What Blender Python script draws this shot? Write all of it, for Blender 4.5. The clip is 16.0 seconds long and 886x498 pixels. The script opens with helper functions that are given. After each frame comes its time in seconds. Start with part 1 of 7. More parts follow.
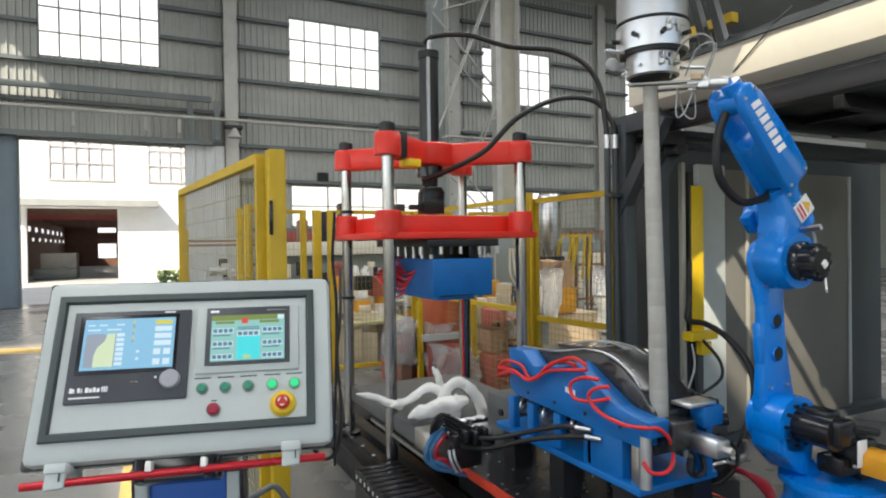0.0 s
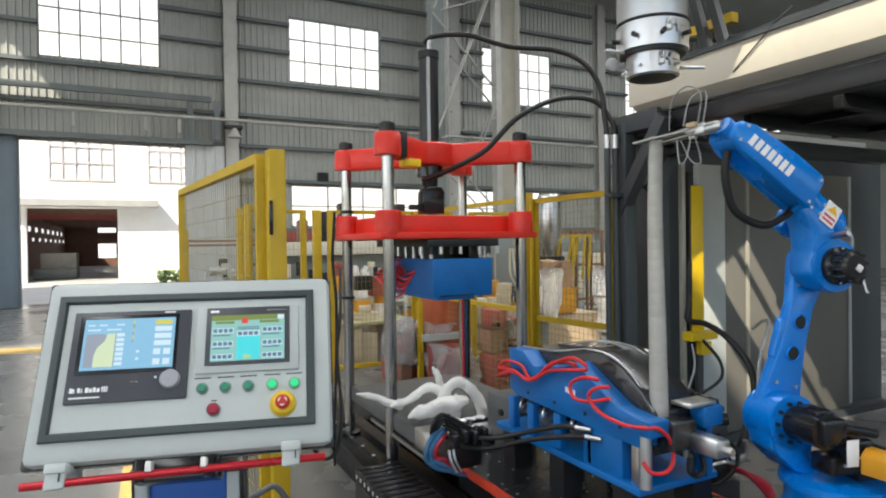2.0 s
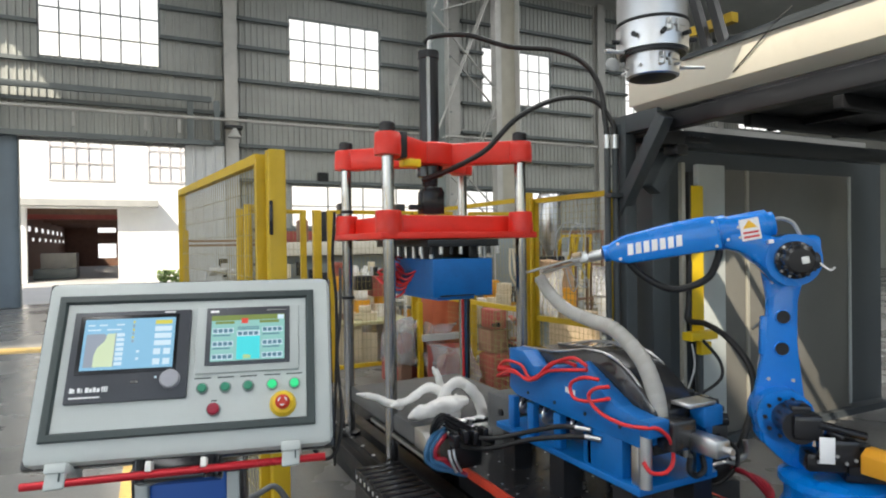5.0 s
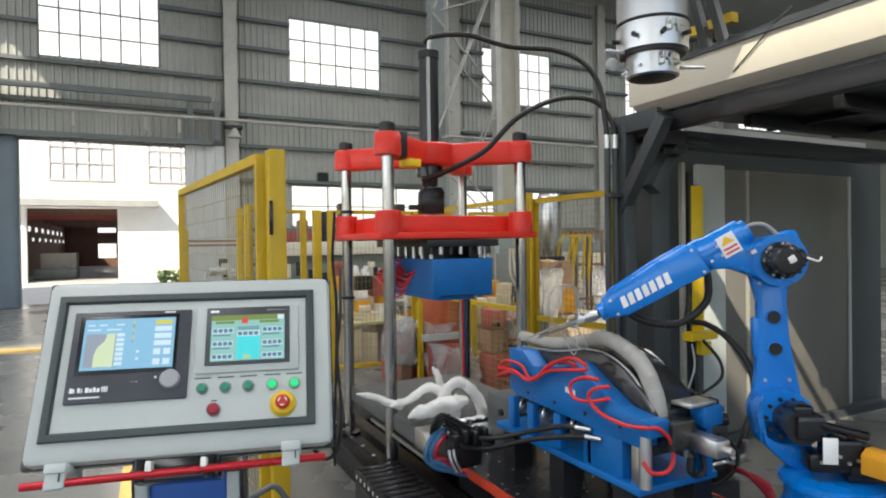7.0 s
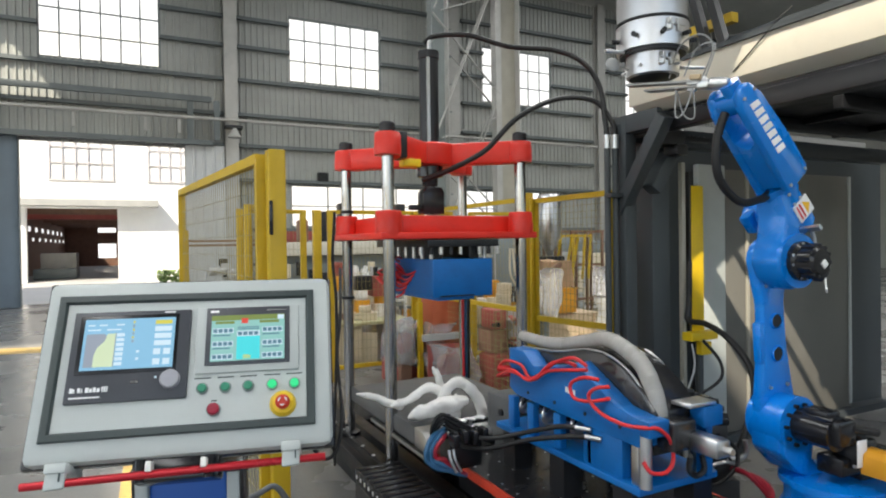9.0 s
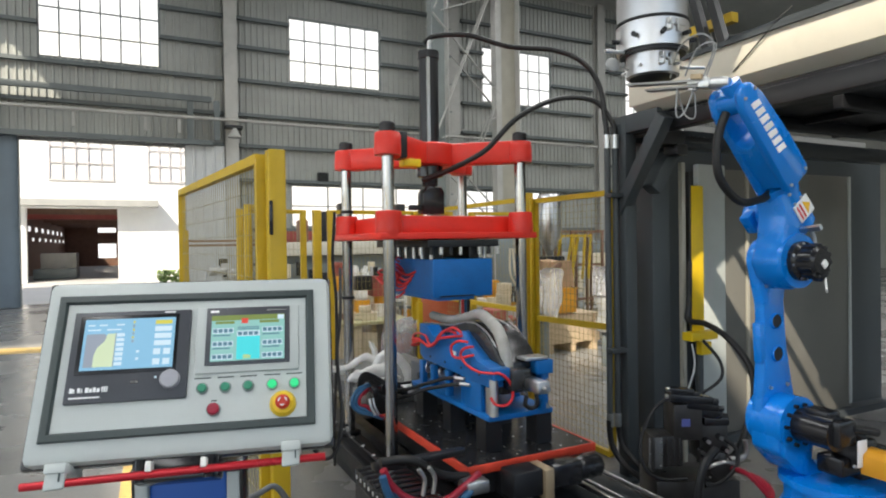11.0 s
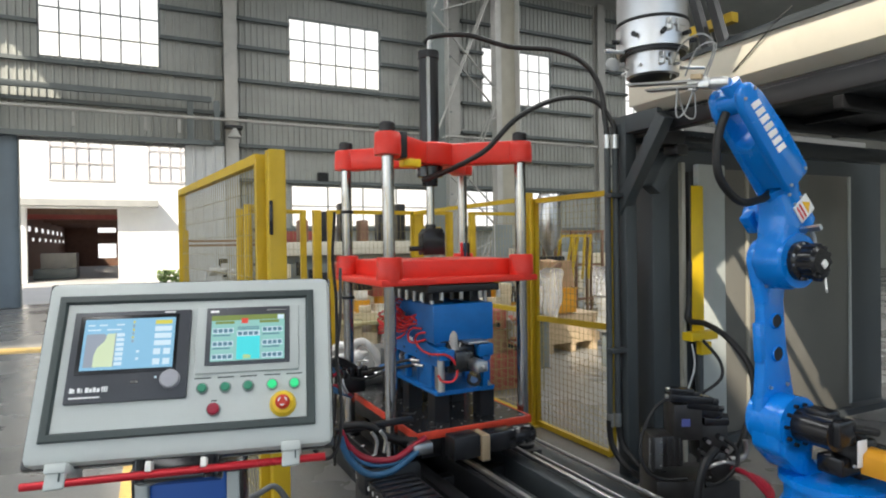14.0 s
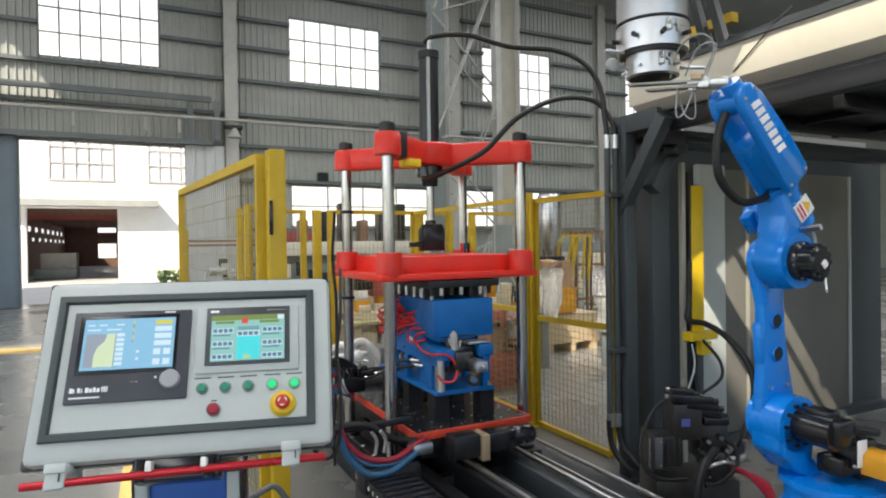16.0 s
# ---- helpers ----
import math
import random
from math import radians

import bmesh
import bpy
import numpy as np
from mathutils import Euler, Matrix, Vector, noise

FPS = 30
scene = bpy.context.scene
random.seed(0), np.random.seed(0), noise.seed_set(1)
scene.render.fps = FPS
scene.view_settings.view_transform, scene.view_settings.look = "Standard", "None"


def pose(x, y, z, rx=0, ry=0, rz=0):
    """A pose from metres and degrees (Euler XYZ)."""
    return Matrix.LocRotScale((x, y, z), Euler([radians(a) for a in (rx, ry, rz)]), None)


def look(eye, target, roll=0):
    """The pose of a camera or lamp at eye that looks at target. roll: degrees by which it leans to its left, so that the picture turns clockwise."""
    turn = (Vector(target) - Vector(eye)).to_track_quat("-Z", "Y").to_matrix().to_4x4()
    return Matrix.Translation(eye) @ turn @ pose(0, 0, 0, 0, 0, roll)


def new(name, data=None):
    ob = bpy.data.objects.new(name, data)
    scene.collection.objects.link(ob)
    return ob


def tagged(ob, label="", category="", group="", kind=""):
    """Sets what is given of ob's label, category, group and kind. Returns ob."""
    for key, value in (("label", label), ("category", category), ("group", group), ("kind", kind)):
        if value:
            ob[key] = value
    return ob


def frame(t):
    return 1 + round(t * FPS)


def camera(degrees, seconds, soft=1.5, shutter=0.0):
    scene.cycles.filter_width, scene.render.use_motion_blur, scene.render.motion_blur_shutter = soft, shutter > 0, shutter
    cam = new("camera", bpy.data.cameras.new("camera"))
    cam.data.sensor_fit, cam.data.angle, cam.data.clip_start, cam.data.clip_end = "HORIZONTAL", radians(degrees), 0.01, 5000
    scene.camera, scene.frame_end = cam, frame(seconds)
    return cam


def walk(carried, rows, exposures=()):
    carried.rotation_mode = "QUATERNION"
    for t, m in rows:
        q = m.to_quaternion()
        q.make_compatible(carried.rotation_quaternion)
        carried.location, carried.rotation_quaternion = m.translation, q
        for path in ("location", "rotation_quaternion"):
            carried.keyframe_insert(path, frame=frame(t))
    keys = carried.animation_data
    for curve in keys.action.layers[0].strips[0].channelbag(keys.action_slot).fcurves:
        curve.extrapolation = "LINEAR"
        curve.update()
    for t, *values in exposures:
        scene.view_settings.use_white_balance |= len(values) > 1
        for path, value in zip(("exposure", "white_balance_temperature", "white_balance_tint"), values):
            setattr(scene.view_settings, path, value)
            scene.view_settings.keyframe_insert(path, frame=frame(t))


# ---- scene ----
cam = camera(71.7, 16.0, soft=2.0, shutter=0.4)
EYE = (0.0, 0.0, 1.6)
AIM = (EYE[0] + 0.44725, EYE[1] + 0.89436, EYE[2] - 0.00977)
walk(cam, [(0.0, look(EYE, AIM, -0.8)), (16.0, look(EYE, AIM, -0.8))], exposures=[(0.0, 0.55), (16.0, 0.55)])

# ---- world, sun and large lights ----
SUN_WAY = Vector((0.52, 0.55, -0.655)).normalized()
world = bpy.data.worlds.new("sky")
scene.world = world
world.use_nodes = True
wn = world.node_tree.nodes
sky = wn.new("ShaderNodeTexSky")
sky.sky_type, sky.sun_disc = "NISHITA", False
sky.sun_elevation = math.asin(-SUN_WAY.z)
sky.sun_rotation = math.atan2(-SUN_WAY.x, -SUN_WAY.y)
world.node_tree.links.new(sky.outputs[0], wn["Background"].inputs[0])
wn["Background"].inputs[1].default_value = 0.15
sun = new("sun", bpy.data.lights.new("sun", "SUN"))
sun.data.energy, sun.data.angle, sun.data.color = 5.0, radians(0.6), (1.0, 0.90, 0.74)
sun.matrix_world = look((0, 0, 30), Vector((0, 0, 30)) + SUN_WAY)


def fill_lamp(x, y, z, sx, sy, watts, aim, colour=(0.97, 0.985, 0.985)):
    """Unseen area lamp added as fill, in place of the sky's light."""
    ob = new("added_fill_lamp", bpy.data.lights.new("added_fill_lamp", "AREA"))
    ob.data.shape, ob.data.size, ob.data.size_y, ob.data.energy, ob.data.color = "RECTANGLE", sx, sy, watts, colour
    ob.matrix_world = look((x, y, z), (x + aim[0], y + aim[1], z + aim[2]))


# added fill: three lamps under the roof sheets, two in unseen wall bands
fill_lamp(-6.0, 3.0, 11.3, 3.0, 26.0, 1250, (0, 0.001, -1))
fill_lamp(6.5, 3.0, 11.3, 3.0, 26.0, 1100, (0, 0.001, -1))
fill_lamp(16.0, 5.0, 11.3, 3.0, 24.0, 1000, (0, 0.001, -1))
fill_lamp(-13.7, 2.0, 4.5, 20.0, 5.0, 320, (1, 0, -0.1))
fill_lamp(2.0, -11.7, 4.5, 20.0, 5.0, 60, (0, 1, -0.1))


# ---- materials ----
def mat(name, base, rough=0.5, metal=0.0, var=0.18, scale=5.0, bump=0.05, fine=180.0, spots=0.0, dark=None, coat=0.0, trans=0.0, stretch=None, rvar=0.12, ior=1.45):
    """A surface with slow and fine variation of colour and gloss, some worn spots and fine relief."""
    m = bpy.data.materials.new(name)
    m.use_nodes = True
    n, l = m.node_tree.nodes, m.node_tree.links
    p = n["Principled BSDF"]
    tc = n.new("ShaderNodeTexCoord")
    src = tc.outputs["Object"]
    if stretch:
        mp = n.new("ShaderNodeMapping")
        mp.inputs["Scale"].default_value = stretch
        l.new(src, mp.inputs[0])
        src = mp.outputs[0]
    slow, grain = n.new("ShaderNodeTexNoise"), n.new("ShaderNodeTexNoise")
    for t, s, d in ((slow, scale, 5.0), (grain, fine, 3.0)):
        t.inputs["Scale"].default_value, t.inputs["Detail"].default_value = s, d
        l.new(src, t.inputs["Vector"])
    add = n.new("ShaderNodeMath")
    add.operation = "MULTIPLY_ADD"
    l.new(grain.outputs[0], add.inputs[0])
    add.inputs[1].default_value = 0.35
    l.new(slow.outputs[0], add.inputs[2])
    ramp = n.new("ShaderNodeValToRGB")
    ramp.color_ramp.elements[0].position, ramp.color_ramp.elements[1].position = 0.42, 0.92
    lo = dark or tuple(c * (1 - var) for c in base)
    hi = tuple(min(1, c * (1 + var * 0.6)) for c in base)
    ramp.color_ramp.elements[0].color, ramp.color_ramp.elements[1].color = (*lo, 1), (*hi, 1)
    l.new(add.outputs[0], ramp.inputs[0])
    out = ramp.outputs[0]
    info = n.new("ShaderNodeObjectInfo")
    hsv = n.new("ShaderNodeHueSaturation")
    rv = n.new("ShaderNodeMapRange")
    rv.inputs["To Min"].default_value, rv.inputs["To Max"].default_value = 0.94, 1.06
    l.new(info.outputs["Random"], rv.inputs["Value"])
    l.new(rv.outputs[0], hsv.inputs["Value"])
    l.new(out, hsv.inputs["Color"])
    out = hsv.outputs[0]
    if spots:
        sp = n.new("ShaderNodeTexNoise")
        sp.inputs["Scale"].default_value, sp.inputs["Detail"].default_value = scale * 4.5, 8.0
        l.new(src, sp.inputs["Vector"])
        sr = n.new("ShaderNodeMapRange")
        sr.inputs["From Min"].default_value, sr.inputs["From Max"].default_value = 0.58, 0.72
        sr.inputs["To Max"].default_value = spots
        l.new(sp.outputs[0], sr.inputs["Value"])
        mix = n.new("ShaderNodeMix")
        mix.data_type = "RGBA"
        l.new(sr.outputs[0], mix.inputs[0])
        l.new(out, mix.inputs[6])
        mix.inputs[7].default_value = (*[c * 0.35 + 0.01 for c in base], 1)
        out = mix.outputs[2]
    l.new(out, p.inputs["Base Color"])
    rr = n.new("ShaderNodeMapRange")
    rr.inputs["To Min"].default_value, rr.inputs["To Max"].default_value = max(0.03, rough - rvar), min(1, rough + rvar)
    l.new(slow.outputs[0], rr.inputs["Value"])
    l.new(rr.outputs[0], p.inputs["Roughness"])
    p.inputs["Metallic"].default_value, p.inputs["Coat Weight"].default_value = metal, coat
    p.inputs["Transmission Weight"].default_value, p.inputs["IOR"].default_value = trans, ior
    if bump:
        b = n.new("ShaderNodeBump")
        b.inputs["Strength"].default_value, b.inputs["Distance"].default_value = bump, 0.01
        l.new(add.outputs[0], b.inputs["Height"])
        l.new(b.outputs[0], p.inputs["Normal"])
    return m


def glow(name, colour, strength):
    """A lit screen or lamp lens."""
    m = bpy.data.materials.new(name)
    m.use_nodes = True
    p = m.node_tree.nodes["Principled BSDF"]
    p.inputs["Base Color"].default_value = (*[c * 0.3 for c in colour], 1)
    p.inputs["Roughness"].default_value = 0.42
    p.inputs["Emission Color"].default_value, p.inputs["Emission Strength"].default_value = (*colour, 1), strength
    return m


ROBOT_BLUE = mat("robot_blue_paint", (0.0005, 0.19, 0.66), 0.26, var=0.1, scale=7, bump=0.02, coat=0.25, spots=0.08)
MOULD_BLUE = mat("mould_blue_paint", (0.001, 0.122, 0.40), 0.42, var=0.16, scale=9, bump=0.04, spots=0.22)
PRESS_RED = mat("press_red_paint", (0.68, 0.030, 0.018), 0.36, var=0.1, scale=6, bump=0.03, spots=0.12)
EDGE_ORANGE = mat("worn_orange_paint", (0.62, 0.055, 0.025), 0.5, var=0.2, scale=12, spots=0.3)
CHROME = mat("ground_steel_column", (0.40, 0.39, 0.38), 0.2, 1.0, var=0.15, scale=5, bump=0.01, stretch=(1, 1, 0.15))
STEEL = mat("brushed_steel", (0.58, 0.58, 0.57), 0.34, 1.0, var=0.15, scale=14, bump=0.03)
DIE_STEEL = mat("heater_band_steel", (0.62, 0.62, 0.63), 0.33, 1.0, var=0.12, scale=9, bump=0.03)
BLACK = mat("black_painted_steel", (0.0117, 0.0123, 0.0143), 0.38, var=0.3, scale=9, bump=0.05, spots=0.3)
RUBBER = mat("black_rubber_hose", (0.0098, 0.0098, 0.0105), 0.5, var=0.25, scale=20, bump=0.03)
PLASTIC_BLACK = mat("black_plastic", (0.014, 0.014, 0.016), 0.2, var=0.15, scale=12, bump=0.04)
FRAME_DARK = mat("slate_grey_steel_frame", (0.046, 0.054, 0.059), 0.5, var=0.14, scale=3, bump=0.04, spots=0.12)
CREAM = mat("cream_painted_steel", (0.58, 0.545, 0.45), 0.45, var=0.07, scale=3, bump=0.02, spots=0.06)
# Cabinet paint darkened to stand in for shade under the platform.
DOOR_SHADED = mat("shade_darkened_door_paint", (0.16, 0.154, 0.136), 0.42, var=0.12, scale=2.5, bump=0.03, spots=0.08)
OLIVE = mat("grey_beige_cabinet_paint", (0.36, 0.345, 0.29), 0.5, var=0.1, scale=2.5, bump=0.03, spots=0.06)
YELLOW = mat("yellow_fence_paint", (0.50, 0.33, 0.012), 0.42, var=0.14, scale=7, bump=0.03, spots=0.15)
MESH_Y = mat("yellow_wire", (0.30, 0.25, 0.11), 0.5, var=0.15)
WALL_METAL = mat("grey_corrugated_sheet", (0.365, 0.378, 0.358), 0.55, var=0.16, scale=0.7, bump=0.03, fine=30, spots=0.12)
WALL_STEEL = mat("grey_green_structural_steel", (0.20, 0.225, 0.225), 0.55, var=0.16, scale=1.5, bump=0.04, fine=40, spots=0.15)
GIRT = mat("dark_grey_girt", (0.13, 0.15, 0.155), 0.55, var=0.2, scale=1.5, fine=40)
TRUSS = mat("light_grey_lattice_steel", (0.42, 0.42, 0.40), 0.55, var=0.14, scale=2, fine=40, spots=0.12)
DOOR_GREY = mat("blue_grey_sliding_door", (0.115, 0.15, 0.185), 0.55, var=0.15, scale=1.2, fine=40, spots=0.1)
FLOOR = mat("polished_concrete", (0.19, 0.187, 0.178), 0.27, var=0.3, scale=0.8, bump=0.025, fine=45, spots=0.3, rvar=0.16)
WHITE_WALL = mat("white_rendered_wall", (0.90, 0.89, 0.87), 0.8, var=0.06, scale=0.8, fine=25)
PANEL_GREY = mat("light_grey_powder_coat", (0.465, 0.495, 0.48), 0.42, var=0.05, scale=8, bump=0.03, fine=350, spots=0.04)
PANEL_DARK = mat("dark_grey_moulded_trim", (0.045, 0.06, 0.06), 0.4, var=0.12, scale=10, bump=0.03)
DEVICE_GREY = mat("charcoal_device_front", (0.055, 0.058, 0.068), 0.38, var=0.1, scale=10, bump=0.02)
RED_ROD = mat("red_anodised_tube", (0.42, 0.012, 0.022), 0.3, 0.35, var=0.15, scale=12, bump=0.02)
WHITE_PLASTIC = mat("white_moulded_plastic", (0.78, 0.77, 0.74), 0.4, var=0.06, scale=14, bump=0.05)
WHITE_PAINT = mat("white_lettering_paint", (0.82, 0.82, 0.82), 0.45, var=0.04)
GREEN_DULL = mat("green_push_button", (0.03, 0.22, 0.13), 0.35, var=0.1)
RED_BUTTON = mat("red_push_button", (0.30, 0.01, 0.035), 0.3, var=0.1)
YELLOW_RING = mat("yellow_plate", (0.68, 0.45, 0.02), 0.35, var=0.1)
HOSE_RED = mat("red_air_hose", (0.62, 0.025, 0.03), 0.35, var=0.15, scale=15)
HOSE_WINE = mat("dark_red_hose", (0.30, 0.012, 0.03), 0.38, var=0.15, scale=15)
HOSE_BLUE = mat("blue_air_hose", (0.03, 0.11, 0.22), 0.4, var=0.15, scale=15)
HOSE_CLEAR = mat("grey_air_tube", (0.30, 0.31, 0.31), 0.3, var=0.1)
MOULD_GREY = mat("dark_machined_mould", (0.075, 0.075, 0.078), 0.2, 0.7, var=0.25, scale=9, bump=0.05, spots=0.2)
PUMP_DARK = mat("oily_dark_pump_paint", (0.036, 0.034, 0.033), 0.32, 0.2, var=0.35, scale=14, bump=0.06, spots=0.3)
SLED_PLATE = mat("oiled_dark_plate", (0.034, 0.034, 0.036), 0.24, 0.3, var=0.3, scale=8, bump=0.03, spots=0.2)
TRAY = mat("grey_worn_tray", (0.115, 0.118, 0.12), 0.45, 0.2, var=0.2, scale=6, bump=0.04, spots=0.2)
PARISON = mat("milky_soft_plastic", (0.70, 0.675, 0.63), 0.22, var=0.12, scale=10, bump=0.04, trans=0.55, ior=1.4)
FILM = mat("clear_wrapping_film", (0.80, 0.80, 0.80), 0.18, var=0.06, trans=0.75, scale=8, bump=0.5, fine=20)
WOOD = mat("plywood", (0.58, 0.44, 0.28), 0.65, var=0.15, scale=4, stretch=(1, 6, 6))
BEIGE = mat("beige_cabinet_paint", (0.66, 0.58, 0.42), 0.5, var=0.08, scale=4)
BRASS = mat("tan_cast_coupling", (0.50, 0.38, 0.24), 0.4, 0.5, var=0.15)
ORANGE_BOX = mat("orange_yellow_paint", (0.72, 0.33, 0.02), 0.45, var=0.1)
RED_DULL = mat("dusty_red_machine_paint", (0.34, 0.08, 0.065), 0.5, var=0.15, scale=5)
STICKER = mat("yellow_warning_label", (0.75, 0.42, 0.02), 0.4, var=0.05)
GREEN_HEDGE = mat("hedge_leaves", (0.30, 0.40, 0.14), 0.7, var=0.4, scale=6, bump=0.3, fine=20)
LABEL_BLUE = mat("blue_label", (0.10, 0.12, 0.35), 0.4, var=0.05)
PEDESTAL_BLUE = mat("pedestal_blue_paint", (0.01, 0.10, 0.42), 0.4, var=0.08)
TABLE_GREEN = mat("pale_green_top", (0.50, 0.48, 0.28), 0.5, var=0.1)
ORANGE_RED = mat("orange_red_machine_paint", (0.42, 0.10, 0.04), 0.45, var=0.12, spots=0.15)
BRICK_BROWN = mat("brown_fired_blocks", (0.32, 0.17, 0.11), 0.7, var=0.2)
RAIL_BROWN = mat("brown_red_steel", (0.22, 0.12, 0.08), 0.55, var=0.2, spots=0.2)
SACK = mat("brown_paper_sack", (0.45, 0.28, 0.16), 0.7, var=0.15, bump=0.2)
HOSE_CREAM = mat("cream_hose", (0.62, 0.55, 0.40), 0.45, var=0.1)
LINE_YELLOW = mat("worn_yellow_floor_paint", (0.62, 0.42, 0.14), 0.5, var=0.3, scale=6, spots=0.5)
YARD = mat("pale_yard_concrete", (0.55, 0.54, 0.51), 0.8, var=0.12, scale=0.5, fine=20)
WINDOW_PALE = mat("pale_window_bars", (0.56, 0.53, 0.52), 0.7, var=0.05)
JAW_STEEL = mat("dull_grip_plate", (0.36, 0.35, 0.33), 0.45, 0.6, var=0.2, scale=20)
# Light grey gate sheet, paled to stand in for the sun on it.
DOOR_SUNLIT = mat("sun_paled_grey_gate_sheet", (0.52, 0.54, 0.55), 0.6, var=0.1, scale=1.0, fine=30)
# Lit copy of the fence yellow, brightened for sun on the sensor post.
YELLOW_LIT = mat("yellow_paint_lit_copy", (0.78, 0.53, 0.012), 0.4, var=0.1)
BACKDROP = glow("bright_sky_haze", (1.0, 1.0, 1.0), 0.62)


# ---- shaping tools ----
def bm_new():
    return bmesh.new()


def box(bm, c, s, m=None, bev=0.0, seg=2):
    """A box with its centre c and size s, with rounded edges if bev is given."""
    t = Matrix.Translation(c) @ Matrix.Diagonal((*s, 1))
    g = bmesh.ops.create_cube(bm, size=1.0, matrix=(m @ t) if m else t)
    if bev:
        edges = list({e for v in g["verts"] for e in v.link_edges})
        bmesh.ops.bevel(bm, geom=edges, offset=min(bev, min(s) * 0.45), segments=seg, profile=0.5, affect="EDGES")
    return bm


def bar(bm, p, q, w, h=None, up=(0, 0, 1), bev=0.0):
    """A square-section bar from p to q."""
    p, q = Vector(p), Vector(q)
    d = q - p
    z = d.normalized()
    u = Vector(up)
    x = u.cross(z)
    if x.length < 1e-4:
        x = Vector((1, 0, 0))
    x.normalize()
    y = z.cross(x)
    r = Matrix((x, y, z)).transposed().to_4x4()
    return box(bm, (0, 0, 0), (w, h or w, d.length), Matrix.Translation((p + q) / 2) @ r, bev)


def cyl(bm, p, q, r, r2=None, n=20):
    """A closed cylinder or cone from p to q."""
    p, q = Vector(p), Vector(q)
    d = q - p
    m = Matrix.Translation((p + q) / 2) @ d.to_track_quat("Z", "Y").to_matrix().to_4x4()
    bmesh.ops.create_cone(bm, cap_ends=True, segments=n, radius1=r, radius2=r if r2 is None else r2, depth=d.length, matrix=m)
    return bm


def lathe(bm, prof, n=28, m=None):
    """A turned solid from (radius, height) pairs, closed at both ends."""
    rings = []
    for r, z in prof:
        rings.append([bm.verts.new((m or Matrix()) @ Vector((max(r, 1e-4) * math.cos(a), max(r, 1e-4) * math.sin(a), z))) for a in (2 * math.pi * i / n for i in range(n))])
    for a, b in zip(rings, rings[1:]):
        for i in range(n):
            bm.faces.new((a[i], a[(i + 1) % n], b[(i + 1) % n], b[i]))
    bm.faces.new(rings[0][::-1])
    bm.faces.new(rings[-1])
    return bm


def hoop(bm, prof, n=28, m=None):
    """A turned ring from a closed outline of (radius, height) pairs."""
    rings = [[bm.verts.new((m or Matrix()) @ Vector((r * math.cos(a), r * math.sin(a), z))) for a in (2 * math.pi * i / n for i in range(n))] for r, z in prof]
    for a, b in zip(rings, rings[1:] + rings[:1]):
        for i in range(n):
            bm.faces.new((a[i], a[(i + 1) % n], b[(i + 1) % n], b[i]))
    bmesh.ops.recalc_face_normals(bm, faces=bm.faces[:])
    return bm


def smooth_path(pts, k=6):
    """A smooth line through the points."""
    P = [Vector(p) for p in pts]
    out = []
    for i in range(len(P) - 1):
        a, b, c, d = P[max(i - 1, 0)], P[i], P[i + 1], P[min(i + 2, len(P) - 1)]
        for j in range(k):
            t = j / k
            out.append(0.5 * (2 * b + (c - a) * t + (2 * a - 5 * b + 4 * c - d) * t * t + (3 * b - a - 3 * c + d) * t ** 3))
    return out + [P[-1]]


def tube(bm, pts, r, n=10, k=6, r_end=None):
    """A round hose along a smooth line through the points."""
    line = smooth_path(pts, k) if len(pts) > 2 else [Vector(p) for p in pts]
    rings, side = [], None
    for i, p in enumerate(line):
        d = (line[min(i + 1, len(line) - 1)] - line[max(i - 1, 0)]).normalized()
        if side is None:
            side = d.orthogonal().normalized()
        side = (side - d * side.dot(d)).normalized()
        up = d.cross(side)
        rr = r if r_end is None else r + (r_end - r) * i / (len(line) - 1)
        rings.append([bm.verts.new(p + rr * (side * math.cos(a) + up * math.sin(a))) for a in (2 * math.pi * j / n for j in range(n))])
    for a, b in zip(rings, rings[1:]):
        for i in range(n):
            bm.faces.new((a[i], a[(i + 1) % n], b[(i + 1) % n], b[i]))
    bm.faces.new(rings[0][::-1])
    bm.faces.new(rings[-1])
    return bm


def prism(bm, poly, lo, hi, axis="y", m=None, bev=0.0):
    """A plate with the outline poly, between lo and hi along an axis."""
    def at(u, v, w):
        p = {"y": (u, w, v), "x": (w, u, v), "z": (u, v, w)}[axis]
        return (m @ Vector(p)) if m else Vector(p)
    a = [bm.verts.new(at(u, v, lo)) for u, v in poly]
    b = [bm.verts.new(at(u, v, hi)) for u, v in poly]
    k = len(poly)
    fs = [bm.faces.new(a), bm.faces.new(b[::-1])] + [bm.faces.new((a[i], b[i], b[(i + 1) % k], a[(i + 1) % k])) for i in range(k)]
    bmesh.ops.recalc_face_normals(bm, faces=fs)
    if bev:
        bmesh.ops.bevel(bm, geom=list({e for f in fs for e in f.edges}), offset=bev, segments=2, profile=0.5, affect="EDGES")
    return bm


def crumple(bm, seed, amount, fold=5.0):
    """Uneven folds on a wrapped bundle or a soft skin."""
    for v in bm.verts:
        p = v.co * fold + Vector((seed, seed * 2, 0))
        v.co += amount * Vector((noise.noise(p), noise.noise(p + Vector((9, 0, 0))), noise.noise(p + Vector((0, 9, 0)))))
    return bm


def mesh_of(bm, name, material):
    bm.normal_update()
    for f in bm.faces:
        f.smooth = True
    for e in bm.edges:
        if len(e.link_faces) == 2 and e.calc_face_angle(0) > radians(38):
            e.smooth = False
    me = bpy.data.meshes.new(name)
    bm.to_mesh(me)
    bm.free()
    me.materials.append(material)
    return me


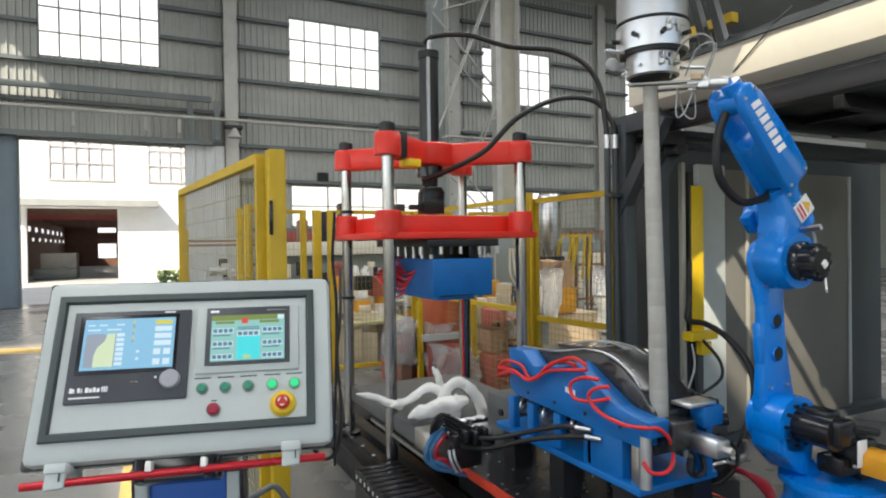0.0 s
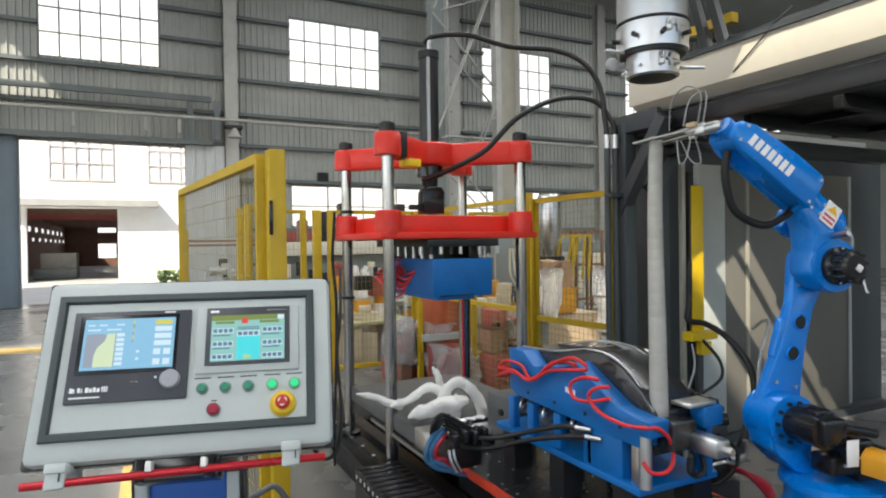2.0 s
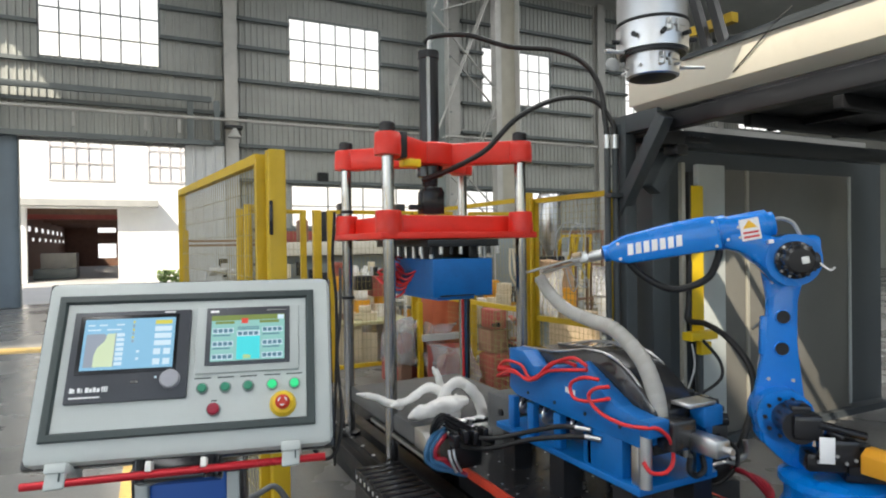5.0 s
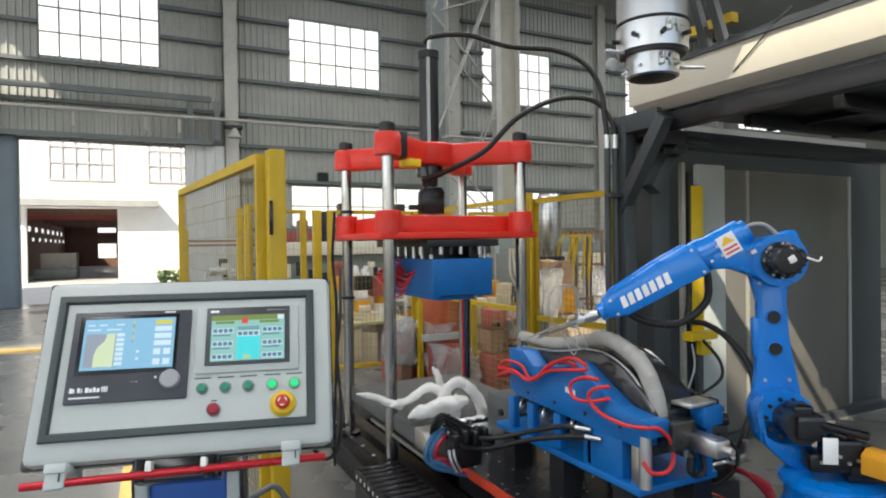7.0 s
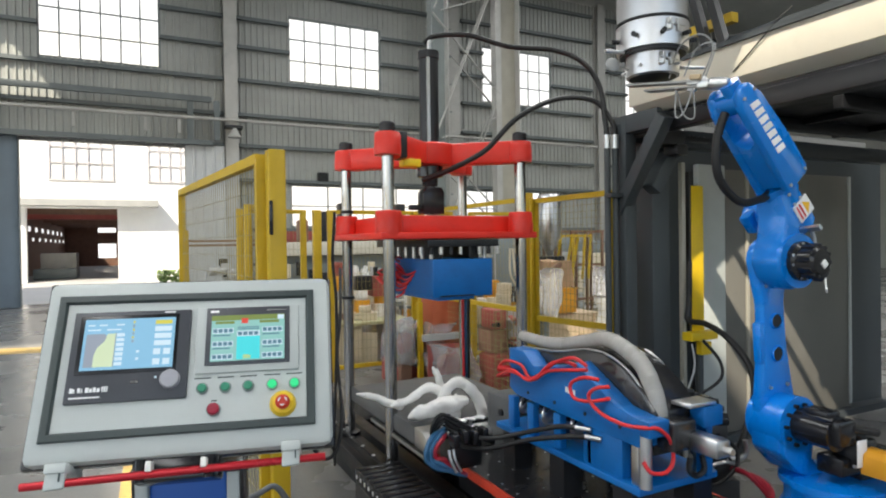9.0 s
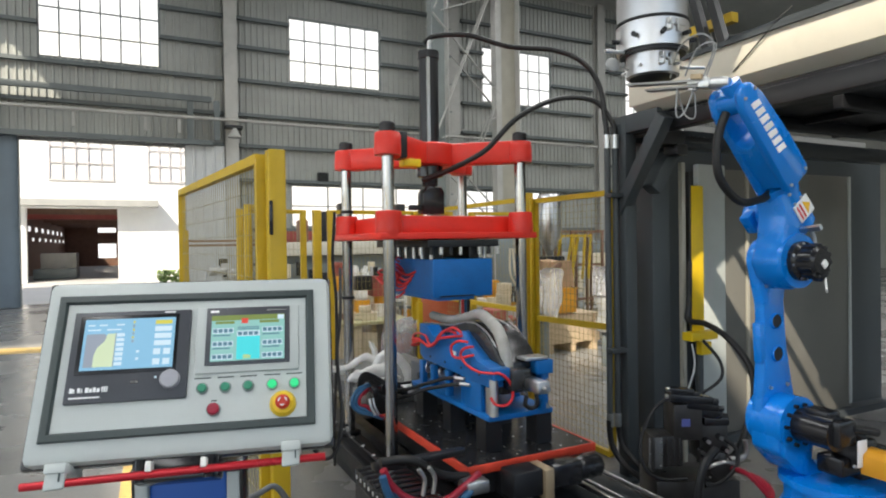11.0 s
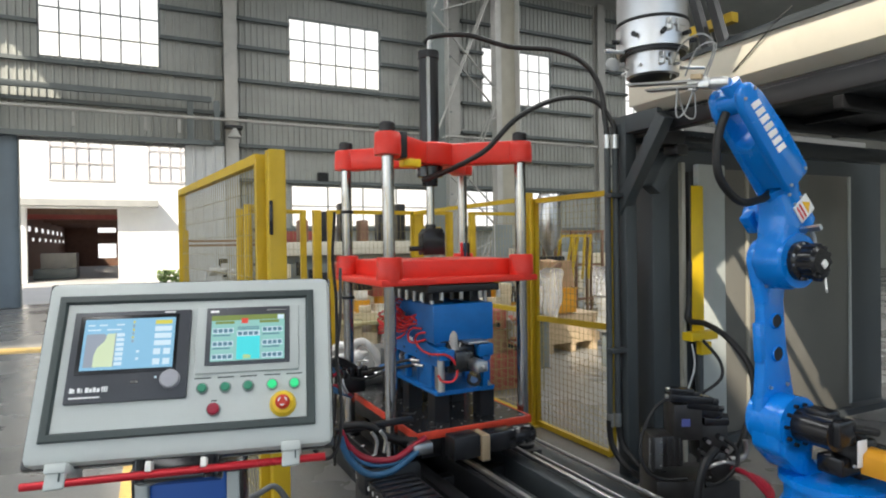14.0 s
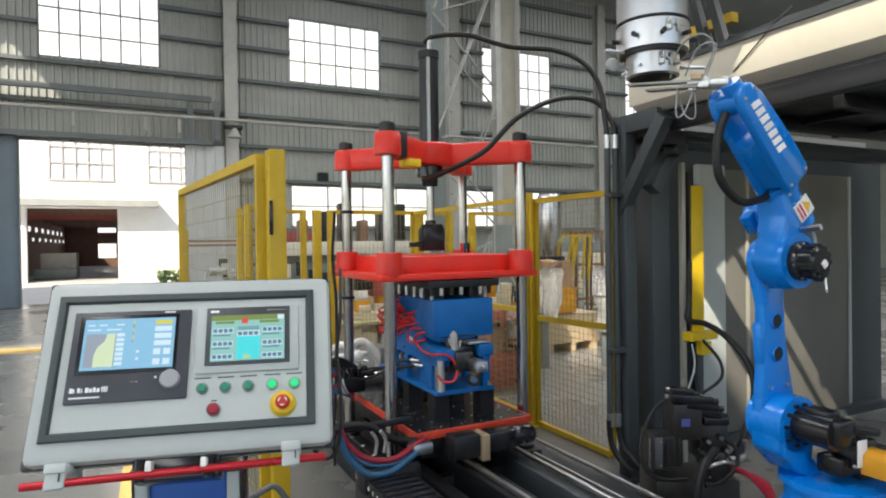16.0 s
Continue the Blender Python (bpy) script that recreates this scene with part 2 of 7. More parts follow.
def part(name, bm, material, parent, label="", at=None):
    """ONE mesh object under a thing or under a part."""
    ob = new(name, mesh_of(bm, name, material))
    ob.parent = parent
    if at is not None:
        ob.matrix_basis = at
    return tagged(ob, label)


def solid(name, bm, material, label="", category="", group="", kind="", at=None):
    """A top-level thing that is one mesh."""
    ob = new(name, mesh_of(bm, name, material))
    if at is not None:
        ob.matrix_basis = at
    return tagged(ob, label, category, group, kind)


def thing(name, label, category, group="", kind="", at=None):
    """An Empty at the base of a thing, which parents its parts."""
    ob = new(name)
    ob.empty_display_size = 0.1
    if at is not None:
        ob.matrix_basis = at
    return tagged(ob, label, category, group, kind)


# ---- building shell ----
WALL_Y, X_LEFT, X_RIGHT, Y_BACK, ROOF_Z = 20.2, -14.0, 34.0, -12.0, 11.4


def shell():
    ground = solid("ground", box(bm_new(), (0, 40, -0.06), (400, 400, 0.12)), FLOOR, "worn grey concrete floor and yard", kind="structure")
    solid("yard", box(bm_new(), (0, 48, 0.002), (120, 54, 0.012)), YARD, "pale concrete yard outside the gate", kind="structure")
    roof = bm_new()
    # unseen roof sheets; bays are added where needed to place the sun patches
    holes = [(-4.6, -3.0, -6.8, -5.1), (-3.95, -3.0, -5.1, -4.3), (-4.0, -2.9, -4.0, -2.2), (-8.1, -6.3, 15.0, 16.6), (-12.2, -10.2, 1.3, 2.7), (-9.35, -8.85, -5.6, -4.2)]
    xs = sorted({-14.2, 34.2, *[h[0] for h in holes], *[h[1] for h in holes]})
    ys = sorted({-12.2, 20.4, *[h[2] for h in holes], *[h[3] for h in holes]})
    for x0, x1 in zip(xs, xs[1:]):
        for y0, y1 in zip(ys, ys[1:]):
            if not any(h[0] <= x0 and x1 <= h[1] and h[2] <= y0 and y1 <= h[3] for h in holes):
                box(roof, ((x0 + x1) / 2, (y0 + y1) / 2, ROOF_Z + 0.1), (x1 - x0, y1 - y0, 0.12))
    solid("ceiling", roof, WALL_METAL, "unseen grey metal roof with open bays added for the sun", kind="structure")
    bars = bm_new()
    for y in range(-10, 20, 6):
        box(bars, (10, y, ROOF_Z - 0.3), (48, 0.2, 0.5))
    solid("roof_beam", bars, WALL_STEEL, "grey steel roof beams", kind="structure")


def rib_wall(bm, x0, x1, z0, z1, y, pitch=0.19, deep=0.045):
    """A sheet of ribbed cladding that faces -y."""
    n = max(1, round((x1 - x0) / pitch))
    p = (x1 - x0) / n
    prof = []
    for i in range(n):
        x = x0 + i * p
        prof += [(x, 0), (x + 0.62 * p, 0), (x + 0.70 * p, -deep), (x + 0.92 * p, -deep)]
    prof.append((x1, 0))
    a = [bm.verts.new((x, y + d, z0)) for x, d in prof]
    b = [bm.verts.new((x, y + d, z1)) for x, d in prof]
    c = [bm.verts.new((x, y + 0.08, z0)) for x in (x0, x1)]
    e = [bm.verts.new((x, y + 0.08, z1)) for x in (x0, x1)]
    for i in range(len(prof) - 1):
        bm.faces.new((a[i], a[i + 1], b[i + 1], b[i]))
    bm.faces.new((c[1], c[0], e[0], e[1]))


WINDOWS = [(-2.35, 0.72, 6.95, 9.05), (4.56, 7.73, 6.95, 9.05), (11.85, 15.05, 6.95, 9.05), (19.0, 22.2, 6.95, 9.05), (-9.5, -6.3, 6.95, 9.05),
           (26.2, 29.4, 6.95, 9.05), (4.56, 14.5, 2.2, 3.57), (-2.83, 1.37, 0.0, 4.6), (21.2, 24.0, 2.2, 3.57)]


def back_wall():
    cuts_x = sorted({X_LEFT, X_RIGHT, *[w[0] for w in WINDOWS], *[w[1] for w in WINDOWS]})
    cuts_z = sorted({0.0, ROOF_Z, *[w[2] for w in WINDOWS], *[w[3] for w in WINDOWS]})
    bm = bm_new()
    for x0, x1 in zip(cuts_x, cuts_x[1:]):
        for z0, z1 in zip(cuts_z, cuts_z[1:]):
            hole = any(w[0] - 1e-6 <= x0 and x1 <= w[1] + 1e-6 and w[2] - 1e-6 <= z0 and z1 <= w[3] + 1e-6 for w in WINDOWS)
            if not hole:
                rib_wall(bm, x0, x1, z0, z1, WALL_Y)
    wall = solid("wall_north", bm, WALL_METAL, "grey ribbed metal cladding with high windows", kind="structure")
    # Unseen side and rear walls are added to close the hall.
    for name, c, s in (("wall_west", (X_LEFT - 0.1, 4, 1.0), (0.2, 33, 2.0)), ("wall_west", (X_LEFT - 0.1, 4, 9.3), (0.2, 33, 4.6)),
                       ("wall_east", (X_RIGHT + 0.1, 4, 5.75), (0.2, 33, 11.5)), ("wall_south", (10, Y_BACK - 0.1, 1.0), (48.4, 0.2, 2.0)),
                       ("wall_south", (10, Y_BACK - 0.1, 9.3), (48.4, 0.2, 4.6))):
        solid(name, box(bm_new(), c, s), WALL_METAL, "grey metal wall added out of view to close the hall", kind="structure")
    for i, (x0, x1, z0, z1) in enumerate(WINDOWS):
        if z0 == 0.0:
            continue
        win = thing("window_%d" % (i + 1), "factory window with thin white glazing bars", "window", kind="structure", at=pose(x0, WALL_Y + 0.03, z0))
        w, h = x1 - x0, z1 - z0
        fr = bm_new()
        for c, s in (((w / 2, 0, 0), (w, 0.07, 0.07)), ((w / 2, 0, h), (w, 0.07, 0.07)), ((0, 0, h / 2), (0.07, 0.07, h)), ((w, 0, h / 2), (0.07, 0.07, h))):
            box(fr, c, s)
        part("window_frame", fr, WALL_STEEL, win)
        nx, nz = (6, 3) if w < 4 else (8, 2)
        for j in range(1, nx):
            part("glazing_bar", box(bm_new(), (w * j / nx, 0, h / 2), (0.045, 0.03, h)), WALL_STEEL, win)
        for j in range(1, nz):
            part("glazing_bar", box(bm_new(), (w / 2, 0.002, h * j / nz), (w, 0.026, 0.045)), WALL_STEEL, win)
    # girts along the wall
    for z in (10.9, 9.85, 8.75, 7.85, 6.8, 5.72, 4.75, 3.67, 2.1, 1.0):
        for x0, x1 in ((X_LEFT, 2.5), (2.9, 10.2), (10.9, 17.1), (17.7, X_RIGHT)):
            spans = [(x0, x1)]
            for wx0, wx1, wz0, wz1 in WINDOWS:
                if wz0 - 0.05 < z < wz1 + 0.05:
                    nxt = []
                    for a, b in spans:
                        if wx1 <= a or wx0 >= b:
                            nxt.append((a, b))
                        else:
                            nxt += [s for s in ((a, wx0), (wx1, b)) if s[1] - s[0] > 0.1]
                    spans = nxt
            for a, b in spans:
                solid("girt", box(bm_new(), ((a + b) / 2, WALL_Y - 0.12, z), (b - a, 0.14, 0.105)), GIRT, "dark grey horizontal steel girt on the cladding", "girt", "wall girts", kind="structure")
    # columns of the wall
    for x in (2.7, 10.5, 17.4, 24.5, -5.2, -12.0):
        col = bm_new()
        box(col, (x, WALL_Y - 0.35, ROOF_Z / 2), (0.38, 0.03, ROOF_Z))
        box(col, (x, WALL_Y - 0.07, ROOF_Z / 2), (0.38, 0.03, ROOF_Z))
        box(col, (x, WALL_Y - 0.21, ROOF_Z / 2), (0.03, 0.25, ROOF_Z))
        solid("column", col, TRUSS, "grey steel wall column of H section", "column", "wall columns", kind="structure")
    # door head beam with rail
    rail = thing("door_rail", "dark steel sliding-door rail with hangers over the open gate", "door rail", kind="structure")
    part("beam", box(bm_new(), (-1.9, WALL_Y - 0.5, 6.02), (8.0, 0.12, 0.16)), GIRT, rail)
    part("pipe", cyl(bm_new(), (-6, WALL_Y - 0.5, 5.45), (17, WALL_Y - 0.5, 5.45), 0.05, n=10), TRUSS, rail)
    part("beam", box(bm_new(), (-1.9, WALL_Y - 0.45, 4.72), (8.0, 0.2, 0.14)), GIRT, rail)
    for x in (-3.4, 1.5, 2.25):
        part("hanger", box(bm_new(), (x, WALL_Y - 0.46, 5.4), (0.16, 0.1, 1.2)), GIRT, rail)
    for x in (-1.5, 0.3, 1.2):
        part("bracket", box(bm_new(), (x, WALL_Y - 0.4, 5.2), (0.08, 0.12, 0.45)), TRUSS, rail)
    dr = bm_new()
    rib_wall(dr, -7.2, -2.83, 0.02, 4.66, WALL_Y - 0.3, 0.6, 0.03)
    solid("door_1", dr, DOOR_GREY, "blue-grey metal sliding gate slid open", "gate", kind="structure")
    dr = bm_new()
    rib_wall(dr, 1.37, 2.5, 0.02, 4.66, WALL_Y - 0.3, 0.3, 0.03)
    solid("door_2", dr, DOOR_SUNLIT, "light grey sliding gate leaf beside the opening, paled for sunlight", "gate", kind="structure")


def outside():
    """White workshop across the yard, with its own open gate."""
    y = 34.0
    ob = thing("workshop_building", "white rendered workshop with an open gate across the yard", "building", at=pose(0, y, 0))
    w = bm_new()
    for x0, x1, z0, z1 in ((-12, -4.55, 0, 12), (-0.8, 16, 0, 12), (-4.55, -0.8, 3.5, 12)):
        box(w, ((x0 + x1) / 2, 0.2, (z0 + z1) / 2), (x1 - x0, 0.4, z1 - z0))
    part("wall", w, WHITE_WALL, ob)
    part("canopy", box(bm_new(), (-2.2, -0.5, 3.72), (6.4, 1.0, 0.30)), TRUSS, ob)
    for x0, x1 in ((-3.6, -0.95), (0.6, 2.55)):
        n = 5 if x1 - x0 > 2.5 else 4
        win = part("window", box(bm_new(), ((x0 + x1) / 2, -0.02, 4.86), (x1 - x0 + 0.1, 0.1, 0.09)), WINDOW_PALE, ob, "pale barred window")
        for i in range(n + 1):
            part("bar", box(bm_new(), (x0 + (x1 - x0) * i / n, -0.02, 6.05), (0.07, 0.1, 2.29)), WINDOW_PALE, win)
        for i in range(1, 4):
            part("bar", box(bm_new(), ((x0 + x1) / 2, -0.024, 4.9 + 2.3 * i / 3), (x1 - x0, 0.1, 0.07)), WINDOW_PALE, win)
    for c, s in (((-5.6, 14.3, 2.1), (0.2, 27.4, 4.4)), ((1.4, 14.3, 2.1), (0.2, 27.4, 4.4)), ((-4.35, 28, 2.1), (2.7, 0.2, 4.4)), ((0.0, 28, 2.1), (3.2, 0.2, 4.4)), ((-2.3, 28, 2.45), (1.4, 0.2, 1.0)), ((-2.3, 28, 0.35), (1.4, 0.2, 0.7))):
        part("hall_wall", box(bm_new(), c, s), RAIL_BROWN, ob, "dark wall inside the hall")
    # Gaps between the roof sheets are added to brighten the hall.
    for i in range(7):
        part("hall_roof", box(bm_new(), (-2.2, 2.5 + 4.0 * i, 4.3), (7, 3.2, 0.1)), WALL_STEEL, ob)
        part("roof_truss", box(bm_new(), (-2.2, 2.6 + 4.0 * i, 3.5), (6.8, 0.2, 0.35)), RAIL_BROWN, ob)
    part("crane_beam", box(bm_new(), (-2.2, 6, 3.45), (6.5, 0.5, 0.5)), RED_DULL, ob, "red crane beam")
    part("pallet", box(bm_new(), (-3.6, 4, 0.9), (1.6, 1.5, 0.9), bev=0.03), TRUSS, ob)
    part("pallet", box(bm_new(), (-3.7, 3.5, 0.3), (1.9, 1.8, 0.5), bev=0.03), WALL_STEEL, ob)
    for i in range(9):
        part("side_window", box(bm_new(), (-5.47, 2.5 + 2.8 * i, 2.75), (0.04, 0.7, 0.28)), BACKDROP, ob, "small daylit window of the hall")
        part("side_window", box(bm_new(), (-5.47, 3.9 + 2.8 * i, 2.15), (0.04, 0.5, 0.2)), BACKDROP, ob, "small daylit window of the hall")
    hedge = bm_new()
    rnd = random.Random(5)
    for i in range(420):
        c = Vector((rnd.uniform(0.85, 4.2), rnd.uniform(9.5, 10.3) + WALL_Y - 0.2, rnd.uniform(0.05, 0.55)))
        bmesh.ops.create_icosphere(hedge, subdivisions=1, radius=rnd.uniform(0.05, 0.11), matrix=Matrix.Translation(c) @ Matrix.Diagonal((1, 1, rnd.uniform(0.5, 1), 1)))
    solid("hedge", hedge, GREEN_HEDGE, "low clipped green hedge in the yard", "hedge", kind="stuff")


solid("backdrop", box(bm_new(), (0, 90, 40), (320, 0.5, 120)), BACKDROP, "bright hazy sky behind the yard", kind="structure")
shell()
back_wall()
outside()


# ---- machine frame on the right ----
def machine_frame():
    ob = thing("extruder_platform", "slate-grey steel machine platform with a cream fascia", "machine platform")
    # fascia beam along y and the platform under it
    fas = bm_new()
    box(fas, (2.94, 0.88, 2.563), (0.08, 4.34, 0.186), bev=0.004)
    part("fascia", fas, CREAM, ob, "cream steel fascia")
    # Lip takes a greyer paint than the fascia to stand in for shade.
    lip = bm_new()
    prism(lip, [(2.90, 2.468), (2.962, 2.412), (2.99, 2.412), (2.99, 2.468)], -1.3, 3.02, "y", bev=0.003)
    part("fascia_lip", lip, OLIVE, ob, "folded lower edge, greyed to stand in for shade")
    # Beam, deck and joists are black in place of shade under the platform.
    part("beam", box(bm_new(), (3.03, 0.95, 2.345), (0.10, 4.5, 0.10), bev=0.006), BLACK, ob)
    part("top_rail", box(bm_new(), (2.93, 0.5, 2.665), (0.10, 4.2, 0.025)), FRAME_DARK, ob)
    # The deck gap is added to pass the sun; the upright board darkens it.
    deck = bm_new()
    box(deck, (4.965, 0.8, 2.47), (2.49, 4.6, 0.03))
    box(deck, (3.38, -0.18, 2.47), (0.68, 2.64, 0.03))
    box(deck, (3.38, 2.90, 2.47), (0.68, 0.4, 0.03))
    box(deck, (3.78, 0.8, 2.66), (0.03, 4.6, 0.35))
    part("deck", deck, BLACK, ob, "platform underside, black to stand in for shade")
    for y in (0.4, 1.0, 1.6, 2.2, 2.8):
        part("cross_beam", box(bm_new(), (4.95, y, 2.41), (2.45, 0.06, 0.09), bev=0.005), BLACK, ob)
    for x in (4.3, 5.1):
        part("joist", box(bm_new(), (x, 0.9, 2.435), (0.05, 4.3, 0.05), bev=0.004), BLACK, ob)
    # posts
    for x, y, w in ((2.955, 3.14, 0.095), (3.22, 3.17, 0.16), (6.1, 2.95, 0.18)):
        b = bm_new()
        box(b, (x, y, 1.215), (w, w, 2.43), bev=0.006)
        box(b, (x, y, 0.01), (w + 0.12, w + 0.12, 0.02))
        part("post", b, FRAME_DARK, ob)
    part("end_beam", box(bm_new(), (4.5, 3.2, 2.32), (3.2, 0.12, 0.12), bev=0.006), FRAME_DARK, ob)
    part("head_beam", box(bm_new(), (2.99, 3.02, 2.37), (0.16, 0.4, 0.12), bev=0.006), FRAME_DARK, ob)
    br = bm_new()
    bar(br, (2.93, 3.17, 1.79), (2.93, 2.77, 2.37), 0.085, 0.085, bev=0.005)
    part("brace", br, FRAME_DARK, ob)
    br = bm_new()
    bar(br, (3.06, 3.02, 1.93), (3.22, 3.02, 2.17), 0.10, 0.09, bev=0.005)
    part("brace", br, FRAME_DARK, ob)
    br = bm_new()
    box(br, (3.14, 2.98, 2.27), (0.22, 0.16, 0.10), bev=0.01)
    box(br, (3.20, 2.94, 2.19), (0.10, 0.12, 0.07), bev=0.008)
    box(br, (3.42, 3.06, 2.30), (0.46, 0.05, 0.035), bev=0.005)
    part("clamp_bracket", br, BLACK, ob, "black bolted corner bracket")
    # back cabinets behind the robot
    cab = thing("switch_cabinet", "grey-beige sheet-metal cabinet panels behind the robot", "cabinet")
    part("door", box(bm_new(), (5.0, 3.36, 1.105), (1.66, 0.04, 2.09), bev=0.008), DOOR_SHADED, cab)
    part("door_trim", box(bm_new(), (5.80, 3.335, 1.12), (0.03, 0.02, 2.06), bev=0.004), PANEL_GREY, cab)
    part("jamb", box(bm_new(), (4.42, 3.335, 1.12), (0.035, 0.02, 2.06), bev=0.004), OLIVE, cab)
    part("side_panel", box(bm_new(), (3.98, 3.33, 1.15), (0.30, 0.05, 2.05), bev=0.01), PANEL_GREY, cab)
    part("frame", box(bm_new(), (4.9, 3.44, 1.2), (3.0, 0.1, 2.35)), FRAME_DARK, cab)
    part("plinth", box(bm_new(), (4.9, 3.35, 0.03), (2.9, 0.14, 0.06)), FRAME_DARK, cab)
    # Strip added in place of the distant wall seen over the cabinet.
    part("header", box(bm_new(), (4.8, 3.28, 2.43), (2.3, 0.02, 0.05)), TRUSS, cab, "pale grey strip in place of the distant wall")
    return ob


machine_frame()


# ---- press ----
PX, PY = 1.82, 3.825
COLS = ((-0.47, -0.405), (-0.47, 0.405), (0.47, -0.405), (0.47, 0.405))


def platen_bm(z0, z1, arm):
    """A cast plate with bosses round the columns; arm: an open X of beams, else a ribbed plate."""
    bm = bm_new()
    if arm:
        for sx, sy in COLS:
            bar(bm, (0, 0, (z0 + z1) / 2 + 0.005), (sx, sy, (z0 + z1) / 2), z1 - z0 - 0.03, 0.15, bev=0.02)
        lathe(bm, [(0.17, z0), (0.18, z0 + 0.02), (0.18, z1), (0.16, z1 + 0.012)], 32)
    else:
        box(bm, (0, 0, z0 + 0.02), (1.10, 0.96, 0.04), bev=0.008)
        box(bm, (0, 0, (z0 + z1) / 2), (0.86, 0.72, (z1 - z0) * 0.72), bev=0.015)
    return bm


def bosses(plate_ob, z0, z1):
    """Cast sleeves round the four columns."""
    for sx, sy in COLS:
        part("boss", lathe(bm_new(), [(0.079, z0), (0.082, z0 + 0.03), (0.078, z1 - 0.01), (0.072, z1)], 28, Matrix.Translation((sx, sy, 0))), PRESS_RED, plate_ob)


def press():
    ob = thing("hydraulic_press", "four-column press with red platens and steel columns", "press", at=pose(PX, PY, 0))
    for sx, sy in COLS:
        c = part("column", lathe(bm_new(), [(0.037, 0.24), (0.037, 2.27)], 28, Matrix.Translation((sx, sy, 0))), CHROME, ob, "polished steel column")
        part("cap", lathe(bm_new(), [(0.046, 2.262), (0.048, 2.275), (0.048, 2.315), (0.04, 2.325)], 24, Matrix.Translation((sx, sy, 0))), BLACK, c, "black column cap")
        part("foot_collar", lathe(bm_new(), [(0.075, 0.24), (0.075, 0.262), (0.05, 0.27)], 20, Matrix.Translation((sx, sy, 0))), BLACK, c)
    bosses(part("crosshead", platen_bm(2.128, 2.263, True), PRESS_RED, ob, "red cast crosshead"), 2.128, 2.263)
    cy = part("cylinder", lathe(bm_new(), [(0.068, 2.27), (0.068, 2.86), (0.074, 2.865), (0.074, 2.915), (0.06, 2.92)], 32), BLACK, ob, "black hydraulic cylinder")
    part("gland", lathe(bm_new(), [(0.05, 1.99), (0.055, 2.0), (0.055, 2.05), (0.09, 2.055), (0.09, 2.13)], 24), PLASTIC_BLACK, cy)
    part("tie_strip", box(bm_new(), (-0.035, -0.066, 2.55), (0.02, 0.012, 0.62)), STEEL, cy)
    part("port", tube(bm_new(), [(0, -0.02, 2.92), (0.0, -0.02, 2.98), (0.05, -0.02, 3.03)], 0.014), STEEL, cy)
    return ob


press_ob = press()

slide = thing("moving_platen", "red moving platen carrying the upper mould half", "platen", at=pose(PX, PY, 0))
bosses(part("plate", platen_bm(1.628, 1.80, False), PRESS_RED, slide, "red cast plate"), 1.648, 1.80)
part("rod", lathe(bm_new(), [(0.028, 1.80), (0.028, 2.42)], 20), CHROME, slide, "bright piston rod")
cl = bm_new()
prism(cl, [(-0.075, 1.80), (0.085, 1.80), (0.085, 1.945), (0.065, 1.985), (-0.045, 1.985), (-0.075, 1.945)], -0.05, 0.05, "y", bev=0.005)
box(cl, (-0.12, -0.02, 1.845), (0.09, 0.05, 0.035), bev=0.005)
cyl(cl, (0, 0, 1.98), (0, 0, 2.01), 0.036, n=16)
part("clevis", cl, PLASTIC_BLACK, slide, "black rod clevis")
part("clamp_plate", box(bm_new(), (0.0, -0.04, 1.60), (0.50, 0.88, 0.045), bev=0.004), BLACK, slide)
um = part("upper_mould", box(bm_new(), (-0.005, -0.055, 1.385), (0.42, 0.84, 0.235), bev=0.006), MOULD_BLUE, slide, "blue upper mould half")
part("mould_lip", box(bm_new(), (-0.05, -0.06, 1.262), (0.26, 0.80, 0.03), bev=0.004), MOULD_BLUE, um)
for x in (-0.13, 0.13):
    part("spacer", box(bm_new(), (x, -0.02, 1.54), (0.07, 0.70, 0.075)), BLACK, um)
for i in range(6):
    for x in (-0.19, 0.19):
        part("stud", cyl(bm_new(), (x, -0.40 + 0.13 * i, 1.503), (x, -0.40 + 0.13 * i, 1.577), 0.013, n=10), STEEL, um)
for i in range(9):
    x = -0.28 + 0.068 * i
    part("clamp_bolt", cyl(bm_new(), (x, -0.445, 1.578), (x, -0.445, 1.53), 0.014, n=10), STEEL if i % 2 == 0 else BLACK, slide)


# ---- sled with the lower mould (built where it stands at the start) ----
sled = thing("mould_sled", "black steel sled with orange edges on rails", "sled")
SX0, SX1, SY0, SY1, SZ = 1.42, 2.22, 1.56, 2.98, 0.50
part("plate", box(bm_new(), ((SX0 + SX1) / 2, (SY0 + SY1) / 2, SZ - 0.02), (SX1 - SX0 - 0.03, SY1 - SY0 - 0.03, 0.04)), SLED_PLATE, sled, "black drilled plate")
for c, s in (((SX0 + 0.007, (SY0 + SY1) / 2, SZ - 0.02), (0.014, SY1 - SY0, 0.045)), ((SX1 - 0.007, (SY0 + SY1) / 2, SZ - 0.02), (0.014, SY1 - SY0, 0.045)), (((SX0 + SX1) / 2, SY0 + 0.007, SZ - 0.02), (SX1 - SX0 - 0.03, 0.014, 0.045))):
    part("edge_strip", box(bm_new(), c, s, bev=0.003), EDGE_ORANGE, sled, "orange painted edge")
part("carriage", box(bm_new(), (1.82, 2.2, 0.40), (0.7, 1.2, 0.13), bev=0.01), BLACK, sled)

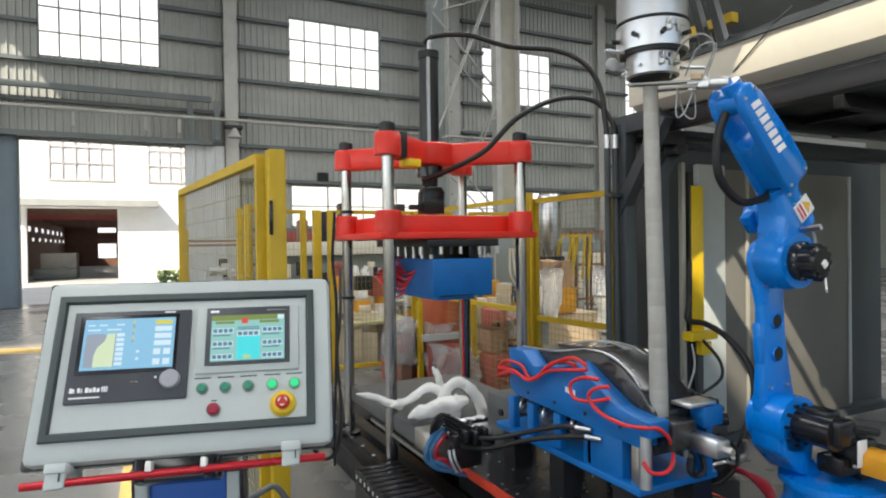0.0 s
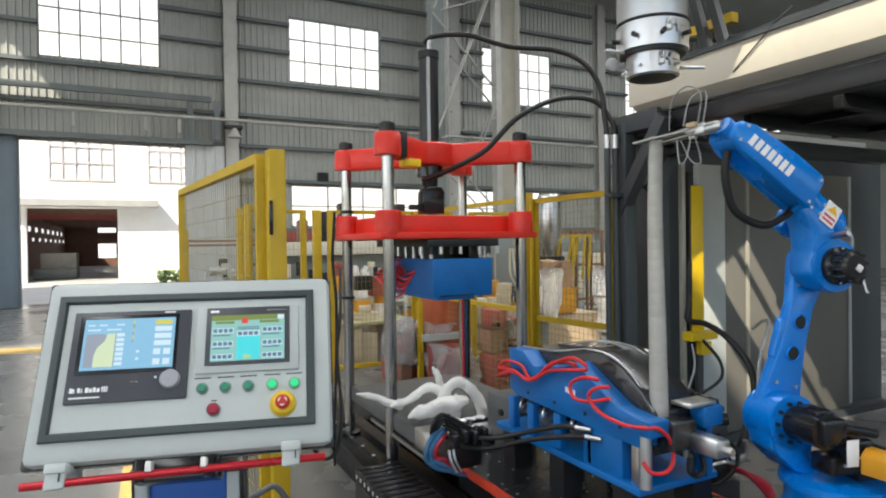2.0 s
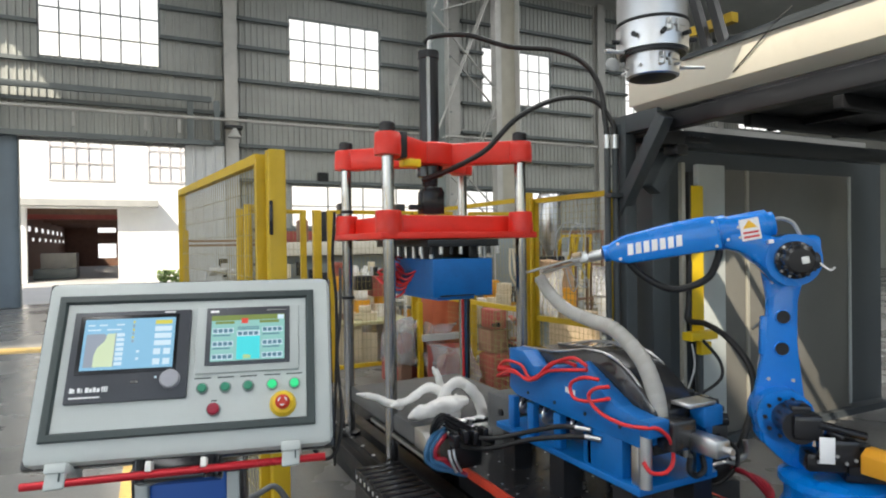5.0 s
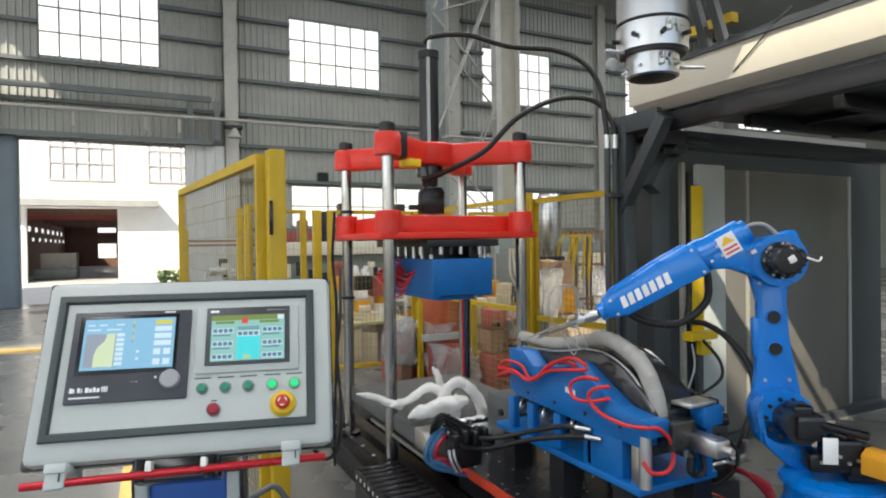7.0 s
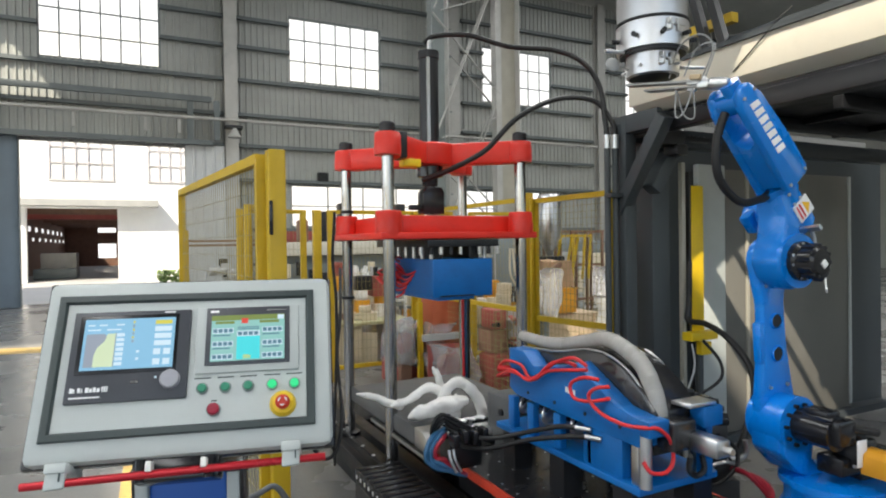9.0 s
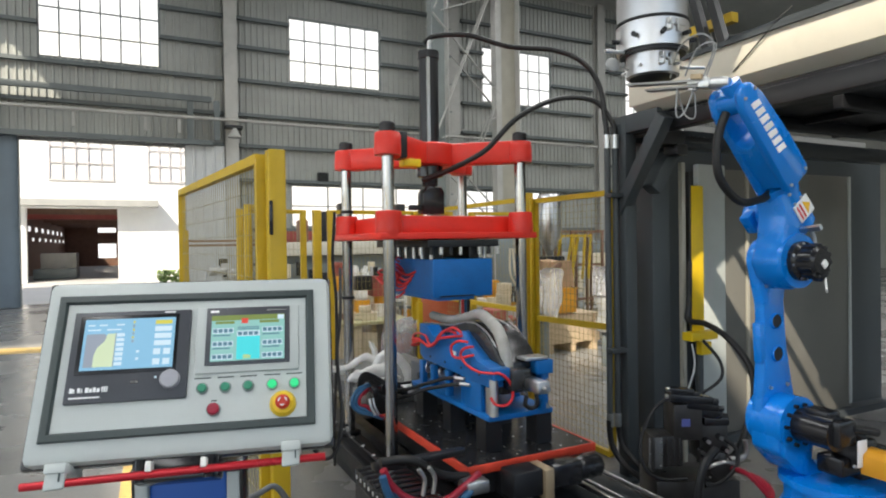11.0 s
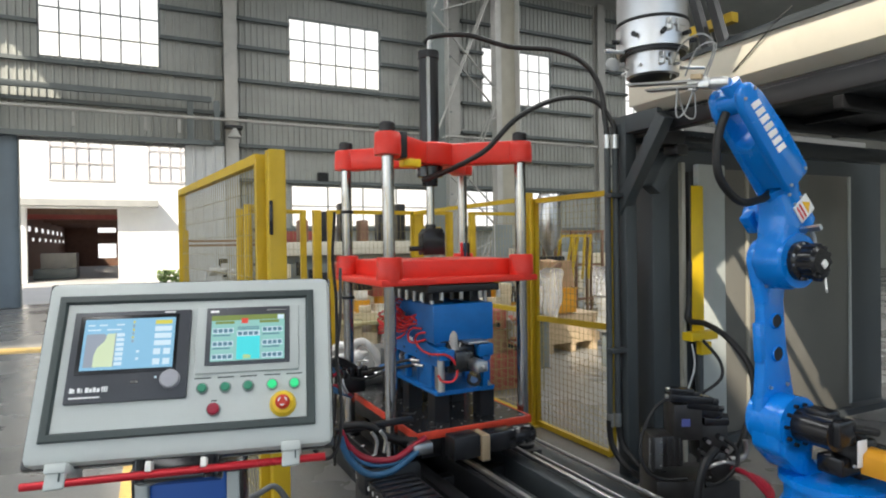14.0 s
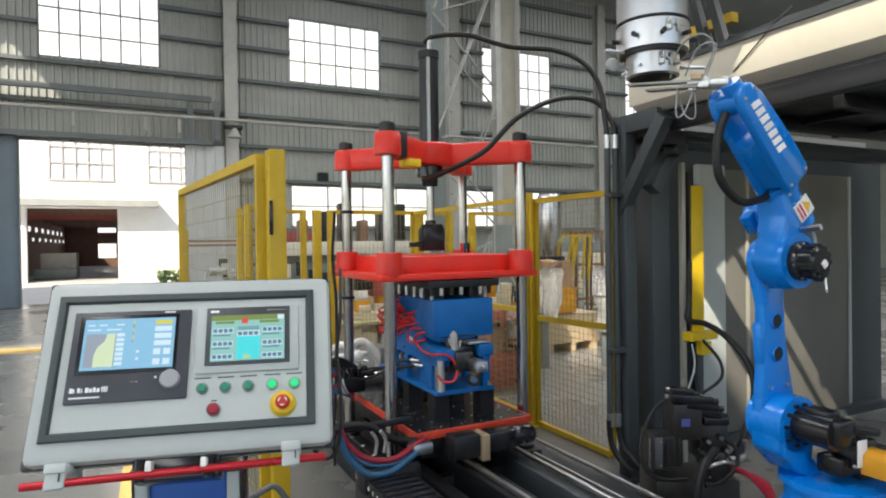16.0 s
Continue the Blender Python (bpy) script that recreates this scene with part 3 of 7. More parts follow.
mould = thing("lower_mould", "blue lower mould half with a dark machined cavity", "mould", at=pose(1.82, 1.65, 0))
part("base_plate", box(bm_new(), (-0.018, 0.49, 0.69), (0.405, 0.98, 0.028), bev=0.004), MOULD_BLUE, mould)
for x in (-0.16, 0.16):
    for y in (0.10, 0.5, 0.88):
        part("stand", box(bm_new(), (x, y, 0.588), (0.10, 0.10, 0.176)), BLACK, mould)
prof = [(0.0, 0.85), (0.0, 0.955), (0.12, 0.972), (0.36, 1.10), (0.44, 1.07), (0.66, 1.035), (0.74, 1.09), (0.86, 1.09), (0.86, 0.90), (0.80, 0.875)]
for x0, x1 in ((-0.215, -0.13), (0.105, 0.16)):
    part("cheek", prism(bm_new(), prof if x0 < 0 else [(0.0, 0.86), (0.0, 0.95), (0.12, 0.965), (0.55, 1.06), (0.90, 1.06), (0.90, 0.87)], x0, x1, "x", bev=0.004), MOULD_BLUE, mould)
core = bm_new()
hump = [(0.02, 0.80), (0.02, 0.96), (0.08, 1.03), (0.18, 1.10), (0.30, 1.145), (0.42, 1.14), (0.56, 1.105), (0.72, 1.085), (0.90, 1.075), (0.93, 1.06), (0.93, 0.80)]
prism(core, hump, -0.128, 0.103, "x", bev=0.01)
part("cavity_core", core, MOULD_GREY, mould, "dark humped mould cavity")
for y in (0.03, 0.30, 0.50, 0.70, 0.86):
    part("pillar", box(bm_new(), (-0.19, y, 0.78), (0.035, 0.05, 0.15), bev=0.004), MOULD_BLUE if y > 0.1 else STEEL, mould)
    part("pillar", box(bm_new(), (0.14, y, 0.78), (0.035, 0.05, 0.15), bev=0.004), MOULD_BLUE, mould)


# ---- robot ----
RB = (2.358, 1.423)
J2Z, A1, L1, E1, FL = 0.903, 0.155, 0.614, 0.15, 0.69
robot = thing("industrial_robot", "blue six-axis robot with a parison gripper on a pedestal", "robot", at=pose(RB[0], RB[1], 0))


def build_robot():
    P = {}
    # fixed base
    base = bm_new()
    lathe(base, [(0.20, 0.44), (0.21, 0.46), (0.21, 0.52), (0.19, 0.55), (0.165, 0.60), (0.165, 0.66)], 36)
    box(base, (0, 0, 0.45), (0.46, 0.42, 0.04), bev=0.01)
    P["base"] = part("base", base, ROBOT_BLUE, robot)
    part("pedestal", box(bm_new(), (0, 0, 0.215), (0.36, 0.36, 0.43), bev=0.01), FRAME_DARK, robot, "dark steel pedestal")
    # turret: turns about z; origin on the floor under the axis
    t = bm_new()
    lathe(t, [(0.17, 0.661), (0.185, 0.666), (0.185, 0.69), (0.15, 0.702), (0.10, 0.705)], 36)
    prism(t, [(0.06, 0.735), (0.12, 0.715), (0.245, 0.80), (0.252, 0.90), (0.235, 0.96), (0.19, 1.0), (0.12, 1.0), (0.05, 0.95), (0.045, 0.84)], -0.16, -0.035, "y", bev=0.015)
    cyl(t, (A1, -0.17, J2Z), (A1, -0.02, J2Z), 0.104, n=36)
    prism(t, [(0.25, 0.90), (0.23, 0.79), (0.15, 0.715), (0.03, 0.668), (-0.15, 0.662), (-0.14, 0.676), (-0.03, 0.69), (0.05, 0.735), (0.12, 0.81), (0.17, 0.90)], -0.162, -0.02, "y", bev=0.012)
    P["turret"] = part("turret", t, ROBOT_BLUE, robot)
    mo = bm_new()
    cyl(mo, (A1 - 0.01, -0.02, J2Z), (A1 - 0.01, 0.12, J2Z), 0.062, n=24)
    for k in range(10):
        a = 2 * math.pi * k / 10
        cyl(mo, (A1 + 0.075 * math.cos(a), -0.02, J2Z + 0.075 * math.sin(a)), (A1 + 0.075 * math.cos(a), -0.008, J2Z + 0.075 * math.sin(a)), 0.008, n=8)
    box(mo, (A1 - 0.03, 0.10, J2Z + 0.005), (0.10, 0.09, 0.095), bev=0.015)
    box(mo, (A1 - 0.02, 0.05, J2Z + 0.06), (0.07, 0.10, 0.03), bev=0.008)
    cyl(mo, (A1 - 0.10, 0.10, J2Z - 0.01), (A1 - 0.15, 0.11, J2Z - 0.03), 0.02, n=12)
    box(mo, (A1 - 0.14, 0.09, 0.82), (0.12, 0.10, 0.10), bev=0.015)
    box(mo, (A1 - 0.10, 0.07, 0.775), (0.14, 0.10, 0.07), bev=0.012)
    box(mo, (A1 - 0.24, 0.05, 0.735), (0.16, 0.12, 0.06), bev=0.012)
    cyl(mo, (A1 - 0.06, 0.135, J2Z + 0.02), (A1 - 0.22, 0.12, J2Z - 0.02), 0.016, n=12)
    box(mo, (A1 - 0.22, 0.06, 0.78), (0.12, 0.14, 0.1), bev=0.015)
    part("motor", mo, PLASTIC_BLACK, P["turret"], "black servo motors and connectors")
    for k in range(6):
        part("bolt", cyl(bm_new(), (A1 - 0.06 - 0.03 * k, 0.142, 0.79 + 0.012 * (k % 3)), (A1 - 0.06 - 0.03 * k, 0.15, 0.79 + 0.012 * (k % 3)), 0.006, n=8), STEEL, P["turret"])
    part("tag", box(bm_new(), (A1 - 0.085, 0.155, 0.835), (0.05, 0.004, 0.095), bev=0.001), WHITE_PAINT, P["turret"], "white paper tag")
    # lower arm: origin at its shoulder axis
    a = bm_new()
    n = 14
    out = [(0.102 * math.cos(math.pi + math.pi * i / n), 0.102 * math.sin(math.pi + math.pi * i / n)) for i in range(n + 1)]
    out += [(0.080, 0.14), (0.060, 0.28), (0.056, 0.45)]
    out += [(0.090 * math.cos(math.pi * i / n), L1 + 0.090 * math.sin(math.pi * i / n)) for i in range(n + 1)]
    out += [(-0.056, 0.45), (-0.060, 0.28), (-0.080, 0.14)]
    prism(a, out, -0.15, -0.10, "y", bev=0.012)
    box(a, (0.05, -0.125, 0.30), (0.055, 0.04, 0.16), bev=0.01)
    P["lower_arm"] = part("lower_arm", a, ROBOT_BLUE, robot)
    for z in (0.254, 0.381):
        # Black disc stands in for the dark depth of an open hole.
        part("bore", cyl(bm_new(), (0, -0.105, z), (0, -0.0955, z), 0.026, n=24), BLACK, P["lower_arm"], "black disc for the dark inside of a lightening hole")
        part("bore_rim", hoop(bm_new(), [(0.0255, 0.0), (0.031, 0.0), (0.031, 0.006), (0.0275, 0.009), (0.0255, 0.007)], 28, pose(0, -0.0995, z, -90, 0, 0)), ROBOT_BLUE, P["lower_arm"])
    for s in (-1, 1):
        for z in (0.13, 0.52):
            part("bolt", cyl(bm_new(), (s * 0.045, -0.10, z), (s * 0.045, -0.092, z), 0.007, n=8), STEEL, P["lower_arm"])
    # elbow: origin at its axis
    e = bm_new()
    prism(e, [(-0.10, -0.03), (-0.07, -0.085), (0.0, -0.105), (0.07, -0.085), (0.11, -0.01), (0.17, 0.06), (0.235, 0.09), (0.235, 0.165), (0.12, 0.15), (0.045, 0.095), (-0.05, 0.09), (-0.115, 0.075)], -0.115, 0.005, "y", bev=0.018)
    cyl(e, (0.0, -0.10, 0), (0.0, 0.012, 0), 0.10, n=32)
    cyl(e, (0.055, -0.055, E1), (0.225, -0.055, E1), 0.062, n=28)
    cyl(e, (0.205, -0.055, E1), (0.25, -0.055, E1), 0.07, n=28)
    cyl(e, (0.11, -0.09, E1), (0.11, -0.235, E1), 0.046, n=24)
    box(e, (0.11, -0.20, E1 - 0.02), (0.085, 0.05, 0.11), bev=0.012)
    cyl(e, (0.03, -0.055, E1), (0.06, -0.055, E1), 0.048, n=24)
    P["elbow"] = part("elbow", e, ROBOT_BLUE, robot)
    m2 = bm_new()
    lathe(m2, [(0.072, 0.010), (0.072, 0.03), (0.058, 0.04), (0.056, 0.088), (0.044, 0.098)], 24, pose(0, 0, 0, -90, 0, 0))
    box(m2, (-0.02, 0.07, -0.01), (0.10, 0.05, 0.06), bev=0.015)
    part("motor", m2, PLASTIC_BLACK, P["elbow"], "black servo motor")
    for k in range(12):
        g = 2 * math.pi * k / 12
        part("cap_screw", cyl(bm_new(), (0.064 * math.cos(g), 0.028, 0.064 * math.sin(g)), (0.064 * math.cos(g), 0.037, 0.064 * math.sin(g)), 0.0055, n=8), STEEL if k % 3 else BLACK, P["elbow"])
        part("fin", box(bm_new(), (0.057 * math.cos(g + 0.26), 0.066, 0.057 * math.sin(g + 0.26)), (0.012, 0.05, 0.012), bev=0.002), PLASTIC_BLACK, P["elbow"])
    part("bracket", bar(bm_new(), (0.075, 0.0, 0.085), (0.085, 0.085, 0.088), 0.018, 0.014), STEEL, P["elbow"], "small steel bracket")
    part("plug", box(bm_new(), (-0.012, 0.101, 0.0), (0.026, 0.008, 0.026), bev=0.004), WHITE_PLASTIC, P["elbow"])
    part("cable", tube(bm_new(), [(-0.06, 0.09, -0.02), (-0.085, 0.10, -0.05), (-0.105, 0.09, -0.045)], 0.004, n=6), WHITE_PLASTIC, P["elbow"])
    st = part("warning_label", box(bm_new(), (0.13, 0.0085, 0.145), (0.07, 0.006, 0.085)), WHITE_PAINT, P["elbow"], "white and yellow warning label")
    part("warning_mark", prism(bm_new(), [(0.103, 0.150), (0.157, 0.150), (0.13, 0.182)], 0.0112, 0.0128, "y"), STICKER, P["elbow"], "yellow warning triangle")
    for z in (0.133, 0.116):
        part("text_bar", box(bm_new(), (0.13, 0.0118, z), (0.056, 0.002, 0.008)), HOSE_RED, P["elbow"])
    # forearm: rolls about x; origin where its axis meets the elbow
    f = bm_new()
    side = [(0.245, -0.062), (0.60, -0.056), (0.66, -0.036), (0.675, 0.0), (0.66, 0.036), (0.60, 0.06), (0.40, 0.076), (0.265, 0.076), (0.245, 0.055)]
    prism(f, side, 0.012, 0.05, "y", bev=0.014)
    prism(f, side, -0.098, -0.062, "y", bev=0.014)
    hollow = [(0.03 + 0.058 * math.sin(math.pi * i / 12), 0.041 * math.cos(math.pi * i / 12)) for i in range(13)]
    prism(f, [(0.262, -0.066), (0.262, 0.016)] + [(0.53 - d, -0.025 + v) for d, v in hollow], -0.05, 0.054, "z", bev=0.004)
    prism(f, [(0.658, -0.066), (0.658, 0.016)] + [(0.542 + d * 0.9, -0.025 + v) for d, v in hollow], -0.03, 0.03, "z", bev=0.004)
    cyl(f, (0.615, -0.08, 0), (0.615, 0.04, 0), 0.045, n=20)
    P["forearm"] = part("forearm", f, ROBOT_BLUE, robot)
    return P


RP = build_robot()
grip = bm_new()
lathe(grip, [(0.018, 0.0), (0.022, 0.02), (0.022, 0.06)], 20, pose(0, 0, 0, 0, 90, 0))
box(grip, (0.08, 0, 0), (0.04, 0.05, 0.035), bev=0.005)
box(grip, (0.115, 0.01, 0.006), (0.05, 0.03, 0.022), bev=0.004)
box(grip, (0.10, -0.02, 0.022), (0.03, 0.02, 0.02), bev=0.004)
box(grip, (0.13, -0.015, -0.012), (0.03, 0.022, 0.02), bev=0.004)
RP["gripper"] = part("gripper", grip, STEEL, robot, "bright steel parison gripper")
flange = bm_new()
cyl(flange, (-0.05, 0, 0), (0.0, 0, 0), 0.034, n=24)
RP["wrist"] = part("wrist", flange, ROBOT_BLUE, robot)


# ---- die head ----
DX, DY = 1.735, 1.70
die = thing("extrusion_die", "bright steel extrusion die head with heater bands", "die head", at=pose(DX, DY, 0))
part("lower_ring", lathe(bm_new(), [(0.086, 2.203), (0.095, 2.208), (0.095, 2.285), (0.06, 2.29)], 40), DIE_STEEL, die)
part("heater_band", lathe(bm_new(), [(0.10, 2.292), (0.128, 2.296), (0.13, 2.36), (0.13, 2.39), (0.11, 2.395)], 40), DIE_STEEL, die)
part("heater_band", lathe(bm_new(), [(0.11, 2.397), (0.127, 2.4), (0.127, 2.95), (0.1, 2.96)], 40), DIE_STEEL, die)


# ---- control console ----
con = thing("control_console", "grey tilted operator console with two screens and push buttons", "control panel", at=pose(0.099, 1.435, 1.35, -26, 0, -14.4))
hs = bm_new()
box(hs, (0, 0.045, 0), (0.604, 0.09, 0.392), bev=0.02)
part("housing", hs, PANEL_GREY, con)

# console face: the parts lie on the front, y = 0
def plate(x0, x1, z0, z1, y0, y1, bev=0.0):
    return box(bm_new(), ((x0 + x1) / 2, (y0 + y1) / 2, (z0 + z1) / 2), (x1 - x0, y1 - y0, z1 - z0), bev=bev)


def console():
    trim = bm_new()
    loops = []
    for w, y in ((0.0, 0.004), (0.0, -0.006), (0.003, -0.009), (0.0145, -0.009), (0.018, -0.004), (0.018, 0.004)):
        loops.append([trim.verts.new(p) for p in ((-0.272 + w, y, -0.152 + w), (0.265 - w, y, -0.152 + w), (0.265 - w, y, 0.158 - w), (-0.272 + w, y, 0.158 - w))])
    for p, q in zip(loops, loops[1:] + loops[:1]):
        for i in range(4):
            trim.faces.new((p[i], p[(i + 1) % 4], q[(i + 1) % 4], q[i]))
    bmesh.ops.recalc_face_normals(trim, faces=trim.faces[:])
    part("trim_frame", trim, PANEL_DARK, con, "dark recessed frame")
    part("seal", box(bm_new(), (0, 0.03, 0), (0.611, 0.024, 0.399), bev=0.008), PLASTIC_BLACK, con, "black edge seal")
    part("face_plate", plate(-0.2535, 0.2465, -0.1345, 0.1365, -0.002, 0.004), PANEL_GREY, con)
    # parison programmer
    dev = part("programmer", plate(-0.236, -0.001, -0.079, 0.118, -0.010, 0.002, 0.003), DEVICE_GREY, con, "charcoal programmer unit with screen")
    part("bezel", plate(-0.222, -0.025, -0.02, 0.108, -0.0125, -0.0095, 0.002), PLASTIC_BLACK, dev)
    part("screen", plate(-0.212, -0.032, -0.012, 0.099, -0.0145, -0.0120), SCREEN_BLUE, dev, "lit pale blue screen")
    curve = [(-0.206, -0.006), (-0.206, 0.066), (-0.172, 0.066), (-0.166, 0.06), (-0.170, 0.05), (-0.183, 0.036), (-0.188, 0.02), (-0.188, -0.006)]
    part("profile_shade", prism(bm_new(), curve, -0.0155, -0.0146, "y"), SCREEN_GREY, dev)
    part("profile_fill", prism(bm_new(), [(-0.1878, -0.006), (-0.1878, 0.02), (-0.1828, 0.036), (-0.1698, 0.05), (-0.1655, 0.066), (-0.150, 0.066), (-0.150, -0.006)], -0.0155, -0.0146, "y"), SCREEN_GREEN, dev)
    for x0, x1, z in ((-0.205, -0.192, 0.084), (-0.184, -0.168, 0.084), (-0.150, -0.134, 0.084), (-0.205, -0.180, 0.0735), (-0.168, -0.140, 0.0735)):
        part("caption", plate(x0, x1, z, z + 0.003, -0.0155, -0.0146), SCREEN_WHITE, dev)
    part("scale_bar", plate(-0.1495, -0.1482, -0.006, 0.068, -0.0155, -0.0146), SCREEN_GREY, dev)
    for x, z in ((-0.106, 0.022), (-0.106, 0.006)):
        part("mark", plate(x, x + 0.006, z, z + 0.005, -0.0155, -0.0146), SCREEN_WHITE, dev)
    part("tab", plate(-0.072, -0.038, 0.084, 0.093, -0.0155, -0.0146), SCREEN_YELLOW, dev)
    for z in (0.068, 0.052, 0.036):
        part("field", plate(-0.072, -0.038, z, z + 0.011, -0.0155, -0.0146), SCREEN_WHITE, dev)
    for x in (-0.072, -0.052):
        for z in (0.016, -0.006):
            part("field", plate(x, x + 0.014, z, z + 0.013, -0.0155, -0.0146), SCREEN_WHITE, dev)
    for i in range(7):
        part("field", plate(-0.147, -0.132, -0.004 + 0.0105 * i, 0.003 + 0.0105 * i, -0.0155, -0.0146), SCREEN_WHITE, dev)
    for i in range(6):
        part("mark", plate(-0.117, -0.113, 0.045 + 0.0085 * i, 0.050 + 0.0085 * i, -0.0155, -0.0146), SCREEN_YELLOW if i % 2 else SCREEN_GREY, dev)
    part("knob", lathe(bm_new(), [(0.0200, 0.0), (0.0200, 0.010), (0.017, 0.013), (0.006, 0.0135)], 32, pose(-0.034, -0.010, -0.039, 90, 0, 0)), KNOB_GREY, dev, "grey jog dial")
    part("slot", plate(-0.112, -0.097, -0.043, -0.037, -0.0115, -0.0098), PLASTIC_BLACK, dev)
    part("indicator", plate(-0.066, -0.062, -0.034, -0.030, -0.0115, -0.0098), SCREEN_WHITE, dev)
    for i, w in enumerate((0.0062, 0.0022, 0.0055, 0.0022, 0.0062, 0.0055, 0.0055, 0.0055)):
        x = -0.2255 + 0.0073 * i
        part("letter_bar", plate(x, x + w, -0.057, -0.047 - (0.002 if i % 2 else 0), -0.0112, -0.0098), WHITE_PAINT, dev)
    for i in range(3):
        part("letter_bar", plate(-0.1655 + 0.0042 * i, -0.1628 + 0.0042 * i, -0.057, -0.046, -0.0112, -0.0098), WHITE_PAINT, dev)
    part("letter_bar", plate(-0.225, -0.168, -0.069, -0.066, -0.0112, -0.0098), WHITE_PAINT, dev)
    part("letter_bar", plate(-0.056, -0.034, 0.111, 0.114, -0.0112, -0.0098), WHITE_PAINT, dev)
    # touch panel
    tp = part("touch_panel", plate(0.012, 0.231, -0.030, 0.121, -0.008, 0.002, 0.003), PANEL_GREY, con, "grey framed touch panel")
    part("bezel", plate(0.032, 0.211, -0.014, 0.118, -0.0115, -0.0075, 0.002), DEVICE_GREY, tp)
    part("screen", plate(0.0435, 0.2, -0.006, 0.098, -0.0135, -0.0110), SCREEN_TEAL, tp, "lit green and cyan screen")
    part("header", plate(0.0435, 0.2, 0.086, 0.098, -0.0143, -0.0136), SCREEN_OLIVE, tp)
    for x0, x1, z0, z1, m in ((0.107, 0.121, 0.078, 0.090, SCREEN_RED), (0.052, 0.092, 0.078, 0.084, SCREEN_OLIVE), (0.146, 0.188, 0.078, 0.084, SCREEN_OLIVE),
                              (0.098, 0.147, -0.004, 0.052, SCREEN_CYAN), (0.185, 0.199, 0.086, 0.096, SCREEN_WHITE), (0.112, 0.128, -0.003, 0.006, SCREEN_YELLOW)):
        part("field", plate(x0, x1, z0, z1, -0.0150, -0.0144), m, tp)
    for x0 in (0.048, 0.153):
        for z in (0.058, 0.028, -0.001):
            for i in range(4):
                part("key_field", plate(x0 + 0.0108 * i, x0 + 0.0108 * i + 0.0085, z, z + 0.0085, -0.0150, -0.0144), SCREEN_NAVY, tp)
    for i in range(4):
        part("key_field", plate(0.100 + 0.0115 * i, 0.109 + 0.0115 * i, 0.05, 0.058, -0.0165, -0.0158), SCREEN_NAVY, tp)
    # captions under the key rows, and pale key frames
    for x0 in (0.048, 0.153):
        for z in (0.058, 0.028, -0.001):
            part("key_row", plate(x0 - 0.0015, x0 + 0.0425, z - 0.0018, z + 0.0103, -0.0143, -0.0136), SCREEN_WHITE, tp)
        for z in (0.050, 0.0205):
            part("caption", plate(x0, x0 + 0.036, z, z + 0.0028, -0.0150, -0.0144), SCREEN_NAVY, tp)
    for z in (0.064, 0.068):
        part("caption", plate(0.099, 0.145, z, z + 0.002, -0.0150, -0.0144), SCREEN_NAVY, tp)
    part("centre_row", plate(0.098, 0.147, 0.048, 0.0603, -0.0157, -0.0151), SCREEN_WHITE, tp)
    part("letter_bar", plate(0.160, 0.204, 0.1085, 0.1095, -0.0125, -0.0114), TRUSS, tp)
    part("letter_bar", plate(0.04, 0.058, 0.106, 0.111, -0.0125, -0.0114), WHITE_PAINT, tp)
    # buttons
    for i, (x, m) in enumerate(((0.03, GREEN_DULL), (0.077, GREEN_DULL), (0.124, GREEN_DULL), (0.174, GREEN_LIT), (0.221, GREEN_LIT))):
        b = part("push_button", lathe(bm_new(), [(0.0095, 0.0), (0.0095, 0.009), (0.008, 0.011), (0.002, 0.0115)], 24, pose(x, -0.003, -0.061, 90, 0, 0)), m, con, "green push button" if i < 3 else "lit green push button")
        part("collar", lathe(bm_new(), [(0.0125, 0.0), (0.0125, 0.004), (0.010, 0.0055)], 24, pose(x, -0.002, -0.061, 90, 0, 0)), BUTTON_RING, b)
        part("letter_bar", plate(x - 0.017, x + 0.017, -0.0400, -0.0375, -0.003, -0.0018), PANEL_DARK, con)
    b = part("push_button", lathe(bm_new(), [(0.0125, 0.0), (0.0125, 0.010), (0.010, 0.013), (0.002, 0.0135)], 24, pose(0.055, -0.003, -0.107, 90, 0, 0)), RED_BUTTON, con, "dark red push button")
    part("collar", lathe(bm_new(), [(0.0145, 0.0), (0.0145, 0.004), (0.012, 0.0055)], 24, pose(0.055, -0.002, -0.107, 90, 0, 0)), BUTTON_RING, b)
    part("letter_bar", plate(0.049, 0.061, -0.0895, -0.087, -0.003, -0.0018), PANEL_DARK, con)
    es = part("emergency_stop", lathe(bm_new(), [(0.013, 0.0), (0.012, 0.012), (0.0150, 0.016), (0.0150, 0.024), (0.011, 0.028), (0.003, 0.0285)], 32, pose(0.197, -0.002, -0.104, 90, 0, 0)), ESTOP_RED, con, "red mushroom stop button")
    part("stop_plate", lathe(bm_new(), [(0.028, 0.0), (0.028, 0.004), (0.022, 0.012), (0.018, 0.0125)], 40, pose(0.197, -0.002, -0.104, 90, 0, 0)), YELLOW_RING, es, "yellow ring")
    for k in range(3):
        a = k * 2 * math.pi / 3
        pts = [(0.197 + 0.0085 * math.cos(a + j * 0.2), -0.0312, -0.104 + 0.0085 * math.sin(a + j * 0.2)) for j in range(6)]
        part("arrow", tube(bm_new(), pts, 0.0016, n=6, k=2), WHITE_PAINT, es)
    # grab rail with its two holders
    rl = part("grab_rail", cyl(bm_new(), (-0.290, 0.0, -0.230), (0.284, 0.0, -0.220), 0.008, n=20), RED_ROD, con, "red grab rail")
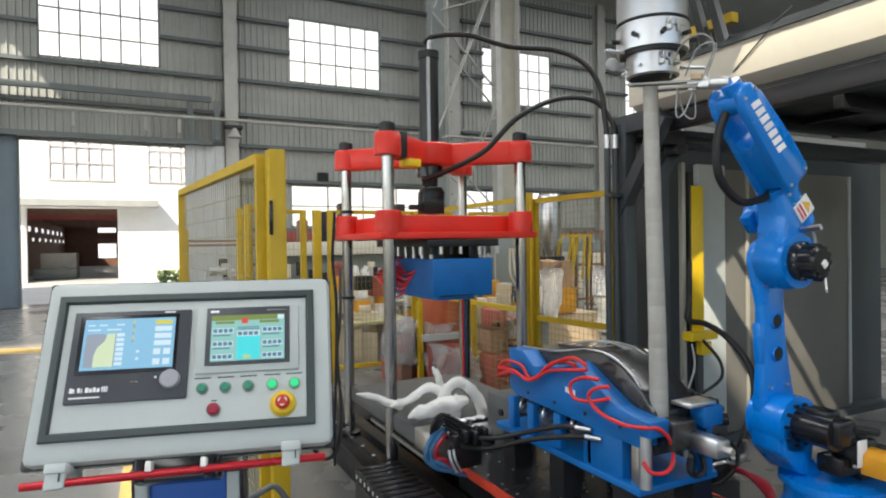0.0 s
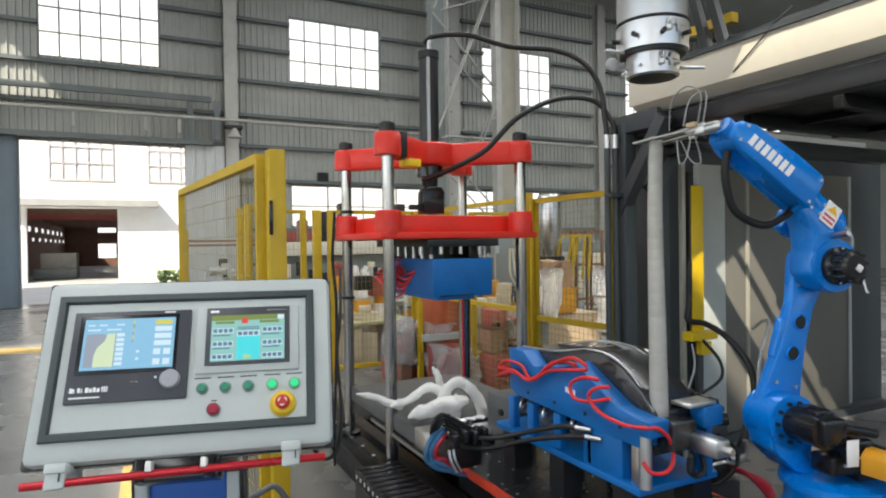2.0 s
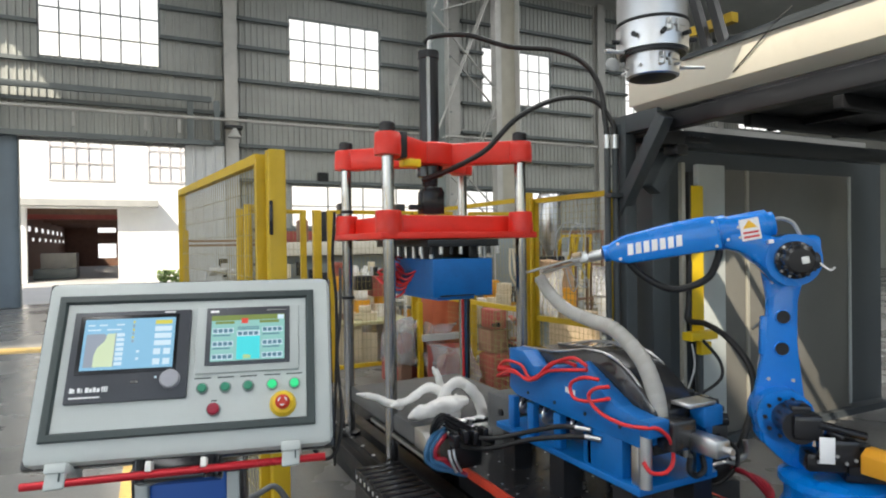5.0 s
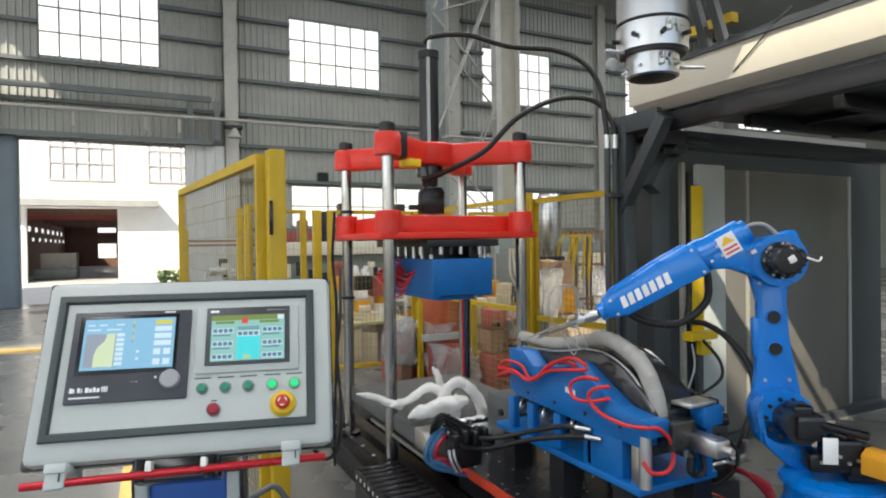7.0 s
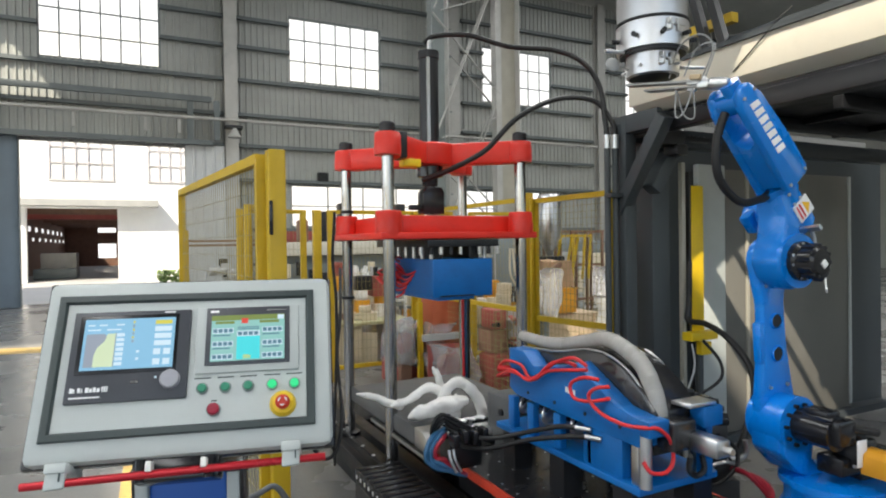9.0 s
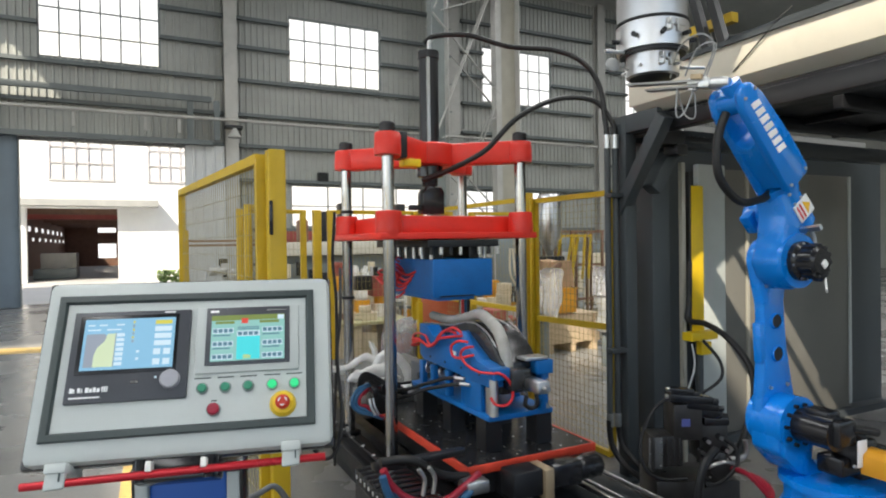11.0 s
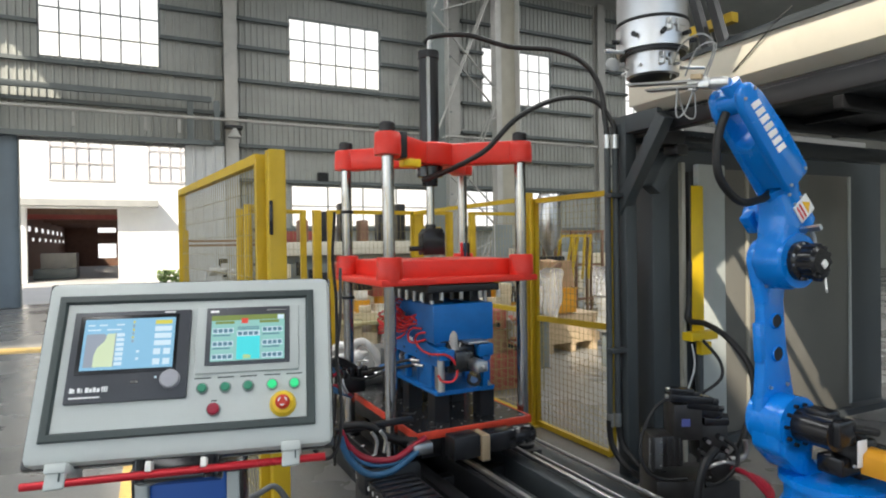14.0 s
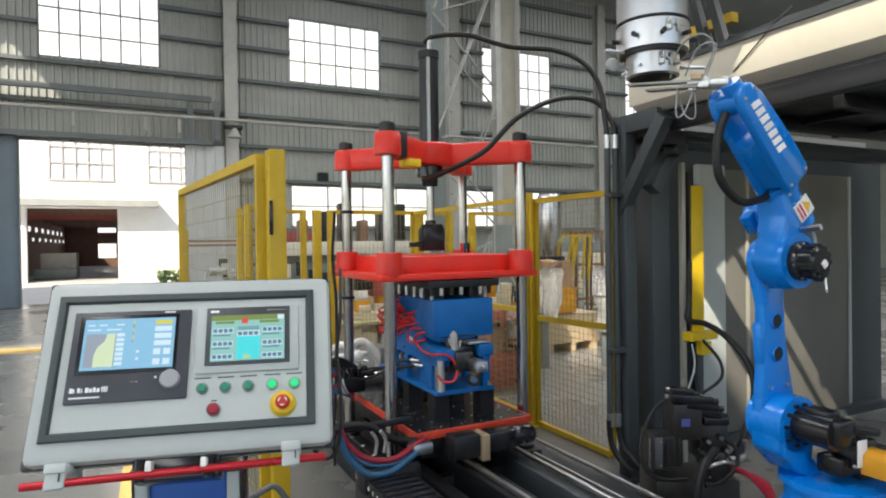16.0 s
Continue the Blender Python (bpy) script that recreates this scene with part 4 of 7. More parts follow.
    for x, z in ((-0.228, -0.212), (0.214, -0.205)):
        h = bm_new()
        prism(h, [(x - 0.017, z + 0.018), (x + 0.019, z + 0.02), (x + 0.017, z - 0.028), (x - 0.019, z - 0.03)], -0.014, 0.0, "y", bev=0.004)
        box(h, (x, 0.03, z + 0.01), (0.04, 0.1, 0.02), bev=0.004)
        hb = part("rail_holder", h, PANEL_GREY, con, "pale plastic rail holder")
        part("slit", box(bm_new(), (x + 0.009, -0.0155, z - 0.004), (0.003, 0.004, 0.022)), PANEL_DARK, hb)
    nk = bm_new()
    box(nk, (-0.015, 0.05, -0.215), (0.17, 0.07, 0.05), bev=0.008)
    for x in (-0.085, 0.05):
        cyl(nk, (x, 0.02, -0.24), (x, 0.02, -0.195), 0.012, n=12)
    part("swivel_joint", nk, PLASTIC_BLACK, con, "black swivel joint")
    for x in (-0.062, 0.042):
        part("lug", box(bm_new(), (x, 0.0, -0.212), (0.012, 0.03, 0.02), bev=0.003), WHITE_PLASTIC, con)
    part("cable", tube(bm_new(), [(0.26, 0.07, -0.19), (0.28, 0.08, -0.215), (0.31, 0.08, -0.20), (0.325, 0.07, -0.12), (0.318, 0.07, 0.02), (0.33, 0.09, 0.12), (0.34, 0.2, 0.3)], 0.0045, n=8), RUBBER, con, "black cable along the side")


SCREEN_BLUE, SCREEN_GREY, SCREEN_GREEN = glow("screen_pale_blue", (0.24, 0.53, 0.76), 0.45), glow("screen_grey", (0.33, 0.38, 0.46), 0.38), glow("screen_pale_green", (0.66, 0.78, 0.50), 0.45)
SCREEN_YELLOW, SCREEN_WHITE, SCREEN_TEAL = glow("screen_yellow", (0.75, 0.68, 0.08), 0.43), glow("screen_white", (0.62, 0.78, 0.88), 0.50), glow("screen_teal", (0.30, 0.62, 0.57), 0.42)
SCREEN_OLIVE, SCREEN_RED, SCREEN_CYAN, SCREEN_NAVY = glow("screen_olive", (0.22, 0.30, 0.06), 0.37), glow("screen_red", (0.75, 0.05, 0.03), 0.43), glow("screen_cyan", (0.05, 0.72, 0.78), 0.46), glow("screen_navy", (0.10, 0.24, 0.33), 0.37)
GREEN_LIT = glow("lit_green_lens", (0.02, 0.62, 0.22), 0.65)
BUTTON_RING = mat("dull_button_ring", (0.22, 0.26, 0.25), 0.45, 0.2, var=0.1)
KNOB_GREY = mat("grey_dial_plastic", (0.30, 0.30, 0.33), 0.4, var=0.08)
ESTOP_RED = mat("red_stop_plastic", (0.50, 0.03, 0.015), 0.35, var=0.08)
console()

ped = thing("console_pedestal", "blue and grey console pedestal standing on the floor", "pedestal", at=pose(0.112, 1.582, 0, 0, 0, -14.4))
part("post", box(bm_new(), (0, 0, 0.538), (0.170, 0.11, 1.076), bev=0.008), PEDESTAL_BLUE, ped, "blue front cover")
for sx in (-1, 1):
    part("side_strip", box(bm_new(), (sx * 0.099, 0, 0.538), (0.028, 0.13, 1.076), bev=0.004), PANEL_GREY, ped)
    part("edge_strip", box(bm_new(), (sx * 0.117, 0, 0.538), (0.008, 0.12, 1.076), bev=0.003), PLASTIC_BLACK, ped)
part("cap", box(bm_new(), (0, 0, 1.087), (0.248, 0.15, 0.022), bev=0.012), PLASTIC_BLACK, ped)
part("neck", box(bm_new(), (0, 0.0, 1.115), (0.14, 0.07, 0.05), bev=0.01), PLASTIC_BLACK, ped)
part("foot", box(bm_new(), (0, 0, 0.012), (0.5, 0.4, 0.024), bev=0.006), PLASTIC_BLACK, ped)


# ---- bed with rails under the sled ----
def bed():
    ob = thing("rail_bed", "dark steel bed with guide rails for the sled", "rail bed")
    for x, w, z in ((1.50, 0.09, 0.26), (1.72, 0.07, 0.29), (2.10, 0.10, 0.26), (1.92, 0.05, 0.2)):
        part("beam", box(bm_new(), (x, 3.0, z / 2 + 0.0), (w, 4.6, z), bev=0.006), BLACK if x < 1.8 else FRAME_DARK, ob)
    for x, z in ((1.74, 0.305), (2.13, 0.29)):
        part("guide_rail", box(bm_new(), (x, 3.0, z), (0.03, 4.5, 0.026), bev=0.004), STEEL, ob, "bright linear guide rail")
    for x, z in ((2.42, 0.25), (2.30, 0.22)):
        part("pipe", cyl(bm_new(), (x, 1.0, z), (x, 4.6, z), 0.012, n=12), STEEL, ob, "steel pipe")
    part("side_channel", box(bm_new(), (2.36, 2.8, 0.1), (0.2, 4.0, 0.2), bev=0.006), FRAME_DARK, ob)
    for y in (1.2, 1.9, 2.6, 3.3, 4.0, 4.7):
        part("cross_member", box(bm_new(), (1.82, y, 0.12), (0.8, 0.08, 0.16), bev=0.005), BLACK, ob)
    # outer guide with small white fixings
    part("side_beam", box(bm_new(), (1.25, 4.05, 0.19), (0.06, 1.3, 0.10), bev=0.005), BLACK, ob)
    part("press_foot", box(bm_new(), (1.35, 3.83, 0.12), (0.14, 1.05, 0.235), bev=0.008), BLACK, ob)
    part("press_foot", box(bm_new(), (2.29, 3.83, 0.12), (0.14, 1.05, 0.235), bev=0.008), BLACK, ob)
    part("tie_bar", box(bm_new(), (1.275, 3.95, 0.30), (0.016, 1.34, 0.014)), BLACK, ob)
    for i in range(6):
        part("fixing", box(bm_new(), (1.275, 3.34 + 0.2 * i, 0.308), (0.02, 0.012, 0.008)), WHITE_PLASTIC, ob)


bed()
chain = thing("cable_chain", "black plastic cable chain lying beside the bed", "cable chain")
for i in range(17):
    y = 2.20 + 0.065 * i
    ln = bm_new()
    box(ln, (1.20, y, 0.35), (0.235, 0.046, 0.012), bev=0.004)
    box(ln, (1.075, y, 0.315), (0.012, 0.064, 0.075), bev=0.004)
    box(ln, (1.325, y, 0.315), (0.012, 0.064, 0.075), bev=0.004)
    lk = part("link", ln, PLASTIC_BLACK, chain)
    part("pin", box(bm_new(), (1.067, y, 0.315), (0.004, 0.012, 0.018)), WHITE_PLASTIC, lk)
part("trough", box(bm_new(), (1.20, 2.72, 0.135), (0.26, 1.12, 0.27), bev=0.005), BLACK, chain)


# ---- more of the mould ----
def hose(name, pts, r, material, parent, label="", n=10):
    return part(name, tube(bm_new(), pts, r, n=n), material, parent, label)


def local(pts, dx=1.82, dy=1.65):
    return [(x - dx, y - dy, z) for x, y, z in pts]


def mould_more():
    R = 0.0075
    hose("air_hose", local([(1.60, 2.52, 0.99), (1.585, 2.58, 0.97), (1.575, 2.50, 1.03), (1.585, 2.38, 1.03), (1.58, 2.30, 0.985), (1.58, 2.20, 1.03), (1.575, 2.10, 1.09), (1.58, 1.99, 1.125), (1.60, 1.93, 1.10)]), R, HOSE_RED, mould, "red air hose")
    hose("air_hose", local([(1.60, 2.50, 0.96), (1.575, 2.57, 0.945), (1.57, 2.44, 0.99), (1.575, 2.28, 0.98), (1.575, 2.16, 1.04), (1.58, 2.05, 1.065), (1.60, 1.93, 1.085)]), R, HOSE_RED, mould, "red air hose")
    hose("air_hose", local([(1.60, 2.49, 1.00), (1.575, 2.55, 0.99), (1.57, 2.42, 1.0), (1.57, 2.31, 0.975), (1.575, 2.24, 1.0), (1.575, 2.14, 1.075), (1.585, 2.06, 1.10), (1.60, 2.0, 1.09)]), R, HOSE_RED, mould, "red air hose")
    hose("air_hose", local([(1.60, 1.86, 1.06), (1.57, 1.92, 1.06), (1.565, 1.99, 1.02), (1.565, 1.97, 0.97), (1.57, 1.88, 0.975), (1.60, 1.80, 1.0)]), R, HOSE_RED, mould, "red air hose")
    hose("air_hose", local([(1.60, 1.80, 1.045), (1.57, 1.85, 1.03), (1.565, 1.88, 0.99), (1.57, 1.82, 0.945), (1.575, 1.70, 0.93), (1.60, 1.62, 0.935), (1.645, 1.60, 0.93), (1.70, 1.60, 0.88), (1.715, 1.60, 0.81), (1.68, 1.60, 0.77), (1.62, 1.61, 0.775), (1.60, 1.63, 0.81)]), R, HOSE_RED, mould, "red air hose")
    hose("power_hose", local([(1.27, 2.62, 0.72), (1.32, 2.57, 0.655), (1.41, 2.41, 0.66), (1.50, 2.20, 0.745), (1.56, 2.02, 0.80), (1.60, 1.90, 0.825)]), 0.011, RUBBER, mould, "black hose")
    hose("power_hose", local([(1.27, 2.62, 0.76), (1.34, 2.55, 0.70), (1.43, 2.39, 0.71), (1.52, 2.20, 0.78), (1.57, 2.06, 0.83), (1.60, 1.95, 0.845)]), 0.011, RUBBER, mould, "black hose")
    for y, z in ((1.89, 0.825), (1.95, 0.846)):
        part("fitting", cyl(bm_new(), (-0.24, y - 1.65 + 0.03, z), (-0.21, y - 1.65 - 0.03, z), 0.011, n=10), STEEL, mould)
    # label plate with unreadable writing
    for i in range(4):
        part("letter_bar", box(bm_new(), (-0.2165, 0.418 - 0.017 * i, 0.978 - 0.001 * i), (0.003, 0.012, 0.022)), WHITE_PAINT, mould)
    # front end: guide pillar, neck tool, clamp cylinder and end block
    part("guide_pillar", cyl(bm_new(), (-0.19, 0.0, 0.705), (-0.19, 0.0, 0.90), 0.024, n=20), STEEL, mould, "bright guide pillar")
    part("end_plate", box(bm_new(), (-0.165, -0.02, 0.925), (0.10, 0.05, 0.06), bev=0.005), MOULD_BLUE, mould)
    part("end_block", box(bm_new(), (0.095, -0.025, 0.94), (0.10, 0.07, 0.075), bev=0.006), MOULD_BLUE, mould)
    part("end_leg", box(bm_new(), (0.10, -0.01, 0.80), (0.035, 0.05, 0.19), bev=0.005), MOULD_BLUE, mould)
    part("block_cap", box(bm_new(), (0.045, -0.01, 0.988), (0.14, 0.09, 0.016), bev=0.004), STEEL, mould)
    part("side_block", box(bm_new(), (-0.185, 0.20, 0.785), (0.045, 0.20, 0.16), bev=0.004), MOULD_BLUE, mould)
    part("neck_tool", box(bm_new(), (-0.06, -0.02, 0.89), (0.12, 0.09, 0.11), bev=0.01), MOULD_GREY, mould, "grey neck tool")
    cl = part("clamp_cylinder", box(bm_new(), (0.0, -0.10, 0.865), (0.075, 0.16, 0.065), bev=0.012), STEEL, mould, "bright air cylinder")
    part("rod_end", cyl(bm_new(), (0.0, -0.18, 0.865), (0.0, -0.215, 0.865), 0.013, n=12), STEEL, cl)
    part("hose_loop", tube(bm_new(), [(-0.02, -0.05, 0.80), (-0.035, -0.06, 0.76), (0.0, -0.06, 0.735), (0.04, -0.06, 0.75), (0.04, -0.05, 0.80)], 0.011, n=8), RUBBER, mould)
    part("stop_wedge", prism(bm_new(), [(0.085, 0.705), (0.165, 0.705), (0.085, 0.79)], -0.01, 0.03, "y"), STEEL, mould)
    # Steel lines added along both cavity edges to draw their highlights.
    part("chute", tube(bm_new(), [(-0.11, 0.06, 0.99), (-0.115, 0.14, 1.08), (-0.118, 0.26, 1.135), (-0.118, 0.40, 1.14), (-0.118, 0.62, 1.10), (-0.118, 0.88, 1.085)], 0.005, n=8), STEEL, mould, "thin steel line for the highlight on the cavity edge")
    part("chute", tube(bm_new(), [(0.09, 0.06, 0.97), (0.095, 0.14, 1.06), (0.096, 0.26, 1.13), (0.096, 0.40, 1.135), (0.096, 0.62, 1.10), (0.096, 0.88, 1.08)], 0.005, n=8), STEEL, mould, "thin steel line for the highlight on the cavity edge")
    for y in (0.25, 0.42, 0.62, 0.80):
        part("core_pin", cyl(bm_new(), (-0.12, y, 0.83), (-0.20, y - 0.02, 0.80), 0.016, n=12), STEEL, mould)
    for y in (0.40, 0.60, 0.78):
        part("coupling", tube(bm_new(), [(-0.15, y, 0.79), (-0.195, y, 0.80), (-0.205, y, 0.83), (-0.18, y + 0.02, 0.85)], 0.008, n=8), STEEL, mould)
    for y in (0.10, 0.30, 0.50, 0.70):
        part("screw", cyl(bm_new(), (-0.2145, y, 0.905), (-0.2195, y, 0.905), 0.008, n=8), BLACK, mould)
    # slack clear air lines across the cavity
    for k in range(5):
        part("air_line", tube(bm_new(), [(-0.07 + 0.01 * k, 0.62 - 0.05 * k, 1.13), (-0.02, 0.44 - 0.02 * k, 1.165), (0.05, 0.30 - 0.015 * k, 1.15 - 0.01 * k), (0.085, 0.18, 1.07 + 0.008 * k), (0.098, 0.10 + 0.01 * k, 1.0)], 0.0032, n=6), HOSE_CLEAR if k % 2 else STEEL, mould, "thin clear air line")
    # upper half hoses
    rnd = random.Random(3)
    for i in range(7):
        z, y = 1.36 + 0.022 * i, 0.20 - 0.03 * i
        j = [rnd.uniform(-0.02, 0.02) for k in range(8)]
        pts = [(-0.20, y, z), (-0.26, y - 0.05 + j[0], z + 0.02), (-0.36 + 2 * j[1], y - 0.13, z - 0.01), (-0.31, y - 0.20 + j[2], z - 0.05 + j[3]), (-0.245, y - 0.11, z - 0.075), (-0.275 + j[4], y - 0.04 + j[5], z - 0.05), (-0.25, y - 0.17, z - 0.10 + j[6]), (-0.20, y - 0.25, z - 0.06)]
        hose("air_hose", pts, 0.007, HOSE_RED, um, "red air hose", 8)
    for z, y in ((1.40, -0.3), (1.36, -0.1)):
        hose("air_hose", [(0.21, y, z), (0.25, y - 0.02, z - 0.01), (0.255, y + 0.04, z - 0.05), (0.21, y + 0.08, z - 0.04)], 0.007, HOSE_RED, um, "red air hose", 8)
    part("parting_groove", box(bm_new(), (-0.05, -0.477, 1.275), (0.24, 0.004, 0.008)), BLACK, um)


mould_more()


# ---- the sled's rear tray with blown ducts, and its drive ----
tray = thing("parts_tray", "grey metal parts tray fixed behind the mould", "tray", at=pose(0, 0, 0))
part("box", box(bm_new(), (1.78, 3.62, 0.54), (0.86, 1.16, 0.10), bev=0.012), TRAY, tray)
part("side_block", box(bm_new(), (1.80, 2.80, 0.64), (0.17, 0.22, 0.28), bev=0.008), TRAY, tray)
part("block_port", cyl(bm_new(), (1.713, 2.76, 0.70), (1.703, 2.76, 0.70), 0.02, n=14), BLACK, tray)
part("step", prism(bm_new(), [(2.86, 0.50), (2.86, 0.565), (2.93, 0.605), (3.04, 0.605), (3.04, 0.50)], 1.33, 1.86, "x", bev=0.006), STEEL, tray, "bright bent sheet step")
part("rail_strip", box(bm_new(), (1.345, 3.3, 0.47), (0.02, 0.9, 0.02)), STEEL, tray)
DUCTS = [
    [(1.085, 3.14, 0.786), (1.149, 3.14, 0.768), (1.214, 3.13, 0.732), (1.281, 3.12, 0.711)],
    [(1.256, 3.08, 0.731), (1.323, 3.08, 0.744), (1.392, 3.08, 0.786), (1.461, 3.08, 0.793), (1.531, 3.07, 0.75), (1.584, 3.06, 0.673), (1.593, 3.06, 0.595)],
    [(1.511, 3.04, 0.764), (1.565, 3.04, 0.811), (1.619, 3.04, 0.815), (1.673, 3.03, 0.776), (1.727, 3.02, 0.695), (1.744, 3.02, 0.612), (1.736, 3.02, 0.575)],
    [(1.32, 3.02, 0.672), (1.36, 3.01, 0.69), (1.42, 3.0, 0.70), (1.49, 3.0, 0.712), (1.55, 3.0, 0.708), (1.59, 3.0, 0.725)],
    [(1.499, 3.12, 0.876), (1.52, 3.12, 0.839), (1.534, 3.12, 0.783), (1.544, 3.12, 0.70)],
]
ducts = []
for k, (pts, r) in enumerate(zip(DUCTS, (0.020, 0.027, 0.031, 0.042, 0.022))):
    b = bm_new()
    tube(b, pts, r * 0.82, n=18, r_end=r * 1.1, k=8)
    crumple(b, 3.0 * k + 1.0, r * 0.30, 20.0)
    crumple(b, 5.0 * k + 2.0, r * 0.10, 40.0)
    d = thing("blown_duct", "white blow-moulded plastic duct lying on the tray", "duct", "blown ducts on the tray")
    part("body", b, WHITE_PLASTIC, d)
    part("flash_end", cyl(bm_new(), pts[0], Vector(pts[0]) + (Vector(pts[0]) - Vector(pts[1])) * 0.7, r * 0.7, r * 0.25, n=10), WHITE_PLASTIC, d)
    part("cuff", lathe(bm_new(), [(r * 1.0, -0.02), (r * 1.2, -0.012), (r * 1.2, 0.012), (r * 0.95, 0.02)], 16, Matrix.Translation(pts[-1])), WHITE_PLASTIC, d)
    ducts.append(d)
support = thing("duct_rest", "black wire rest with clips under the white ducts", "rest")
for i in range(5):
    part("finger", tube(bm_new(), [(1.56 + 0.06 * i, 2.98, 0.52), (1.56 + 0.06 * i, 2.93, 0.57), (1.58 + 0.06 * i, 2.90, 0.60), (1.60 + 0.06 * i, 2.88, 0.57)], 0.008, n=6), BLACK if i % 2 else STEEL, support)
part("bar", box(bm_new(), (1.68, 2.96, 0.56), (0.34, 0.03, 0.12), bev=0.006), BLACK, support)

drive = thing("servo_drive", "black servo motor with a tan coupling flange on the sled", "servo motor")
DY0 = 1.46
part("gearbox", box(bm_new(), (1.67, DY0, 0.43), (0.17, 0.13, 0.13), bev=0.01), BLACK, drive)
part("flange", box(bm_new(), (1.785, DY0 - 0.005, 0.415), (0.055, 0.145, 0.15), bev=0.008), BRASS, drive, "tan cast flange")
part("motor_body", box(bm_new(), (1.91, DY0, 0.43), (0.19, 0.12, 0.12), bev=0.018), PLASTIC_BLACK, drive)
part("motor_end", lathe(bm_new(), [(0.056, 0), (0.06, 0.01), (0.06, 0.13), (0.045, 0.15)], 24, pose(2.005, DY0, 0.43, 0, 90, 0)), PLASTIC_BLACK, drive)
part("mount", box(bm_new(), (1.85, 1.56, 0.40), (0.5, 0.10, 0.12), bev=0.006), BLACK, drive)

bundle = thing("hose_bundle", "bundle of red, blue and black hoses hanging from the sled", "hoses")
dyb = -1.66
for pts, r, m in (([(0.94, 3.10, 0.62), (0.99, 3.11, 0.53), (1.08, 3.09, 0.46), (1.22, 3.07, 0.44), (1.34, 3.09, 0.48), (1.44, 3.14, 0.50)], 0.017, HOSE_WINE),
                  ([(0.93, 3.08, 0.60), (0.97, 3.08, 0.49), (1.07, 3.06, 0.39), (1.20, 3.05, 0.385), (1.33, 3.07, 0.44), (1.42, 3.12, 0.47)], 0.018, HOSE_BLUE),
                  ([(0.96, 3.12, 0.60), (1.02, 3.10, 0.47), (1.12, 3.08, 0.42), (1.24, 3.07, 0.42), (1.38, 3.10, 0.47)], 0.012, HOSE_BLUE),
                  ([(0.95, 3.16, 0.63), (1.10, 3.16, 0.615), (1.25, 3.16, 0.52), (1.40, 3.18, 0.48)], 0.022, RUBBER),
                  ([(1.10, 3.08, 0.60), (1.13, 3.08, 0.55), (1.12, 3.08, 0.48)], 0.010, STEEL),
                  ([(1.15, 3.08, 0.60), (1.18, 3.08, 0.55), (1.17, 3.08, 0.48)], 0.010, STEEL)):
    part("hose", tube(bm_new(), [(x, y + dyb, z) for x, y, z in pts], r, n=10), m, bundle)
part("manifold", box(bm_new(), (1.40, 3.12 + dyb, 0.46), (0.12, 0.10, 0.06), bev=0.008), STEEL, bundle)
part("bracket", box(bm_new(), (1.16, 3.20 + dyb, 0.60), (0.46, 0.05, 0.03), bev=0.005), BLACK, bundle)
part("loop_guard", box(bm_new(), (1.22, 3.14 + dyb, 0.33), (0.36, 0.16, 0.18), bev=0.06), BLACK, bundle)
coil = thing("hose_coil", "coiled blue and red hose ends on the sled", "hoses")
for k, m in enumerate((HOSE_BLUE, HOSE_BLUE, HOSE_WINE)):
    part("hose", tube(bm_new(), [(1.30, 2.60, 0.72 - 0.012 * k), (1.20 + 0.025 * k, 2.53, 0.715 - 0.01 * k), (1.155 + 0.022 * k, 2.5, 0.672), (1.155 + 0.022 * k, 2.5, 0.622), (1.195 + 0.02 * k, 2.49, 0.585 + 0.015 * k), (1.26, 2.48, 0.562 + 0.012 * k), (1.34, 2.47, 0.53)], 0.012, n=8), m, coil)
for k in range(2):
    part("fitting", tube(bm_new(), [(1.245 + 0.022 * k, 2.46, 0.665), (1.25 + 0.022 * k, 2.45, 0.62), (1.275 + 0.022 * k, 2.44, 0.565)], 0.008, n=6), STEEL, coil)
part("block", box(bm_new(), (1.37, 2.58, 0.615), (0.17, 0.12, 0.15), bev=0.01), BLACK, coil)
for k in range(4):
    part("valve", box(bm_new(), (1.28 + 0.05 * k, 2.47, 0.70 + 0.012 * (k % 2)), (0.03, 0.06, 0.06), bev=0.006), PLASTIC_BLACK, coil)
    part("elbow_fitting", tube(bm_new(), [(1.29 + 0.05 * k, 2.60, 0.70), (1.29 + 0.05 * k, 2.60, 0.74), (1.31 + 0.05 * k, 2.58, 0.755), (1.34 + 0.05 * k, 2.56, 0.75)], 0.008, n=8), STEEL, coil)
for k in range(3):
    part("hose", tube(bm_new(), [(1.24, 2.62, 0.66 + 0.02 * k), (1.21 + 0.012 * k, 2.56, 0.74), (1.235 + 0.015 * k, 2.54, 0.80 - 0.012 * k), (1.29, 2.54, 0.79 - 0.02 * k), (1.40, 2.53, 0.72 - 0.015 * k), (1.52, 2.52, 0.66 - 0.01 * k)], 0.010, n=8), RUBBER, coil)


